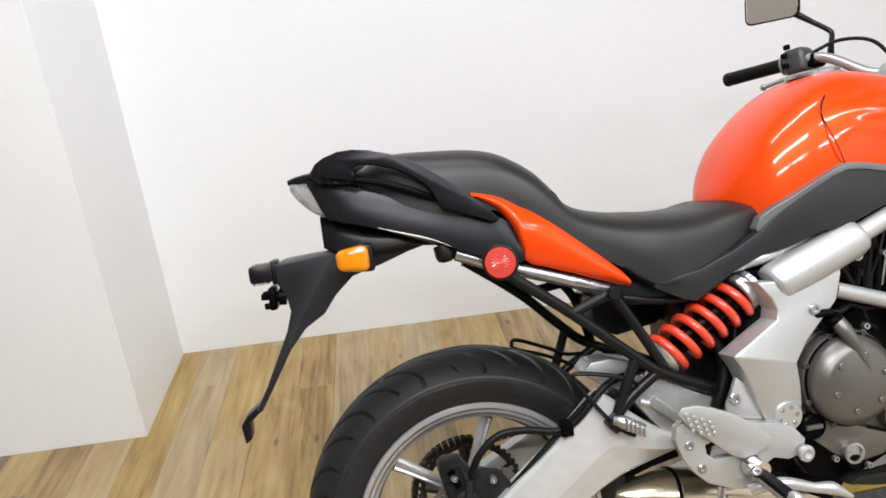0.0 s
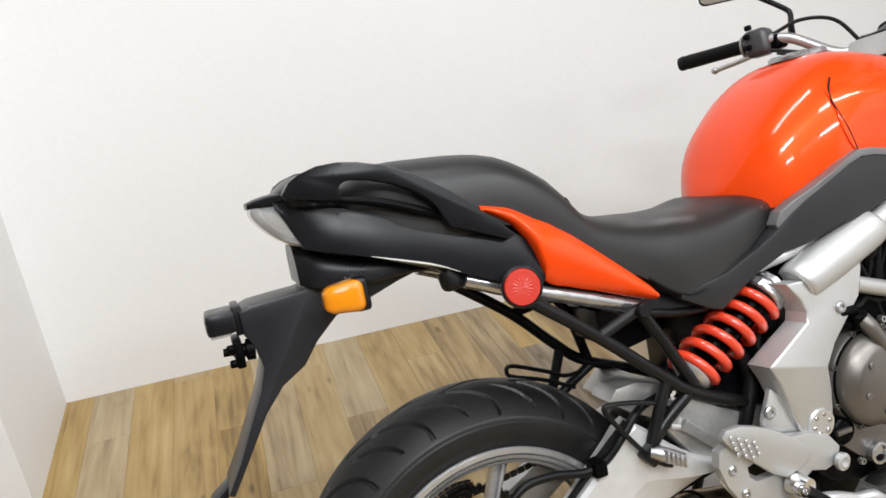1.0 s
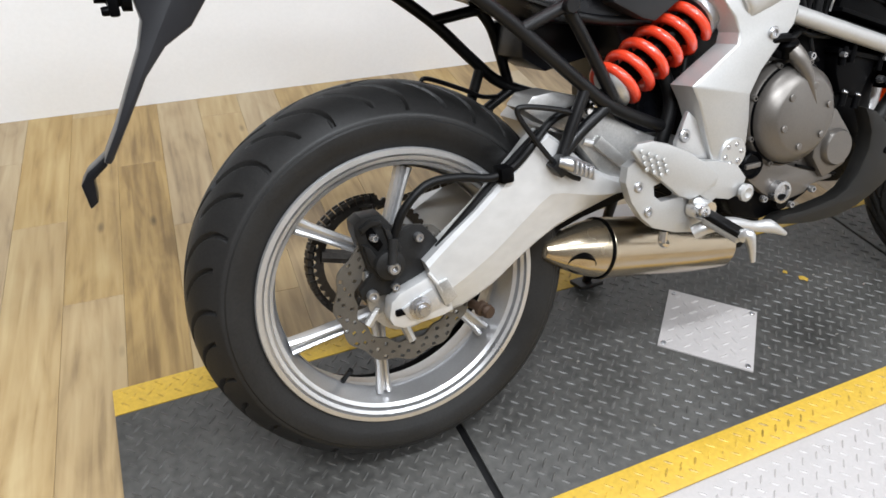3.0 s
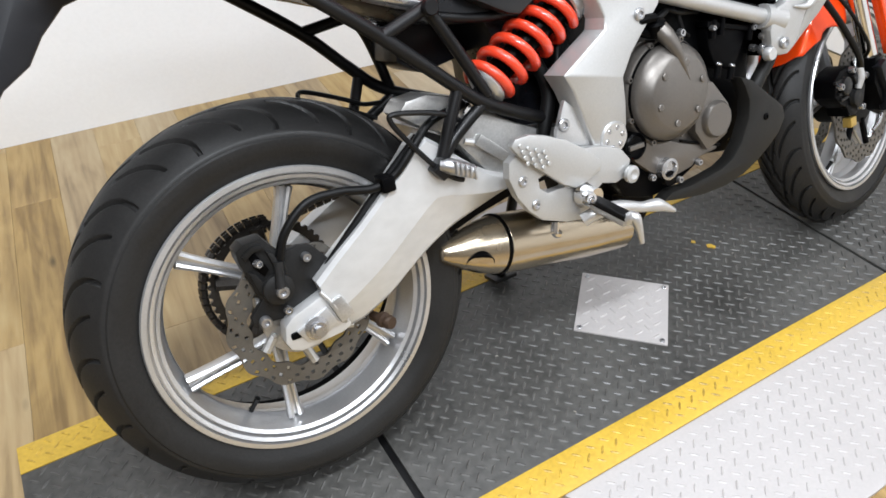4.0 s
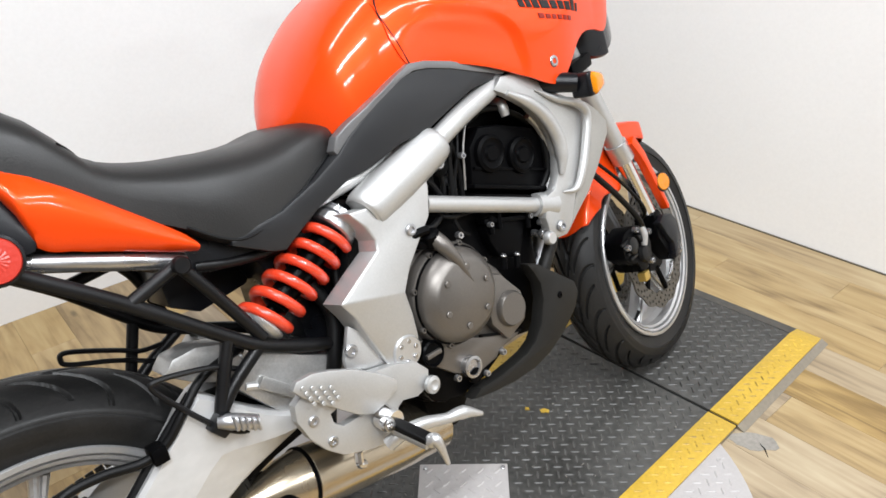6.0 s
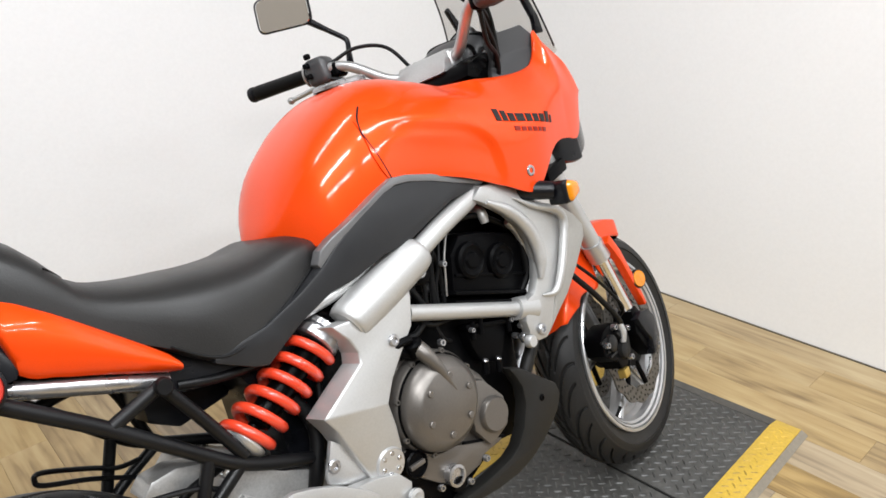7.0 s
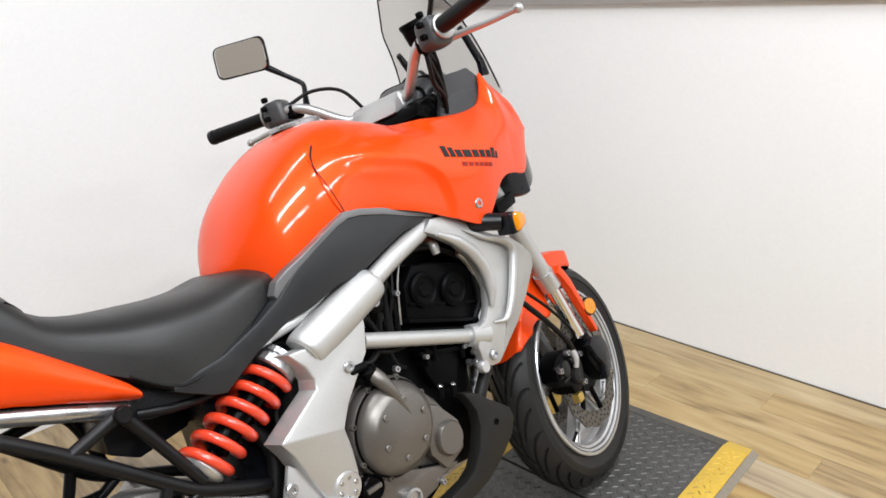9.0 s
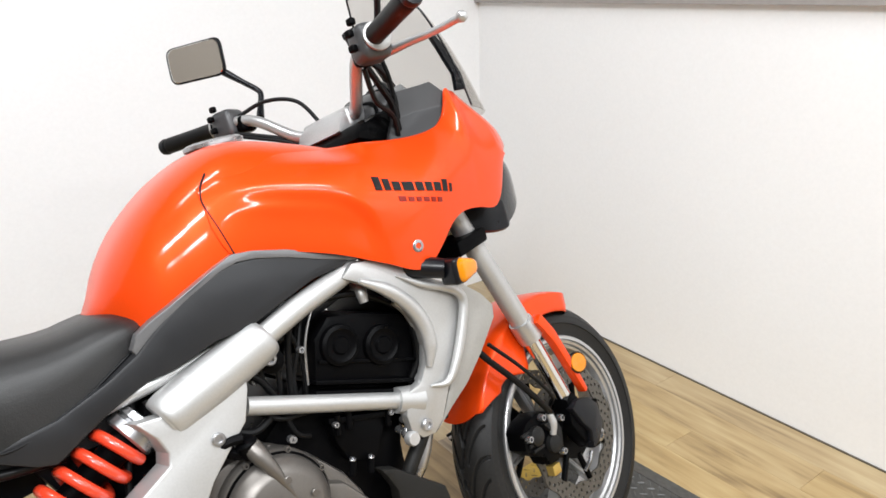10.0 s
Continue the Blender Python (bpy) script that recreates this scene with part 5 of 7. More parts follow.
# rear brake caliper and its hose
def slanted(bm):
    """Leans the outer end of the caliper inwards across the disc."""
    for v in bm.verts:
        d = max(0.0, -0.036 - v.co.x)
        v.co += V(0.20 * d, 0.48 * d, -0.15 * d)
    return bm


cal = bp("rear_caliper", slanted(slab([(-0.087, 0.462), (-0.072, 0.470), (-0.038, 0.470), (-0.018, 0.440), (-0.013, 0.410), (-0.018, 0.378), (-0.033, 0.361), (-0.054, 0.364), (-0.071, 0.381), (-0.079, 0.416), (-0.087, 0.446)], -0.120, -0.080, 0.004)), CALIPER, "black rear brake caliper", sharp=25)
for line in ([(-0.080, 0.456), (-0.060, 0.466), (-0.044, 0.464), (-0.040, 0.456), (-0.060, 0.456), (-0.076, 0.446)], [(-0.078, 0.430), (-0.066, 0.424), (-0.050, 0.396), (-0.056, 0.384), (-0.070, 0.394)], [(-0.040, 0.452), (-0.030, 0.446), (-0.022, 0.420), (-0.032, 0.416)]):
    bp("caliper_lug", slanted(slab(line, -0.127, -0.11, 0.003)), CALIPER, parent=cal)
bp("pad_window", slanted(slab([(-0.070, 0.452), (-0.056, 0.452), (-0.042, 0.424), (-0.052, 0.414), (-0.066, 0.432)], -0.1212, -0.11, 0.001)), BLACKENGINE, parent=cal)
bp("pad_pin", bolt((-0.054, -0.110, 0.434), (0.3, -1, 0), 0.0065, 0.009), STEEL, parent=cal)
bp("hose_ferrule", tube([(-0.034, -0.132, 0.394), (-0.031, -0.130, 0.412), (-0.027, -0.127, 0.432)], [0.0085, 0.0072, 0.0078], 12), CALIPER, parent=cal)
bp("piston_housing", lathe([(0, 0.024), (0.008, 0.023), (0.011, 0.016), (0.011, 0.001)], (-0.036, -0.119, 0.390), (0, -1, 0), 24), CALIPER, parent=cal)
for at, r in (((-0.034, -0.130, 0.388), 0.010), ((0.018, -0.108, 0.419), 0.0075), ((-0.030, -0.112, 0.350), 0.007), ((-0.066, -0.108, 0.342), 0.0095)):
    bp("caliper_bolt", bolt(at, (0, -1, 0), r, 0.010), STEEL, parent=cal)
bp("caliper_bracket", slab([(-0.03, 0.41), (-0.012, 0.434), (0.010, 0.438), (0.030, 0.434), (0.046, 0.412), (0.060, 0.391), (0.025, 0.360), (-0.018, 0.332), (-0.048, 0.336), (-0.082, 0.336), (-0.084, 0.352), (-0.064, 0.372)], -0.107, -0.094, 0.003), CALIPER, parent=cal)
bp("brake_hose", tube([(-0.030, -0.118, 0.400), (-0.022, -0.123, 0.436), (-0.004, -0.125, 0.472), (0.036, -0.125, 0.502), (0.087, -0.126, 0.503), (0.140, -0.130, 0.493), (0.175, -0.138, 0.506), (0.212, -0.142, 0.540), (0.254, -0.13, 0.566), (0.32, -0.12, 0.575)], 0.0068, 10), HOSE, "black rear brake hose", parent=cal)
bp("hose_clamp", box(0.148, 0.170, -0.148, -0.115, 0.484, 0.508, 0.004), BLACKENGINE, parent=cal)

# ---- exhaust under the engine ----
E0, E1 = V(0.258, -0.085, 0.330), V(0.66, -0.062, 0.243)
ex = (E1 - E0).normalized()
muf = bp("muffler", lathe([(0.103, 0.052), (0.106, 0.0545), (0.30, 0.055), (0.40, 0.050), (0.42, 0.03)], E0, ex, 40), MUFFLER, "stainless under-slung muffler")
bp("muffler_tip", lathe([(-0.012, 0.006), (-0.010, 0.014), (0.000, 0.021), (0.030, 0.034), (0.065, 0.046), (0.100, 0.053)], E0, ex, 40), MUFFLER, "polished tapered muffler end cap", parent=muf)
bp("muffler_band", lathe([(0.098, 0.053), (0.099, 0.0555), (0.104, 0.0555), (0.105, 0.053)], E0, ex, 40), BLACKENGINE, parent=muf)
mouth = E0 + ex * 0.048 + V(0, -0.034, -0.018)
bp("outlet", lathe([(-0.022, 0.020), (0.0005, 0.0255), (0.0015, 0.0245), (-0.002, 0.0230), (-0.004, 0.001)], mouth, (-0.35, -0.75, -0.55), 26), BLACKENGINE, "dark exhaust outlet", parent=muf)

# ---- footrests and brake pedal ----
rest = bp("footrest_bracket", cut_plate([(0.336, 0.486), (0.350, 0.494), (0.40, 0.488), (0.46, 0.474), (0.52, 0.462), (0.556, 0.448), (0.575, 0.424), (0.568, 0.398), (0.540, 0.392), (0.512, 0.400), (0.500, 0.394), (0.490, 0.364), (0.468, 0.350), (0.430, 0.358), (0.385, 0.376), (0.362, 0.398), (0.343, 0.428), (0.332, 0.462)],
                                          [[(0.386, 0.446), (0.412, 0.452), (0.440, 0.436), (0.434, 0.418), (0.400, 0.418), (0.387, 0.430)], [(0.478, 0.426), (0.488, 0.434), (0.494, 0.426), (0.484, 0.416)]], -0.203, -0.186), FRAME, "satin silver footrest bracket", sharp=25)
for at, r in (((0.356, -0.202, 0.451), 0.0085), ((0.375, -0.202, 0.406), 0.0085)):
    bp("bracket_bolt", bolt(at, (0, -1, 0), r, 0.005), STEEL, parent=rest)
heel = bp("heel_guard", slab([(0.335, 0.514), (0.345, 0.524), (0.372, 0.524), (0.402, 0.514), (0.440, 0.496), (0.480, 0.468), (0.505, 0.444), (0.500, 0.428), (0.470, 0.418), (0.447, 0.414), (0.424, 0.426), (0.386, 0.460), (0.348, 0.496)], -0.216, -0.203, 0.004), FRAME, "satin silver heel guard with raised dots", parent=rest, sharp=25)
for i in range(4):
    for j in range(4 - (i > 2)):
        bp("grip_dot", bolt((0.350 + 0.014 * i + 0.003 * j, -0.2185, 0.512 - 0.010 * j - 0.007 * i), (0, -1, 0), 0.0036, 0.0020, False), FRAME, parent=rest)
bp("rest_knob", lathe([(0, 0.010), (0.008, 0.010), (0.011, 0.015), (0.018, 0.015), (0.020, 0.009), (0.016, 0.001)], (0.568, -0.195, 0.400), (0.1, -1, 0), 20), FRAME, parent=rest)
bm = tube([(0.465, -0.205, 0.398), (0.470, -0.235, 0.394)], [0.020, 0.017], 14)
bolt((0.452, -0.232, 0.400), (0, -1, 0), 0.012, 0.014, bm=bm)
bp("peg_hinge", bm, CHROME, parent=rest)
bm = bmesh.new()
P0, P1 = V(0.468, -0.230, 0.388), V(0.482, -0.294, 0.368)
def peg_block(w, h, lift):
    """A flat-sided bar along the footpeg."""
    own = hull_at((0, 0, 0), ((P1 - P0).length, w, h))
    d = (P1 - P0).normalized()
    side = d.cross(V(0, 0, 1)).normalized()
    up = side.cross(d)
    own.transform(Matrix.Translation(P0.lerp(P1, 0.5) + up * lift) @ Matrix((d, side, up)).transposed().to_4x4())
    return own


bp("peg_body", peg_block(0.019, 0.012, -0.007), ALLOY, "alloy folding footpeg", parent=rest)
bp("peg_rubber", peg_block(0.021, 0.011, 0.003), HOSE, "black rubber footpeg pad", parent=rest)
bp("peg_tip", tube([P1, P1 + V(0.003, -0.010, 0.004), P1 + V(0.006, -0.014, -0.012), P1 + V(0.009, -0.016, -0.040)], [0.011, 0.010, 0.007, 0.004], 10), ALLOY, parent=rest)
bp("brake_pedal", tube([(0.455, -0.216, 0.356), (0.474, -0.228, 0.366), (0.512, -0.238, 0.366), (0.556, -0.242, 0.352), (0.588, -0.246, 0.346), (0.622, -0.250, 0.326)], [0.012, 0.012, 0.011, 0.009, 0.012, 0.004], 10), ALLOY, "alloy rear brake pedal")
bm = tube([(0.412, -0.196, 0.362), (0.408, -0.198, 0.345), (0.416, -0.198, 0.340)], 0.007, 8)
bp("pedal_spring", bm, CHROME)

# ---- subframe, racks and passenger footrests ----
RACK = {-1: ([(0.070, 0.802), (0.106, 0.774), (0.190, 0.706), (0.292, 0.614), (0.345, 0.572), (0.44, 0.526), (0.475, 0.514)], [(0.192, 0.705), (0.268, 0.731)], [(0.268, 0.731), (0.304, 0.668), (0.348, 0.584)], [(0.297, 0.605), (0.275, 0.560), (0.250, 0.506)], [(0.338, 0.575), (0.285, 0.540), (0.250, 0.508)]),
        1: ([(0.050, 0.800), (0.064, 0.792), (0.165, 0.712), (0.240, 0.635), (0.295, 0.587), (0.40, 0.541), (0.44, 0.520)], [(0.165, 0.712), (0.258, 0.722)], [(0.258, 0.722), (0.282, 0.680), (0.307, 0.586)], [(0.250, 0.618), (0.224, 0.554), (0.206, 0.510)], [(0.318, 0.577), (0.252, 0.542), (0.208, 0.512)])}
for s in (-1, 1):
    y = 0.150 if s < 0 else 0.118
    bp("seat_rail", tube([(0.004, s * 0.120, 0.837), (0.030, s * 0.122, 0.826), (0.066, s * 0.125, 0.810), (0.16, s * 0.13, 0.776), (0.25, s * 0.132, 0.742), (0.285, s * 0.125, 0.728)], 0.0125, 12), STEEL, "dull silver seat rail")
    bp("seat_rail_front", tube([(0.30, s * 0.115, 0.712), (0.36, s * 0.118, 0.698), (0.44, s * 0.118, 0.690)], 0.008, 10), POWDER)
    main, *struts = RACK[s]
    rack = bp("side_rack", tube([(x, s * (y - max(0.0, x - 0.36) * 0.18), z) for x, z in main], 0.0105, 12), POWDER, "black powder-coated tube rack")
    for line in struts:
        bp("rack_strut", tube([(x, s * y, z) for x, z in line], 0.0098, 10), POWDER, parent=rack)
    bp("rack_bolt", bolt((struts[0][1][0], s * (y + 0.010), struts[0][1][1]), (0, s, 0), 0.013, 0.010, False), POWDER, parent=rack)
    px = 0.0 if s < 0 else -0.042
    peg = bp("passenger_peg", tube([(0.240 + px, s * (y + 0.012), 0.505), (0.256 + px, s * (y + 0.020), 0.500), (0.288 + px, s * (y + 0.026), 0.483)], [0.009, 0.0125, 0.011], 10), STEEL, "folded ribbed alloy passenger footpeg")
    for k in range(5):
        bp("peg_ridge", box(px + 0.254 + 0.0075 * k, px + 0.2575 + 0.0075 * k, s * (y + 0.031) - 0.006, s * (y + 0.031) + 0.006, 0.500 - 0.0040 * k - 0.011, 0.500 - 0.0040 * k + 0.009, 0.001), STEEL, parent=peg)
    bp("peg_mount", slab([(x + px, z) for x, z in ((0.225, 0.500), (0.245, 0.516), (0.262, 0.510), (0.262, 0.490), (0.24, 0.480))], s * (y + 0.018), s * (y - 0.006), 0.003), POWDER, parent=peg)
bp("hook_loop", tube([(0.300, -0.142, 0.555), (0.262, -0.150, 0.578), (0.190, -0.152, 0.596), (0.180, -0.150, 0.586), (0.205, -0.152, 0.545), (0.238, -0.156, 0.500), (0.262, -0.158, 0.478), (0.278, -0.158, 0.470)], 0.0042, 8), POWDER, "bent black wire luggage hook")
bp("hook_loop", tube([(0.280, 0.112, 0.566), (0.24, 0.098, 0.574), (0.205, 0.10, 0.592), (0.140, 0.10, 0.620), (0.128, 0.10, 0.612), (0.138, 0.10, 0.600), (0.20, 0.10, 0.576), (0.266, 0.112, 0.540)], 0.0042, 8), POWDER, "bent black wire luggage hook")
bm = slab([(0.285, 0.700), (0.40, 0.700), (0.44, 0.66), (0.42, 0.625), (0.33, 0.612), (0.285, 0.64)], 0.02, 0.13, 0.006)
bp("battery_box", bm, PLASTIC, "black plastic box under the seat")
bp("undertray", hull([(0.08, 0.80, 0.92, 0.10), (0.20, 0.752, 0.86, 0.115), (0.30, 0.705, 0.80, 0.118), (0.42, 0.69, 0.76, 0.12), (0.54, 0.69, 0.80, 0.12)], 9, (0.4, 0.6)), PLASTIC, "black undertray below the seat")
bp("helmet_lock", lathe([(-0.012, 0.018), (0.008, 0.018), (0.014, 0.015), (0.017, 0.009), (0.018, 0.001)], (-0.014, -0.112, 0.842), (0.1, -0.25, -1), 20), POWDER, "black domed helmet lock")
bp("tail_lip", slab([(-0.060, 0.878), (-0.034, 0.862), (-0.004, 0.840), (0.030, 0.826), (0.040, 0.836), (0.0, 0.858), (-0.040, 0.884)], -0.122, -0.095, 0.003), PLASTIC, parent=tail)
bp("inner_mudguard", slab([(0.40, 0.735), (0.56, 0.735), (0.66, 0.70), (0.66, 0.60), (0.58, 0.50), (0.50, 0.46), (0.44, 0.50), (0.44, 0.60), (0.40, 0.68)], -0.085, 0.12, 0.012), PLASTIC, "black inner mudguard behind the shock")
stand = bp("side_stand", tube([(0.56, 0.13, 0.34), (0.545, 0.17, 0.22), (0.53, 0.215, 0.088)], [0.012, 0.011, 0.011], 10), POWDER, "black side stand propping the bike")
bp("stand_foot", slab([(0.50, 0.090), (0.56, 0.090), (0.56, 0.080), (0.50, 0.080)], 0.19, 0.24, 0.003), POWDER, parent=stand)


# ---- shroud and nose fairing ----
top_edge = [(0.690, 1.004), (0.705, 1.020), (0.74, 1.040), (0.80, 1.050), (0.89, 1.044), (0.98, 1.033), (1.06, 1.026), (1.11, 1.026), (1.150, 1.033), (1.166, 1.041), (1.182, 1.055), (1.194, 1.076), (1.202, 1.096), (1.209, 1.102), (1.222, 1.090), (1.26, 1.053), (1.30, 1.010), (1.318, 0.976), (1.325, 0.962)]
low_edge = [(0.690, 0.985), (0.698, 0.955), (0.712, 0.908), (0.74, 0.901), (0.80, 0.886), (0.878, 0.860), (0.956, 0.824), (1.015, 0.797), (1.05, 0.808), (1.08, 0.832), (1.115, 0.860), (1.15, 0.872), (1.20, 0.870), (1.25, 0.862), (1.28, 0.880), (1.305, 0.918), (1.325, 0.952)]
width = [(0.69, 0.180), (0.72, 0.188), (0.80, 0.200), (0.90, 0.217), (1.00, 0.228), (1.06, 0.228), (1.12, 0.218), (1.18, 0.202), (1.24, 0.184), (1.30, 0.163), (1.325, 0.150)]


def tank_half(x, z):
    """The tank's own half width at a height."""
    zb, zt, w = along(TANK, x)
    c = min(max((z - zb) / (zt - zb), 0.0), 1.0) ** (1 / 0.72)
    return w * math.sqrt(max(1 - c * c, 0.0)) ** 0.62


def ease(t):
    t = min(max(t, 0.0), 1.0)
    return t * t * (3 - 2 * t)


def shroud_depth(x, z):
    zt, zb, w = along(top_edge, x)[0], along(low_edge, x)[0], along(width, x)[0]
    t = min(max((z - zb) / max(zt - zb, 0.01), 0), 1)
    d = w - (0.072 - 0.030 * ease((x - 1.04) / 0.12) - 0.028 * ease((x - 1.22) / 0.09)) * max(0, t - 0.40) ** 1.8 / 0.6 ** 1.8 - 0.012 * (1 - t) ** 2
    # a shallow scooped field below the upper bulge, ending ahead in a soft crease
    crease = along([(0.69, 0.996), (0.76, 1.000), (0.83, 0.986), (0.90, 0.962), (0.94, 0.925), (0.960, 0.87)], x)[0]
    d -= 0.008 * ease((crease - z) / 0.030) * ease((0.965 - x) / 0.03) * (0.35 + 0.65 * ease((z - zb) / 0.06))
    if x < 1.0:
        own = tank_half(x, z) + 0.003
        d = own + (d - own) * ease((x - 0.70) / 0.10)
        d += (tank_half(x, z) - 0.002 - d) * ease((t - 0.80) / 0.20) * ease((1.0 - x) / 0.06)
    return d


xs = sorted([float(x) for x in np.linspace(0.70, 1.325, 92)] + [float(x) for x in np.linspace(1.181, 1.211, 9)])
for s in (-1, 1):
    shroud = bp("fairing_side", skin(xs, lambda x: along(top_edge, x)[0], lambda x: along(low_edge, x)[0], shroud_depth, 34, 0.005, s), ORANGE, "glossy orange-red fairing side panel with maker's lettering", sharp=50)
    if s < 0:
        lettered = shroud
    bp("fairing_bolt", bolt((1.018, s * (shroud_depth(1.018, 0.838) - 0.002), 0.838), (0, s, 0), 0.011, 0.004), STEEL, parent=shroud)
    bp("panel_seam", tube([*[V(x, s * (tank_half(x, z) + 0.002), z) for x, z in ((0.722, 1.030), (0.708, 1.012), (0.701, 0.992), (0.702, 0.975), (0.710, 0.942), (0.721, 0.900))]], 0.0017, 6), HOSE, parent=shroud)
# the front of the nose, bowed forward between the two sides, and the cockpit
rings = []
for z in np.linspace(0.905, 1.098, 20):
    x0 = along([(0.905, 1.294), (0.93, 1.311), (0.955, 1.321), (0.976, 1.318), (1.010, 1.300), (1.053, 1.260), (1.090, 1.220), (1.100, 1.206)], float(z))[0]
    bow = 0.105 * ease((z - 0.93) / 0.05)
    w = shroud_depth(x0, float(z))
    rings.append([V(x0 + bow * (1 - u * u), w * u, z - 0.004 * (1 - u * u)) for u in (2 * k / 20 - 1 for k in range(21))])
deck = loft(rings, loop=False)
ext = bmesh.ops.extrude_face_region(deck, geom=deck.faces[:])
bmesh.ops.translate(deck, verts=[g for g in ext["geom"] if isinstance(g, bmesh.types.BMVert)], vec=(-0.005, 0, 0))
bp("fairing_nose", deck, ORANGE, "glossy orange-red nose panel", sharp=50)
def folded_panel(side):
    """A moulded cockpit side: two flat fields that meet in a crease, with thickness."""
    upper = [(1.102, 0.118, 1.112), (1.160, 0.136, 1.117), (1.182, 0.142, 1.120), (1.207, 0.147, 1.096), (1.206, 0.146, 1.074), (1.150, 0.134, 1.070), (1.092, 0.120, 1.062)]
    lower = [(1.092, 0.120, 1.062), (1.150, 0.134, 1.070), (1.206, 0.146, 1.074), (1.180, 0.154, 1.042), (1.148, 0.158, 1.022), (1.105, 0.156, 1.014), (1.055, 0.146, 1.014)]
    bm = bmesh.new()
    seen = {}
    for field in (upper, lower):
        bm.faces.new([seen.setdefault(p, None) or seen.update({p: bm.verts.new((p[0], side * p[1], p[2]))}) or seen[p] for p in field])
    ext = bmesh.ops.extrude_face_region(bm, geom=bm.faces[:])
    bmesh.ops.translate(bm, verts=[g for g in ext["geom"] if isinstance(g, bmesh.types.BMVert)], vec=(0, -side * 0.012, -0.002))
    bmesh.ops.recalc_face_normals(bm, faces=bm.faces[:])
    bmesh.ops.bevel(bm, geom=[e for e in bm.edges if e.calc_face_angle(0) > radians(12)], offset=0.002, segments=2, profile=0.5, affect="EDGES", clamp_overlap=True)
    return bm


tub = bp("cockpit_tub", hull([(1.065, 0.97, 1.000, 0.10), (1.10, 0.97, 1.040, 0.116), (1.14, 0.97, 1.080, 0.122), (1.175, 0.97, 1.095, 0.122), (1.205, 0.97, 1.080, 0.120), (1.25, 0.96, 1.04, 0.11), (1.30, 0.94, 1.00, 0.09)], 11, (0.35, 0.4)), COCKPIT, "black plastic cockpit panel")
for s in (-1, 1):
    bp("cockpit_panel", folded_panel(s), GREY, "dark grey creased cockpit side panel", parent=tub, sharp=10)
hood = bp("instrument_hood", hull([(1.060, 1.035, 1.070, 0.070), (1.085, 1.040, 1.110, 0.090), (1.13, 1.050, 1.132, 0.094), (1.175, 1.060, 1.126, 0.080)], 11, (0.45, 0.5)), GREY, "grey instrument hood")
for x in (1.085, 1.125, 1.165):
    zt = along([(1.060, 1.070), (1.085, 1.110), (1.13, 1.132), (1.175, 1.126)], x)[0] - 0.002
    bp("hood_groove", tube([V(x, -0.092, zt - 0.045), V(x, -0.089, zt - 0.012), V(x, -0.065, zt - 0.001), V(x, 0, zt), V(x, 0.065, zt - 0.001), V(x, 0.089, zt - 0.012), V(x, 0.092, zt - 0.045)], 0.0035, 8, 3), BLACKENGINE, parent=hood)
bm = lathe([(0, 0.046), (0.018, 0.046), (0.022, 0.042), (0.020, 0.040)], (1.145, -0.01, 1.105), (-0.75, 0, 0.66), 30)
dash = bp("instrument_pod", bm, PLASTIC, "black instrument pod with grey dial")
bp("dial_glass", lathe([(0.016, 0.040), (0.020, 0.038), (0.021, 0.001)], (1.145, -0.01, 1.105), (-0.75, 0, 0.66), 30), DIAL, parent=dash)
bp("display", lathe([(0, 0.030), (0.012, 0.030), (0.014, 0.026), (0.014, 0.001)], (1.14, -0.085, 1.100), (-0.75, 0, 0.66), 24), DIAL, parent=dash)
light = bp("headlight", hull([(1.25, 0.825, 0.90, 0.110), (1.30, 0.815, 0.945, 0.122), (1.345, 0.832, 0.962, 0.112), (1.385, 0.862, 0.962, 0.085), (1.410, 0.89, 0.955, 0.045)], 13, (0.6, 0.6)), HEADLENS, "smoked headlight lens under the nose")
bp("headlight_shell", hull([(1.20, 0.85, 0.90, 0.09), (1.26, 0.815, 0.92, 0.118), (1.31, 0.810, 0.925, 0.124), (1.330, 0.822, 0.92, 0.112)], 13, (0.6, 0.6)), PLASTIC, "black headlight housing", parent=light)

# windscreen: a curved smoked sheet
rings = []
for k in range(15):
    t = k / 14
    x0, z0 = 1.392 - 0.165 * t + 0.022 * math.sin(math.pi * t), 1.050 + 0.300 * t
    half = 0.158 - 0.055 * t - 0.040 * max(0, t - 0.75) / 0.25
    bow = 0.135 - 0.085 * t
    rings.append([V(x0 - bow * (2 * j / 16 - 1) ** 2, half * (2 * j / 16 - 1), z0 + 0.012 * (2 * j / 16 - 1) ** 2 * (1 - 2 * t)) for j in range(17)])
screen = loft(rings, loop=False)
ext = bmesh.ops.extrude_face_region(screen, geom=screen.faces[:])
bmesh.ops.translate(screen, verts=[g for g in ext["geom"] if isinstance(g, bmesh.types.BMVert)], vec=(-0.003, 0, -0.002))
ws = bp("windscreen", screen, SCREEN, "lightly smoked curved windscreen")
ws.visible_shadow = False
for j in (0, 16):
    bp("screen_edge", tube([r[j] for r in rings], 0.0022, 6, 1), PLASTIC, parent=ws)
bp("screen_edge", tube(rings[-1], 0.0022, 6, 1), PLASTIC, parent=ws)
for s in (-1, 1):
    bm = slab([(1.268, 1.10), (1.294, 1.10), (1.288, 1.135), (1.260, 1.190), (1.240, 1.220), (1.232, 1.212), (1.247, 1.182), (1.270, 1.132)], s * 0.112, s * 0.100, 0.003)
    bp("screen_strut", bm, PLASTIC, "black perforated screen bracket", parent=ws)

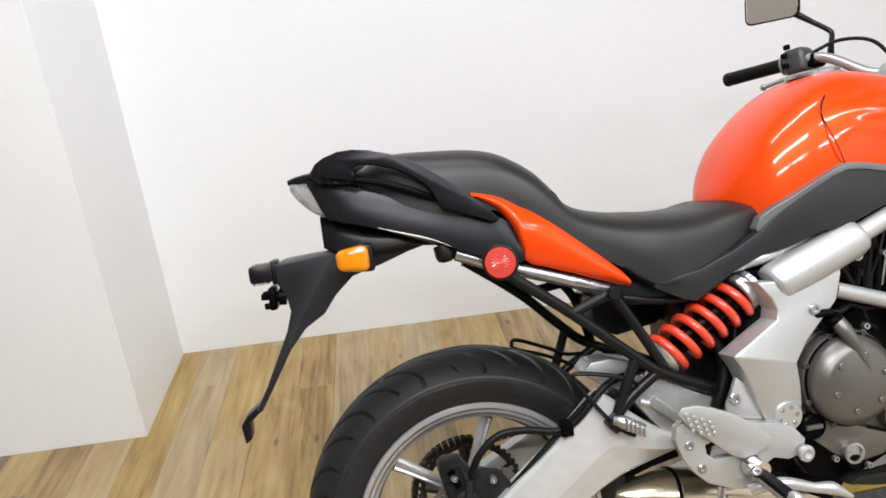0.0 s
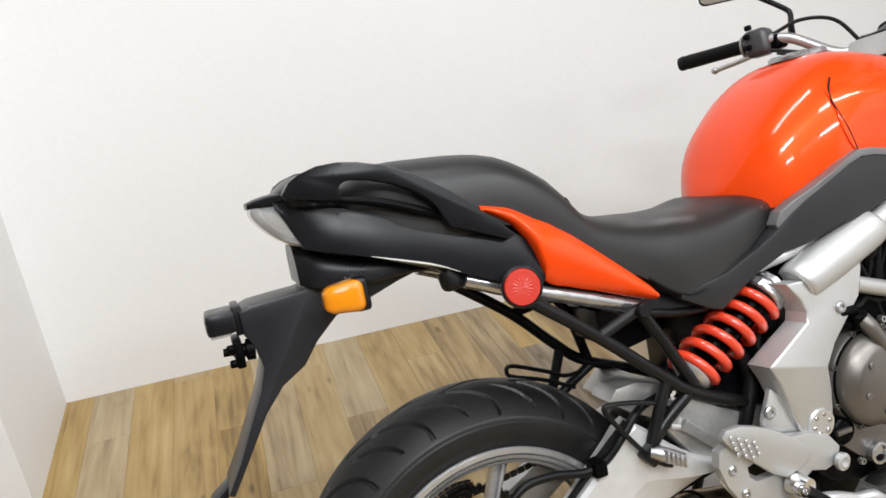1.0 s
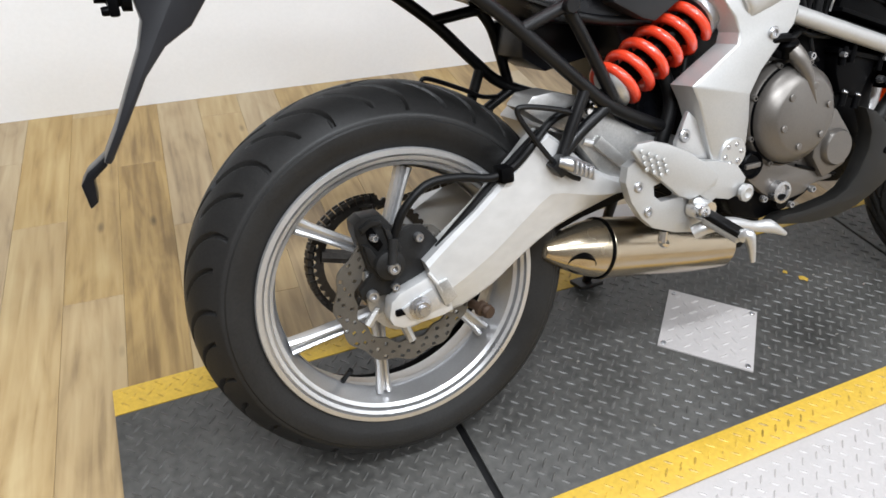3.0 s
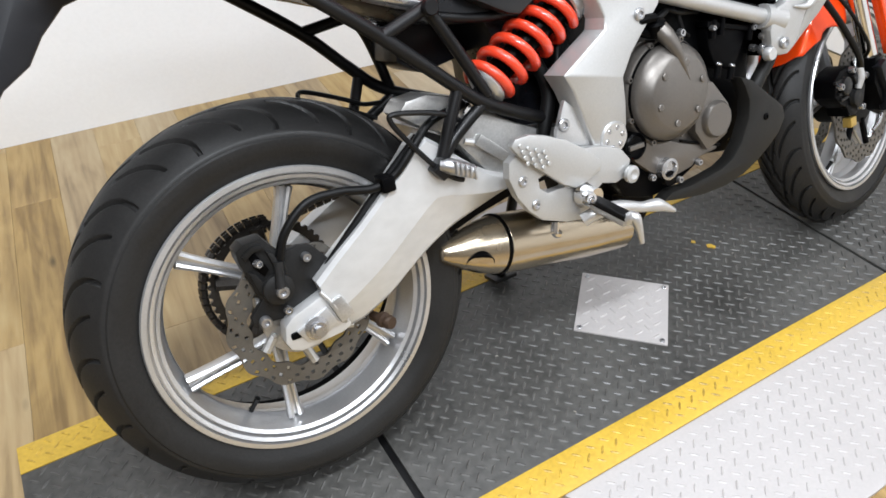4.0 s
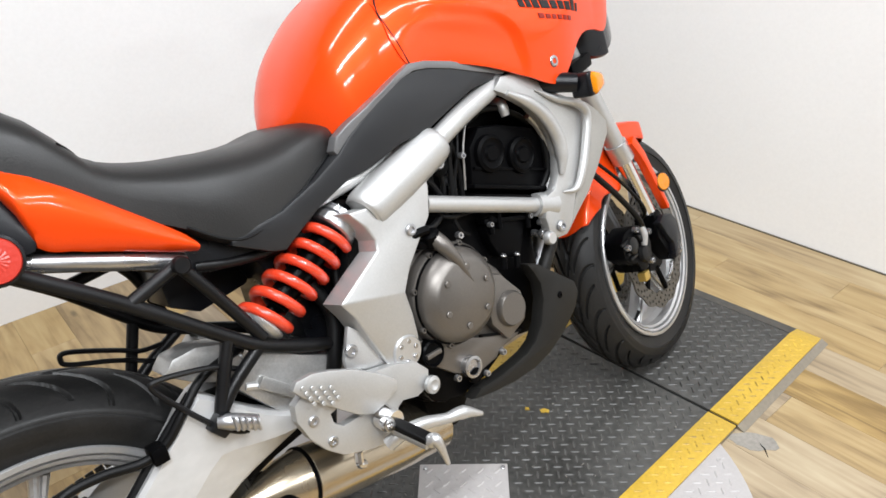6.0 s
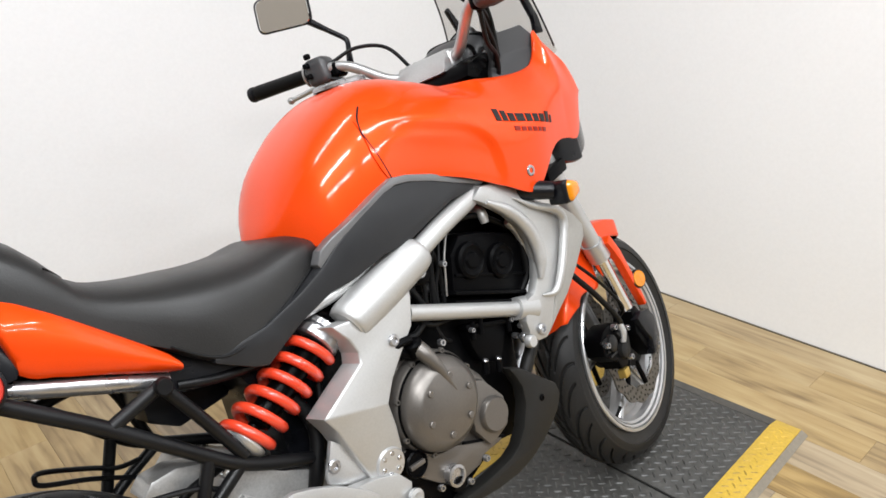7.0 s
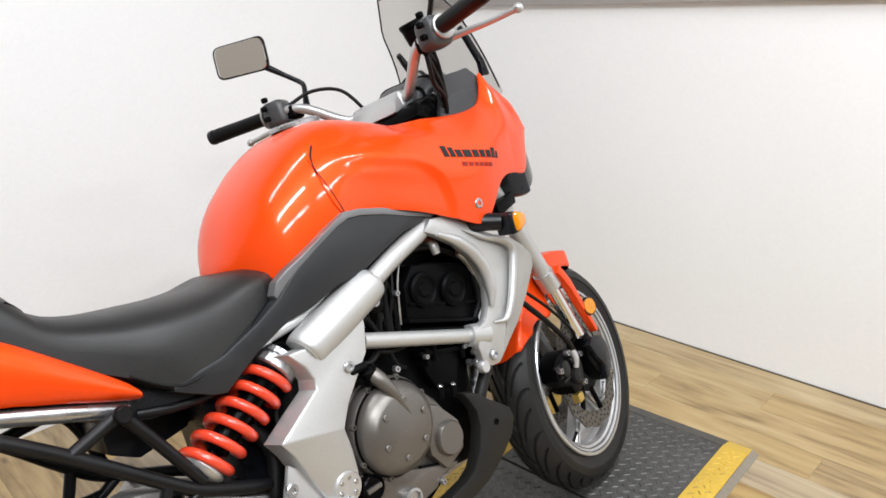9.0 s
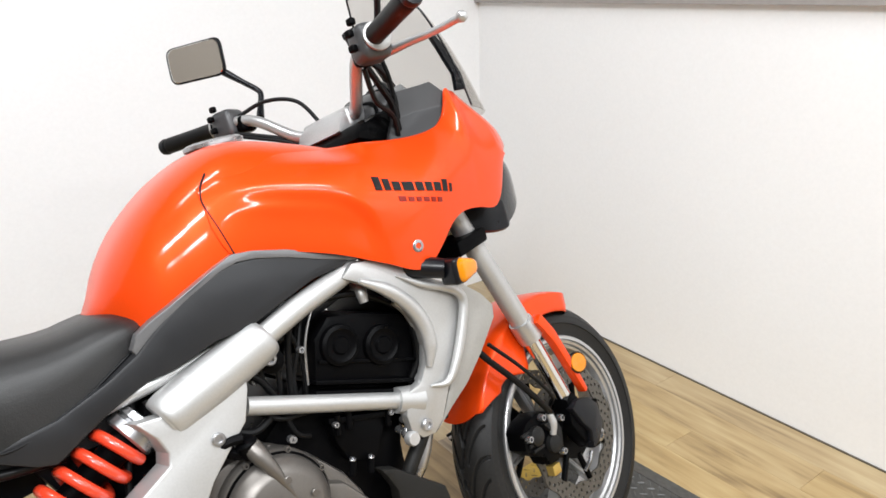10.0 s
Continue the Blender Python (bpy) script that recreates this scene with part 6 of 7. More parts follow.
# ---- front fork, mudguard and brakes ----
for s in (-1, 1):
    leg = sp("fork_leg", tube([(1.100, s * 0.105, 1.045), (1.148, s * 0.105, 0.938), (1.237, s * 0.105, 0.738), (1.304, s * 0.105, 0.576)], 0.0220, 20), FRAME, "satin silver upside-down fork leg")
    sp("fork_collar", tube([(1.294, s * 0.105, 0.600), (1.300, s * 0.105, 0.586), (1.313, s * 0.105, 0.556)], [0.026, 0.0275, 0.027], 20), ALLOY, parent=leg)
    sp("fork_slider", tube([(1.307, s * 0.105, 0.566), (1.360, s * 0.105, 0.420), (1.384, s * 0.105, 0.355)], 0.0185, 18), CHROME, "bright fork slider", parent=leg)
    sp("axle_lug", slab([(1.345, 0.405), (1.375, 0.412), (1.425, 0.335), (1.440, 0.298), (1.425, 0.270), (1.395, 0.272), (1.37, 0.30), (1.34, 0.35)], s * 0.128, s * 0.085, 0.007), BLACKENGINE, parent=leg)
    sp("fork_guard", slab([(1.340, 0.386), (1.362, 0.398), (1.405, 0.388), (1.430, 0.364), (1.430, 0.315), (1.400, 0.285), (1.375, 0.280), (1.384, 0.318), (1.362, 0.345)], s * 0.142, s * 0.118, 0.006), PLASTIC, "black plastic fork guard", parent=leg)
    sp("axle_end", lathe([(0, 0.016), (0.010, 0.016), (0.012, 0.010), (0.006, 0.008)], (1.414, s * 0.127, 0.298), (0, s, 0), 18), STEEL, parent=leg)
    cal = sp("front_caliper", slab([(1.205, 0.388), (1.226, 0.402), (1.262, 0.408), (1.300, 0.398), (1.334, 0.384), (1.342, 0.354), (1.326, 0.335), (1.320, 0.308), (1.292, 0.290), (1.262, 0.294), (1.254, 0.316), (1.226, 0.330), (1.202, 0.350)], s * 0.106, s * 0.058, 0.004), BLACKENGINE, "black front brake caliper")
    for at in ((1.238, 0.368), (1.286, 0.332)):
        sp("caliper_boss", lathe([(0, 0.021), (0.010, 0.020), (0.013, 0.015), (0.013, 0.001)], (at[0], s * 0.106, at[1]), (0, s, 0), 18), CALIPER, parent=cal)
    for at in ((1.326, 0.372), (1.306, 0.306), (1.212, 0.372), (1.268, 0.396)):
        sp("caliper_bolt", bolt((at[0], s * 0.107, at[1]), (0, s, 0), 0.008, 0.012), STEEL, parent=cal)
    for k in range(4):
        sp("caliper_fin", box(1.196 + 0.008 * k, 1.232 + 0.008 * k, s * 0.108 - 0.003, s * 0.108 + 0.003, 0.380 - 0.014 * k, 0.386 - 0.014 * k, 0.001), CALIPER, parent=cal)
    sp("pad_pin", box(1.262, 1.288, s * 0.100 - 0.01, s * 0.100 + 0.01, 0.268, 0.290, 0.003), GOLD, parent=cal)
    sp("hose_union", tube([(1.287, s * 0.118, 0.398), (1.290, s * 0.119, 0.376), (1.284, s * 0.116, 0.352)], [0.008, 0.0095, 0.007], 10), ALLOY, parent=cal)
    sp("wheel_sensor", tube([(1.392, s * 0.118, 0.268), (1.376, s * 0.118, 0.250), (1.360, s * 0.112, 0.236)], 0.0042, 8), STEEL, parent=leg)
    sp("caliper_bridge", slab([(1.262, 0.384), (1.306, 0.378), (1.316, 0.352), (1.306, 0.318), (1.288, 0.312), (1.294, 0.344)], s * 0.118, s * 0.104, 0.003), CALIPER, parent=cal)
    sp("brake_hose", tube([(1.295, s * 0.118, 0.392), (1.262, s * 0.128, 0.430), (1.205, s * 0.122, 0.505), (1.150, s * 0.110, 0.575), (1.10, s * 0.08, 0.68), (1.06, s * 0.06, 0.85)], 0.0068, 10), HOSE, "black front brake hose", parent=cal)
    sp("sensor_lead", tube([(1.305, s * 0.110, 0.405), (1.285, s * 0.140, 0.440), (1.225, s * 0.135, 0.520), (1.17, s * 0.115, 0.59)], 0.004, 8), HOSE, parent=cal)
for z, x, name in ((0.965, 1.107, "upper_yoke"), (0.785, 1.185, "lower_yoke")):
    bm = slab([(x - 0.045, z + 0.018), (x + 0.045, z + 0.032), (x + 0.045, z + 0.002), (x - 0.045, z - 0.014)], -0.140, 0.140, 0.008)
    sp(name, bm, BLACKENGINE, "cast fork yoke")
sp("steering_head", tube([(1.145, 0, 0.75), (1.04, 0, 0.985)], 0.034, 20), BLACKENGINE)
top = sp("top_clamp", slab([(0.985, 1.030), (1.00, 1.058), (1.05, 1.072), (1.10, 1.080), (1.135, 1.070), (1.13, 1.040), (1.05, 1.015)], -0.125, 0.125, 0.014), BLACKENGINE, "black fork top yoke with silver bar clamp")
sp("bar_clamp", slab([(0.990, 1.055), (1.005, 1.085), (1.035, 1.106), (1.062, 1.100), (1.082, 1.070), (1.060, 1.050)], -0.070, 0.070, 0.014), ALLOY, "cast silver bar clamp", parent=top)
for s in (-1, 1):
    sp("riser", hull_at((1.045, s * 0.055, 1.082), (0.048, 0.038, 0.042)), ALLOY, parent=top)
    sp("fork_cap", lathe([(0, 0.024), (0.014, 0.024), (0.018, 0.018), (0.018, 0.001)], (1.092, s * 0.105, 1.062), (-0.42, 0, 0.906), 20), STEEL, parent=top)

# mudguard: a curved shell over the front tyre, its skirts and the strips before the fork
rings = []
for k in range(61):
    deg = 56 + 93 * k / 60
    lobe = math.exp(-((deg - 122) / 8.5) ** 2)
    r = 0.320 + 0.012 * math.sin(math.pi * k / 60)
    sec = []
    for j in range(41):
        u = j / 20 - 1
        a = radians(deg - 10 * u * u * ease((deg - 134) / 18) + 6 * (1 - u * u) * ease((deg - 140) / 12))
        y = 0.078 * math.sin(u * math.pi / 2)
        out = max(0, abs(u) - 0.5) / 0.5
        drop = 0.026 * abs(u) ** 3 + (0.020 + 0.056 * lobe) * out
        if out > 0:
            y = math.copysign(0.0715 + (0.008 + 0.010 * lobe) * out, u)
        y *= 0.12 + 0.88 * ease((deg - 54) / 22)
        sec.append(V(1.415 + (r - drop) * math.cos(a), y, 0.300 + (r - drop) * math.sin(a)))
    rings.append(sec)
guard = loft(rings, loop=False)
ext = bmesh.ops.extrude_face_region(guard, geom=guard.faces[:])
bmesh.ops.scale(guard, verts=[g for g in ext["geom"] if isinstance(g, bmesh.types.BMVert)], vec=(0.985, 0.95, 0.985), space=Matrix.Translation((-1.415, 0, -0.300)))
fender = sp("front_mudguard", guard, ORANGE, "glossy orange-red front mudguard", sharp=75)
for s in (-1, 1):
    sp("mudguard_stay", slab([(1.302, 0.590), (1.322, 0.606), (1.354, 0.560), (1.390, 0.470), (1.412, 0.404), (1.400, 0.400), (1.374, 0.460), (1.342, 0.533), (1.318, 0.570)], s * 0.142, s * 0.120, 0.005), ORANGE, "orange-red strip along the fork leg", parent=fender)
    reflector("fork_reflector", (1.397, s * 0.140, 0.470), 0.022, (-0.25, s, 0.08), AMBER, "round amber fork reflector", True)
    signal("front_turn_signal", (1.078, s * 0.248, 0.781), (0.052, 0.046, 0.043), (1.01, s * 0.165, 0.795), facing=-1, taper=0.55)
    bp("signal_mount", tube([(0.985, s * 0.16, 0.803), (1.02, s * 0.195, 0.800), (1.055, s * 0.232, 0.788)], [0.018, 0.02, 0.018], 12), PLASTIC)

# ---- handlebar with grips, levers, switches and mirrors ----
bar = sp("handlebar", tube([(0.952, -0.265, 1.166), (0.967, -0.22, 1.162), (0.990, -0.168, 1.148), (1.025, -0.098, 1.092), (1.045, -0.055, 1.086), (1.047, 0, 1.086), (1.045, 0.055, 1.086), (1.025, 0.098, 1.092), (0.990, 0.168, 1.148), (0.967, 0.22, 1.162), (0.952, 0.265, 1.166)], 0.0115, 16), ALLOY, "satin silver tubular handlebar")
for s in (-1, 1):
    g0, g1 = V(0.956, s * 0.262, 1.163), V(0.911, s * 0.400, 1.169)
    grip = sp("grip", tube([g0, g0.lerp(g1, 0.05), g0.lerp(g1, 0.5), g0.lerp(g1, 0.93), g1], [0.019, 0.0165, 0.0165, 0.0172, 0.0155], 16, 3), HOSE, "black rubber grip", parent=bar)
    sp("grip_end", lathe([(0, 0.017), (0.006, 0.018), (0.014, 0.016), (0.016, 0.001)], g1, g1 - g0, 16), PLASTIC, parent=bar)
    box1 = hull_at((0, 0, 0), (0.058, 0.058, 0.062))
    box1.transform(Matrix.Translation((0.970, s * 0.236, 1.161)) @ Matrix.Rotation(s * radians(18), 4, "Z"))
    sp("switch_pod", box1, SWITCH, "grey switch housing", parent=bar)
    sp("pod_ring", lathe([(-0.002, 0.021), (0.0, 0.0245), (0.004, 0.0245), (0.006, 0.021)], (0.9605, s * 0.266, 1.1625), g1 - g0, 24), CASTGREY, parent=bar)
    for dx, dz in ((-0.031, 0.014), (-0.031, -0.010), (-0.020, 0.034)):
        sp("switch_button", hull_at((0.962 + dx, s * 0.236, 1.163 + dz), (0.012, 0.014, 0.012)), BLACKENGINE, parent=bar)
    perch = sp("lever_perch", hull_at((0.985, s * 0.205, 1.152), (0.040, 0.040, 0.034)), BLACKENGINE, parent=bar)
    sp("lever", tube([(0.995, s * 0.195, 1.150), (1.015, s * 0.225, 1.150), (1.020, s * 0.27, 1.148), (1.018, s * 0.33, 1.143), (1.010, s * 0.395, 1.140)], [0.010, 0.009, 0.007, 0.006, 0.006], 10), ALLOY, "alloy lever", parent=bar)
    sp("lever_ball", lathe([(-0.009, 0.003), (-0.006, 0.0075), (0, 0.0095), (0.006, 0.0075), (0.009, 0.003)], (1.009, s * 0.402, 1.140), (0, 1, 0), 14), ALLOY, parent=bar)
    inv = STEER.inverted()
    corner = [inv @ V(0.870, 0.328, 1.332), inv @ V(0.968, 0.250, 1.334), inv @ V(0.962, 0.252, 1.254), inv @ V(0.877, 0.345, 1.258)]
    corner = [V(c.x, s * c.y, c.z) for c in corner]
    mid = sum(corner, V(0, 0, 0)) / 4
    flat = (corner[2] - corner[0]).cross(corner[3] - corner[1]).normalized()
    corner = [c - flat * (c - mid).dot(flat) for c in corner]
    ring = []
    for i in range(4):
        p, a, b = corner[i], corner[i - 1], corner[(i + 1) % 4]
        for k in range(6):
            t = k / 5
            e0, e1 = p.lerp(a, 0.15 if i % 2 else 0.26), p.lerp(b, 0.26 if i % 2 else 0.15)
            ring.append((1 - t) ** 2 * e0 + 2 * t * (1 - t) * p + t * t * e1)
    n = (corner[1] - corner[0]).cross(corner[3] - corner[0]).normalized()
    if n.x > 0:
        n = -n
    shell = loft([[mid + (p - mid) * f - n * d for p in ring] for f, d in ((0.97, -0.001), (1.0, 0.001), (1.01, 0.004), (0.95, 0.012), (0.75, 0.024), (0.3, 0.032))])
    mirror = sp("mirror", shell, PLASTIC, "rectangular black rear-view mirror")
    sp("mirror_glass", loft([[mid + (p - mid) * f + n * d for p in ring] for f, d in ((0.93, 0.0), (0.93, 0.0022), (0.91, 0.003))]), MIRROR, "reflecting mirror glass", parent=mirror, smooth=False)
    root = V(1.014, s * 0.184, 1.160)
    elbow = inv @ V(1.008, 0.207, 1.200)
    elbow.y *= s
    far = corner[2].lerp(corner[0], 0.10) - n * 0.012
    sp("mirror_stem", tube([root, root.lerp(elbow, 0.45), root.lerp(elbow, 0.88), elbow.lerp(far, 0.10), elbow.lerp(far, 0.5), far], [0.0085, 0.0065, 0.006, 0.006, 0.006, 0.0085], 10), PLASTIC, parent=mirror)
reservoir = sp("brake_reservoir", lathe([(0, 0.020), (0.004, 0.023), (0.034, 0.025), (0.036, 0.027), (0.044, 0.027), (0.046, 0.024), (0.046, 0.001)], (1.032, -0.158, 1.172), (-0.25, 0, 1), 24), BLACKENGINE, "black brake fluid reservoir")
sp("reservoir_bracket", slab([(1.000, 1.150), (1.040, 1.165), (1.045, 1.178), (1.000, 1.164)], -0.172, -0.160, 0.002), BLACKENGINE, parent=reservoir)
# cables about the bars
for line, r in (([(0.975, 0.20, 1.17), (1.02, 0.16, 1.185), (1.06, 0.11, 1.165), (1.075, 0.07, 1.10)], 0.0042), ([(0.955, 0.20, 1.135), (1.0, 0.14, 1.105), (1.04, 0.09, 1.075)], 0.0045), ([(0.96, 0.19, 1.125), (1.01, 0.12, 1.09), (1.05, 0.08, 1.06)], 0.004),
                ([(0.99, -0.19, 1.14), (1.03, -0.17, 1.105), (1.06, -0.155, 1.07), (1.08, -0.13, 1.00)], 0.0062), ([(0.975, -0.20, 1.13), (1.0, -0.18, 1.08), (1.05, -0.16, 1.05), (1.07, -0.13, 0.99)], 0.0048),
                ([(1.0, -0.185, 1.15), (1.05, -0.165, 1.13), (1.075, -0.15, 1.08), (1.08, -0.12, 1.02)], 0.0045), ([(1.02, -0.19, 1.15), (1.04, -0.175, 1.165), (1.06, -0.165, 1.12), (1.07, -0.15, 1.05)], 0.0048)):
    sp("control_cable", tube(line, r, 8), HOSE, "black control cable")

# ---- lettering on the fairing: a maker's mark as bars, the model name in slim letters ----
def decal_bars(rows, mat, name):
    """Slim raised strips that follow the curve of the fairing."""
    bm = bmesh.new()
    for x0, z0, x1, z1, h in rows:
        steps = max(2, int(abs(x1 - x0) / 0.004) + 2)
        up, low = [], []
        for k in range(steps):
            t = k / (steps - 1)
            x, z = x0 + (x1 - x0) * t, z0 + (z1 - z0) * t
            low.append(bm.verts.new((x, -shroud_depth(x, z) - 0.0018, z)))
            up.append(bm.verts.new((x + h * 0.12, -shroud_depth(x + h * 0.12, z + h) - 0.0018, z + h)))
        for k in range(steps - 1):
            bm.faces.new((low[k], low[k + 1], up[k + 1], up[k]))
    ext = bmesh.ops.extrude_face_region(bm, geom=bm.faces[:])
    bmesh.ops.translate(bm, verts=[g for g in ext["geom"] if isinstance(g, bmesh.types.BMVert)], vec=(0, 0.0035, 0))
    return bp(name, bm, mat, parent=lettered, smooth=False)


def stretch(rows, x0, k, z0, slope):
    """Lays a row of bars along a sloping base line."""
    a = rows[0][0]
    return [(x0 + (p - a) * k, z0 + (p - a) * k * slope, x0 + (q - a) * k, z0 + (q - a) * k * slope, h * 0.78) for p, _, q, _, h in rows]


decal_bars(stretch([(0.957, 0.949, 0.968, 0.946, 0.030), (0.972, 0.946, 0.982, 0.944, 0.026), (0.986, 0.943, 0.998, 0.941, 0.020), (1.002, 0.940, 1.019, 0.936, 0.020), (1.023, 0.936, 1.035, 0.933, 0.020), (1.039, 0.932, 1.050, 0.930, 0.020),
            (1.054, 0.929, 1.066, 0.926, 0.020), (1.070, 0.925, 1.080, 0.923, 0.027), (1.085, 0.922, 1.090, 0.921, 0.019)], 0.966, 1.17, 0.946, -0.215), DECAL, "maker_mark")
decal_bars(stretch([(0.990, 0.922, 1.000, 0.920, 0.011), (1.004, 0.919, 1.012, 0.917, 0.010), (1.016, 0.916, 1.023, 0.914, 0.010), (1.027, 0.913, 1.035, 0.911, 0.010), (1.039, 0.910, 1.046, 0.908, 0.010), (1.050, 0.908, 1.058, 0.906, 0.010)], 1.002, 1.30, 0.919, -0.215), DECALDARK, "model_mark")


# ---- the lift platform: tread plates with yellow borders ----
def lozenges(x0, x1, y0, y1, pitch, z, long, wide, high, keep=lambda x, y: True):
    """Raised lens-shaped treads in a diagonal lattice, turned to and fro, joined into one mesh."""
    verts, faces = [], []
    n = int((x1 - x0 + y1 - y0) / pitch) + 2
    for i in range(-n, n):
        for j in range(-n, n):
            x, y = x0 + (i - j) * pitch * 0.7071, y0 + (i + j) * pitch * 0.7071
            if not (x0 + long * 0.6 < x < x1 - long * 0.6 and y0 + long * 0.6 < y < y1 - long * 0.6 and keep(x, y)):
                continue
            a = radians(-45 if (i + j) % 2 else 45)
            c, s = math.cos(a), math.sin(a)
            base = len(verts)
            for u, v, h in ((-long, 0, 0), (-long * 0.45, -wide, 0), (long * 0.45, -wide, 0), (long, 0, 0), (long * 0.45, wide, 0), (-long * 0.45, wide, 0), (-long * 0.6, 0, high), (long * 0.6, 0, high)):
                verts.append((x + u * c - v * s, y + u * s + v * c, z + h))
            faces += [[base + k for k in f] for f in ((0, 1, 6), (1, 2, 7, 6), (2, 3, 7), (3, 4, 7), (4, 5, 6, 7), (5, 0, 6))]
    mesh = bpy.data.meshes.new("tread")
    mesh.from_pydata(verts, [], faces)
    return mesh


platform = new("lift_platform")
tagged(platform, "low black tread-plate lift platform with worn yellow borders", "platform")
X0, X1, Y0, Y1 = -0.50, 1.812, -0.292, 0.312
for a, b in ((X0, 0.0825), (0.0965, 1.3155), (1.3245, X1 - 0.052)):
    deck = part("deck_plate", box(a, b, Y0 + 0.072, Y1 - 0.066, FLOOR, 0.0, 0.002), TREAD, platform, "worn black tread plate")
    tread = new("tread", lozenges(a + 0.004, b - 0.004, Y0 + 0.074, Y1 - 0.068, 0.0228, -0.0004, 0.0128, 0.0032, 0.0022, lambda x, y: abs(x - 0.711) + abs(y - 0.012) > 0.150))
    tread.data.materials.append(TREADTOP)
    tread.parent = platform
    tagged(tread, kind="stuff")
    for y0, y1 in ((Y0, Y0 + 0.0718), (Y1 - 0.0658, Y1)):
        part("border_strip", box(a, b, y0, y1, -0.004, 0.0012, 0.0015), YELLOW, platform, "worn yellow painted border")
        part("edge_bar", box(a, b, y0 + 0.001, y1 - 0.001, FLOOR, -0.0042, 0), EDGE, platform, "dull grey steel edge")
        tread = new("border_tread", lozenges(a + 0.004, b - 0.004, y0 + 0.004, y1 - 0.004, 0.0228, 0.0008, 0.0122, 0.0031, 0.0016))
        tread.data.materials.append(YELLOWTOP)
        tread.parent = platform
        tagged(tread, kind="stuff")
for y0, y1, mat, word in ((Y0, Y0 + 0.0718, YELLOW, "worn yellow end of the border"), (Y0 + 0.072, Y1 - 0.066, TREAD, "worn black sloped end plate"), (Y1 - 0.0658, Y1, YELLOW, "worn yellow end of the border")):
    bm = box(X1 - 0.0518, X1, y0, y1, FLOOR, 0.0004, 0)
    for v in bm.verts:
        if v.co.z > FLOOR + 0.004 and v.co.x > X1 - 0.02:
            v.co.z = FLOOR + 0.003
    part("end_slope", bm, mat, platform, word, smooth=False)
bm = bmesh.new()
ramp = [[bm.verts.new((x, y, z)) for y, z in ((Y0 + 0.0005, -0.0045), (Y0 - 0.019, FLOOR + 0.001), (Y0 + 0.0005, FLOOR + 0.001))] for x in (1.3235, X1 - 0.012)]
for i in range(3):
    bm.faces.new((ramp[0][i], ramp[0][(i + 1) % 3], ramp[1][(i + 1) % 3], ramp[1][i]))
for r in ramp:
    bm.faces.new(r)
part("edge_ramp", bm, EDGE, platform, "dull grey sloped steel edge", smooth=False)
for a, b in ((0.0815, 0.0975), (1.3145, 1.3255)):
    part("joint_strip", box(a, b, Y0 + 0.002, Y1 - 0.002, FLOOR, -0.0048, 0.001), HOSE, platform, "black rubber joint strip")
rng = random.Random(4)
for x, y, size in ((1.045, 0.065, 0.010), (1.02, 0.10, 0.006)):
    bm = bmesh.new()
    rim = [bm.verts.new((x + size * rng.uniform(0.5, 1.3) * math.cos(k * 0.7), y + size * rng.uniform(0.5, 1.3) * math.sin(k * 0.7), 0.0024)) for k in range(9)]
    bm.faces.new(rim)
    ext = bmesh.ops.extrude_face_region(bm, geom=bm.faces[:])
    bmesh.ops.translate(bm, verts=[g for g in ext["geom"] if isinstance(g, bmesh.types.BMVert)], vec=(0, 0, -0.002))
    part("paint_fleck", bm, YELLOW, platform, "fleck of yellow paint", smooth=False)
scuffs = bmesh.new()
for k in range(46):
    x, y, a, r = rng.uniform(0.35, 1.25), rng.uniform(-0.20, 0.14), rng.uniform(0, math.pi), rng.uniform(0.001, 0.004)
    if abs(x - 0.711) + abs(y - 0.012) < 0.16:
        continue
    u, v = V(math.cos(a), math.sin(a), 0) * r, V(-math.sin(a), math.cos(a), 0) * r * rng.uniform(0.15, 0.5)
    at = V(x, y, 0.0021)
    scuffs.faces.new([scuffs.verts.new(at + d) for d in (-u, -0.3 * u - v, u, 0.2 * u + v)])
ext = bmesh.ops.extrude_face_region(scuffs, geom=scuffs.faces[:])
bmesh.ops.translate(scuffs, verts=[g for g in ext["geom"] if isinstance(g, bmesh.types.BMVert)], vec=(0, 0, -0.002))
tagged(part("scuff_marks", scuffs, BARE, platform, "pale chips and scuffs on the plate", smooth=False), kind="stuff")
hatch = new("access_plate")
tagged(hatch, "square silver tread-plate cover set in the black platform", "cover plate")
hatch.matrix_world = pose(0.711, 0.012, 0.0, 0, 0, 45)
part("cover", box(-0.0985, 0.0985, -0.0985, 0.0985, -0.002, 0.0035, 0.0015), SILVERTREAD, hatch)
tread = new("tread", lozenges(-0.095, 0.095, -0.095, 0.095, 0.0270, 0.0033, 0.0125, 0.0034, 0.0024))
tread.data.materials.append(SILVERTOP)
tread.parent = hatch
tagged(tread, kind="stuff")
for sx in (-1, 1):
    for sy in (-1, 1):
        part("cover_screw", bolt((sx * 0.087, sy * 0.087, 0.003), (0, 0, 1), 0.006, 0.003), STEEL, hatch)

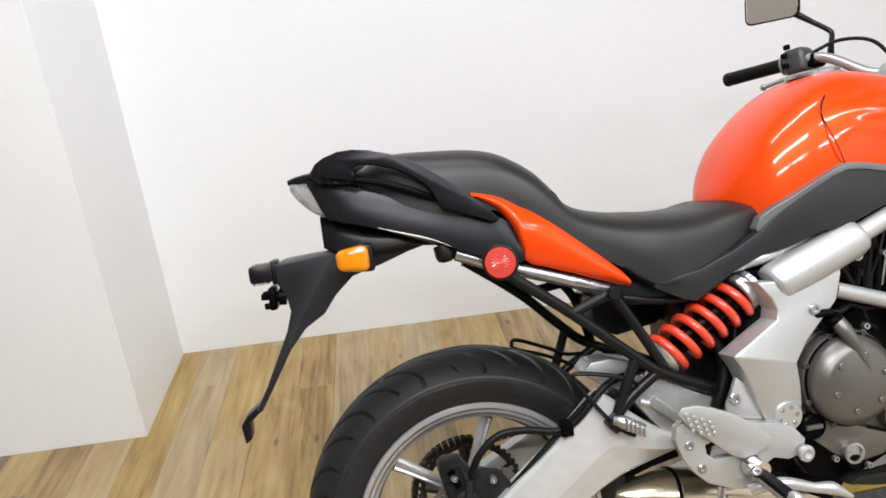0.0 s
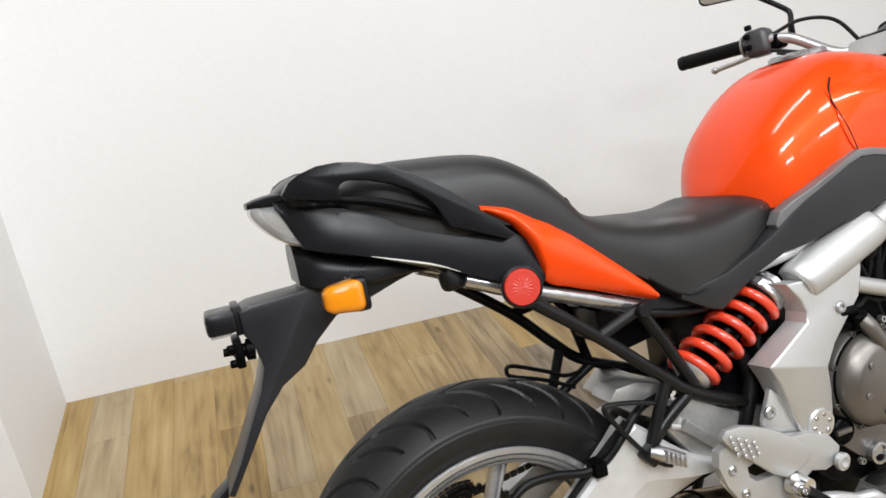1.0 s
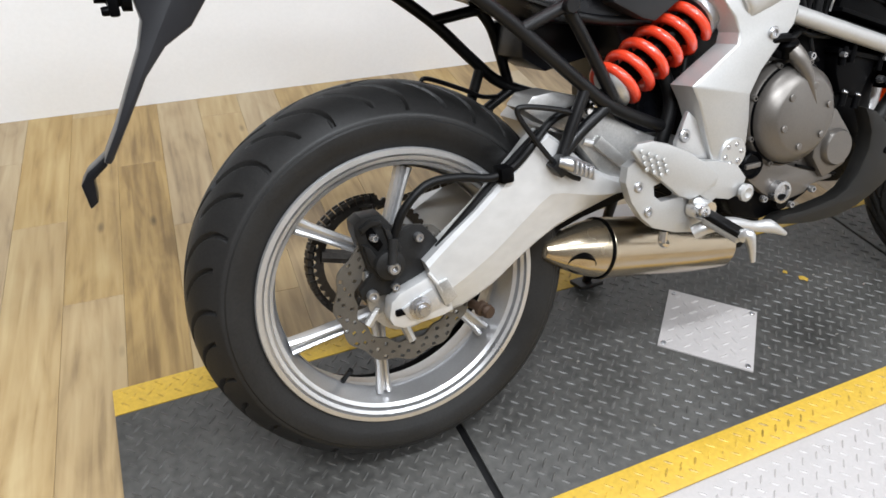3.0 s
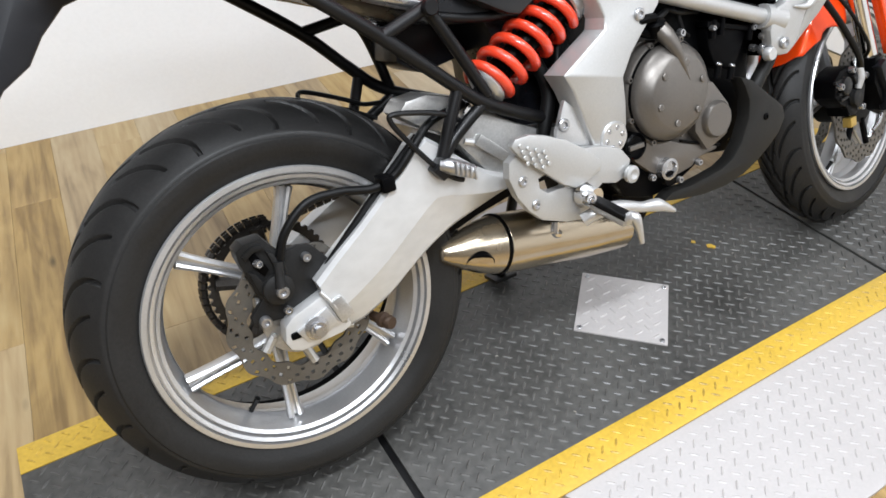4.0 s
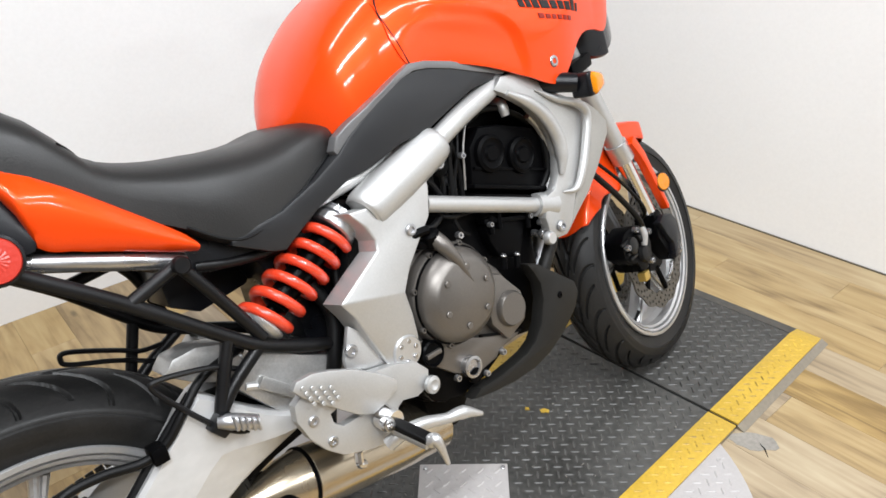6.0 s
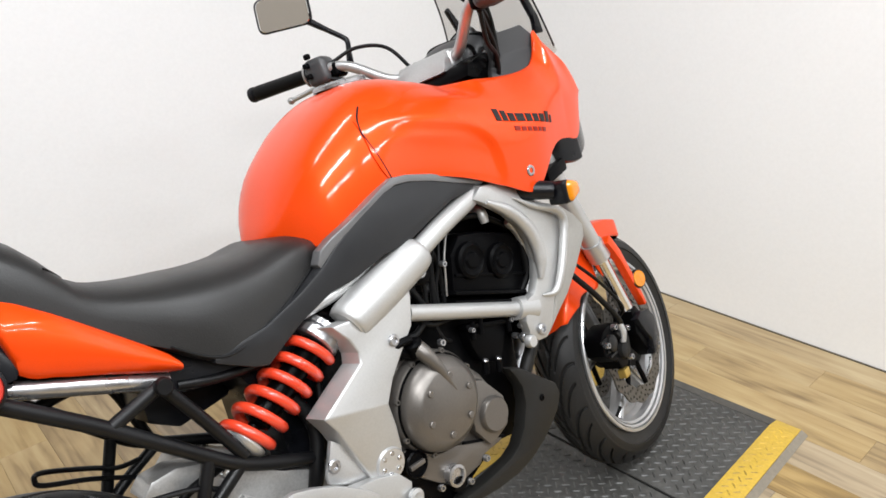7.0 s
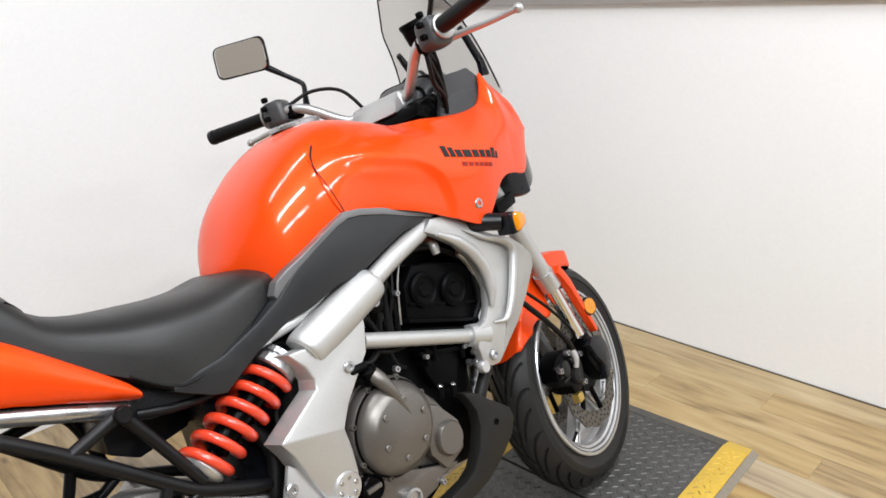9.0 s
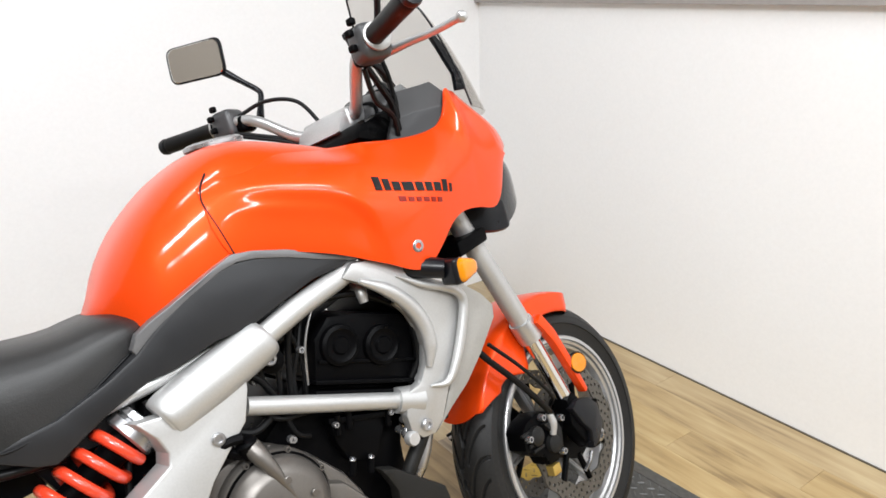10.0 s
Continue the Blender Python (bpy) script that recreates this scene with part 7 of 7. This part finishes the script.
# ---- the turntable disc let into the floor under the platform ----
table = new("turntable")
tagged(table, "large round silver tread-plate turntable let into the floor", "turntable")
TX, TY, TR = 0.777, -0.032, 0.534
part("disc", lathe([(FLOOR - 0.004, TR), (FLOOR + 0.0085, TR), (FLOOR + 0.0095, TR - 0.003), (FLOOR + 0.0095, 0.02)], (TX, TY, 0), (0, 0, 1), 128), SILVERTREAD, table, "silver tread-plate disc")
tread = new("tread", lozenges(TX - TR, TX + TR, TY - TR, Y0 - 0.004, 0.0238, FLOOR + 0.0093, 0.0118, 0.0028, 0.0018, lambda x, y: math.hypot(x - TX, y - TY) < TR - 0.018))
tread.data.materials.append(SILVERTOP)
tread.parent = table
tagged(tread, kind="stuff")
for x, y in ((0.953, -0.316), (1.195, -0.315), (0.947, -0.514), (0.710, -0.324), (0.640, -0.500), (0.400, -0.330)):
    part("disc_screw", bolt((x, y, FLOOR + 0.009), (0, 0, 1), 0.0065, 0.0015), SILVERTREAD, table)

# ---- wood-look planks, laid in staggered rows ----
PW, PL = 0.127, 0.914
shared = {}


def plank(x0, x1, y0, y1):
    key = (round(x1 - x0, 4), round(y1 - y0, 4))
    if key not in shared:
        bm = box(-key[0] / 2 + 0.0003, key[0] / 2 - 0.0003, -key[1] / 2 + 0.0003, key[1] / 2 - 0.0003, -0.005, 0.0, 0)
        bmesh.ops.bevel(bm, geom=[e for e in bm.edges if all(v.co.z > -0.001 for v in e.verts)], offset=0.0004, segments=1, affect="EDGES")
        mesh = bpy.data.meshes.new("plank")
        bm.to_mesh(mesh)
        bm.free()
        mesh.materials.append(WOOD)
        shared[key] = mesh
    ob = new("plank", shared[key])
    ob.location = ((x0 + x1) / 2, (y0 + y1) / 2, FLOOR)
    ob.parent = floor


WX0 = -1.80
cols = int(math.ceil((XE - WX0) / PW))
for i in range(cols):
    x0 = WX0 + i * PW
    x1 = min(x0 + PW, XE)
    far = 1.592 if x0 > -0.95 else 1.058
    y = -4.2 - ((i * 0.37) % 1.0) * PL
    while y < far:
        a, b = max(y, -4.2), min(y + PL, far)
        if b - a > 0.02:
            plank(x0, x1, a, b)
        y += PL

# ---- worn spots where the floor's surface has lifted, with dark torn edges ----
rng = random.Random(11)


def worn_patch(cx, cy, rx, ry, turn):
    bm = bmesh.new()
    rim = []
    for k in range(18):
        a, r = 2 * math.pi * k / 18, rng.uniform(0.85, 1.08)
        u, v = rx * r * math.cos(a), ry * r * math.sin(a)
        rim.append(bm.verts.new((cx + u * math.cos(turn) - v * math.sin(turn), cy + u * math.sin(turn) + v * math.cos(turn), 0)))
    bm.faces.new(rim)
    ext = bmesh.ops.extrude_face_region(bm, geom=bm.faces[:])
    bmesh.ops.translate(bm, verts=[g for g in ext["geom"] if isinstance(g, bmesh.types.BMVert)], vec=(0, 0, 0.0008))
    bm.transform(ROOM.inverted() @ Matrix.Translation((0, 0, FLOOR)))
    return part("worn_patch", bm, BARE, floor, "bare grey worn spot in the floor", smooth=False)


def torn_edge(pts):
    bm = tube([V(x, y, FLOOR + 0.001) for x, y in pts], [0.0005, 0.0014, 0.0018, 0.0006], 6, 5)
    bm.transform(ROOM.inverted())
    return part("torn_edge", bm, BLACKENGINE, floor, "dark torn edge of lifted flooring")


worn_patch(1.312, -0.338, 0.055, 0.030, -1.0)
worn_patch(1.046, -0.616, 0.040, 0.024, -0.9)
torn_edge([(1.316, -0.352), (1.310, -0.360), (1.306, -0.368), (1.287, -0.385)])
torn_edge([(1.063, -0.590), (1.066, -0.604), (1.079, -0.612), (1.054, -0.641)])
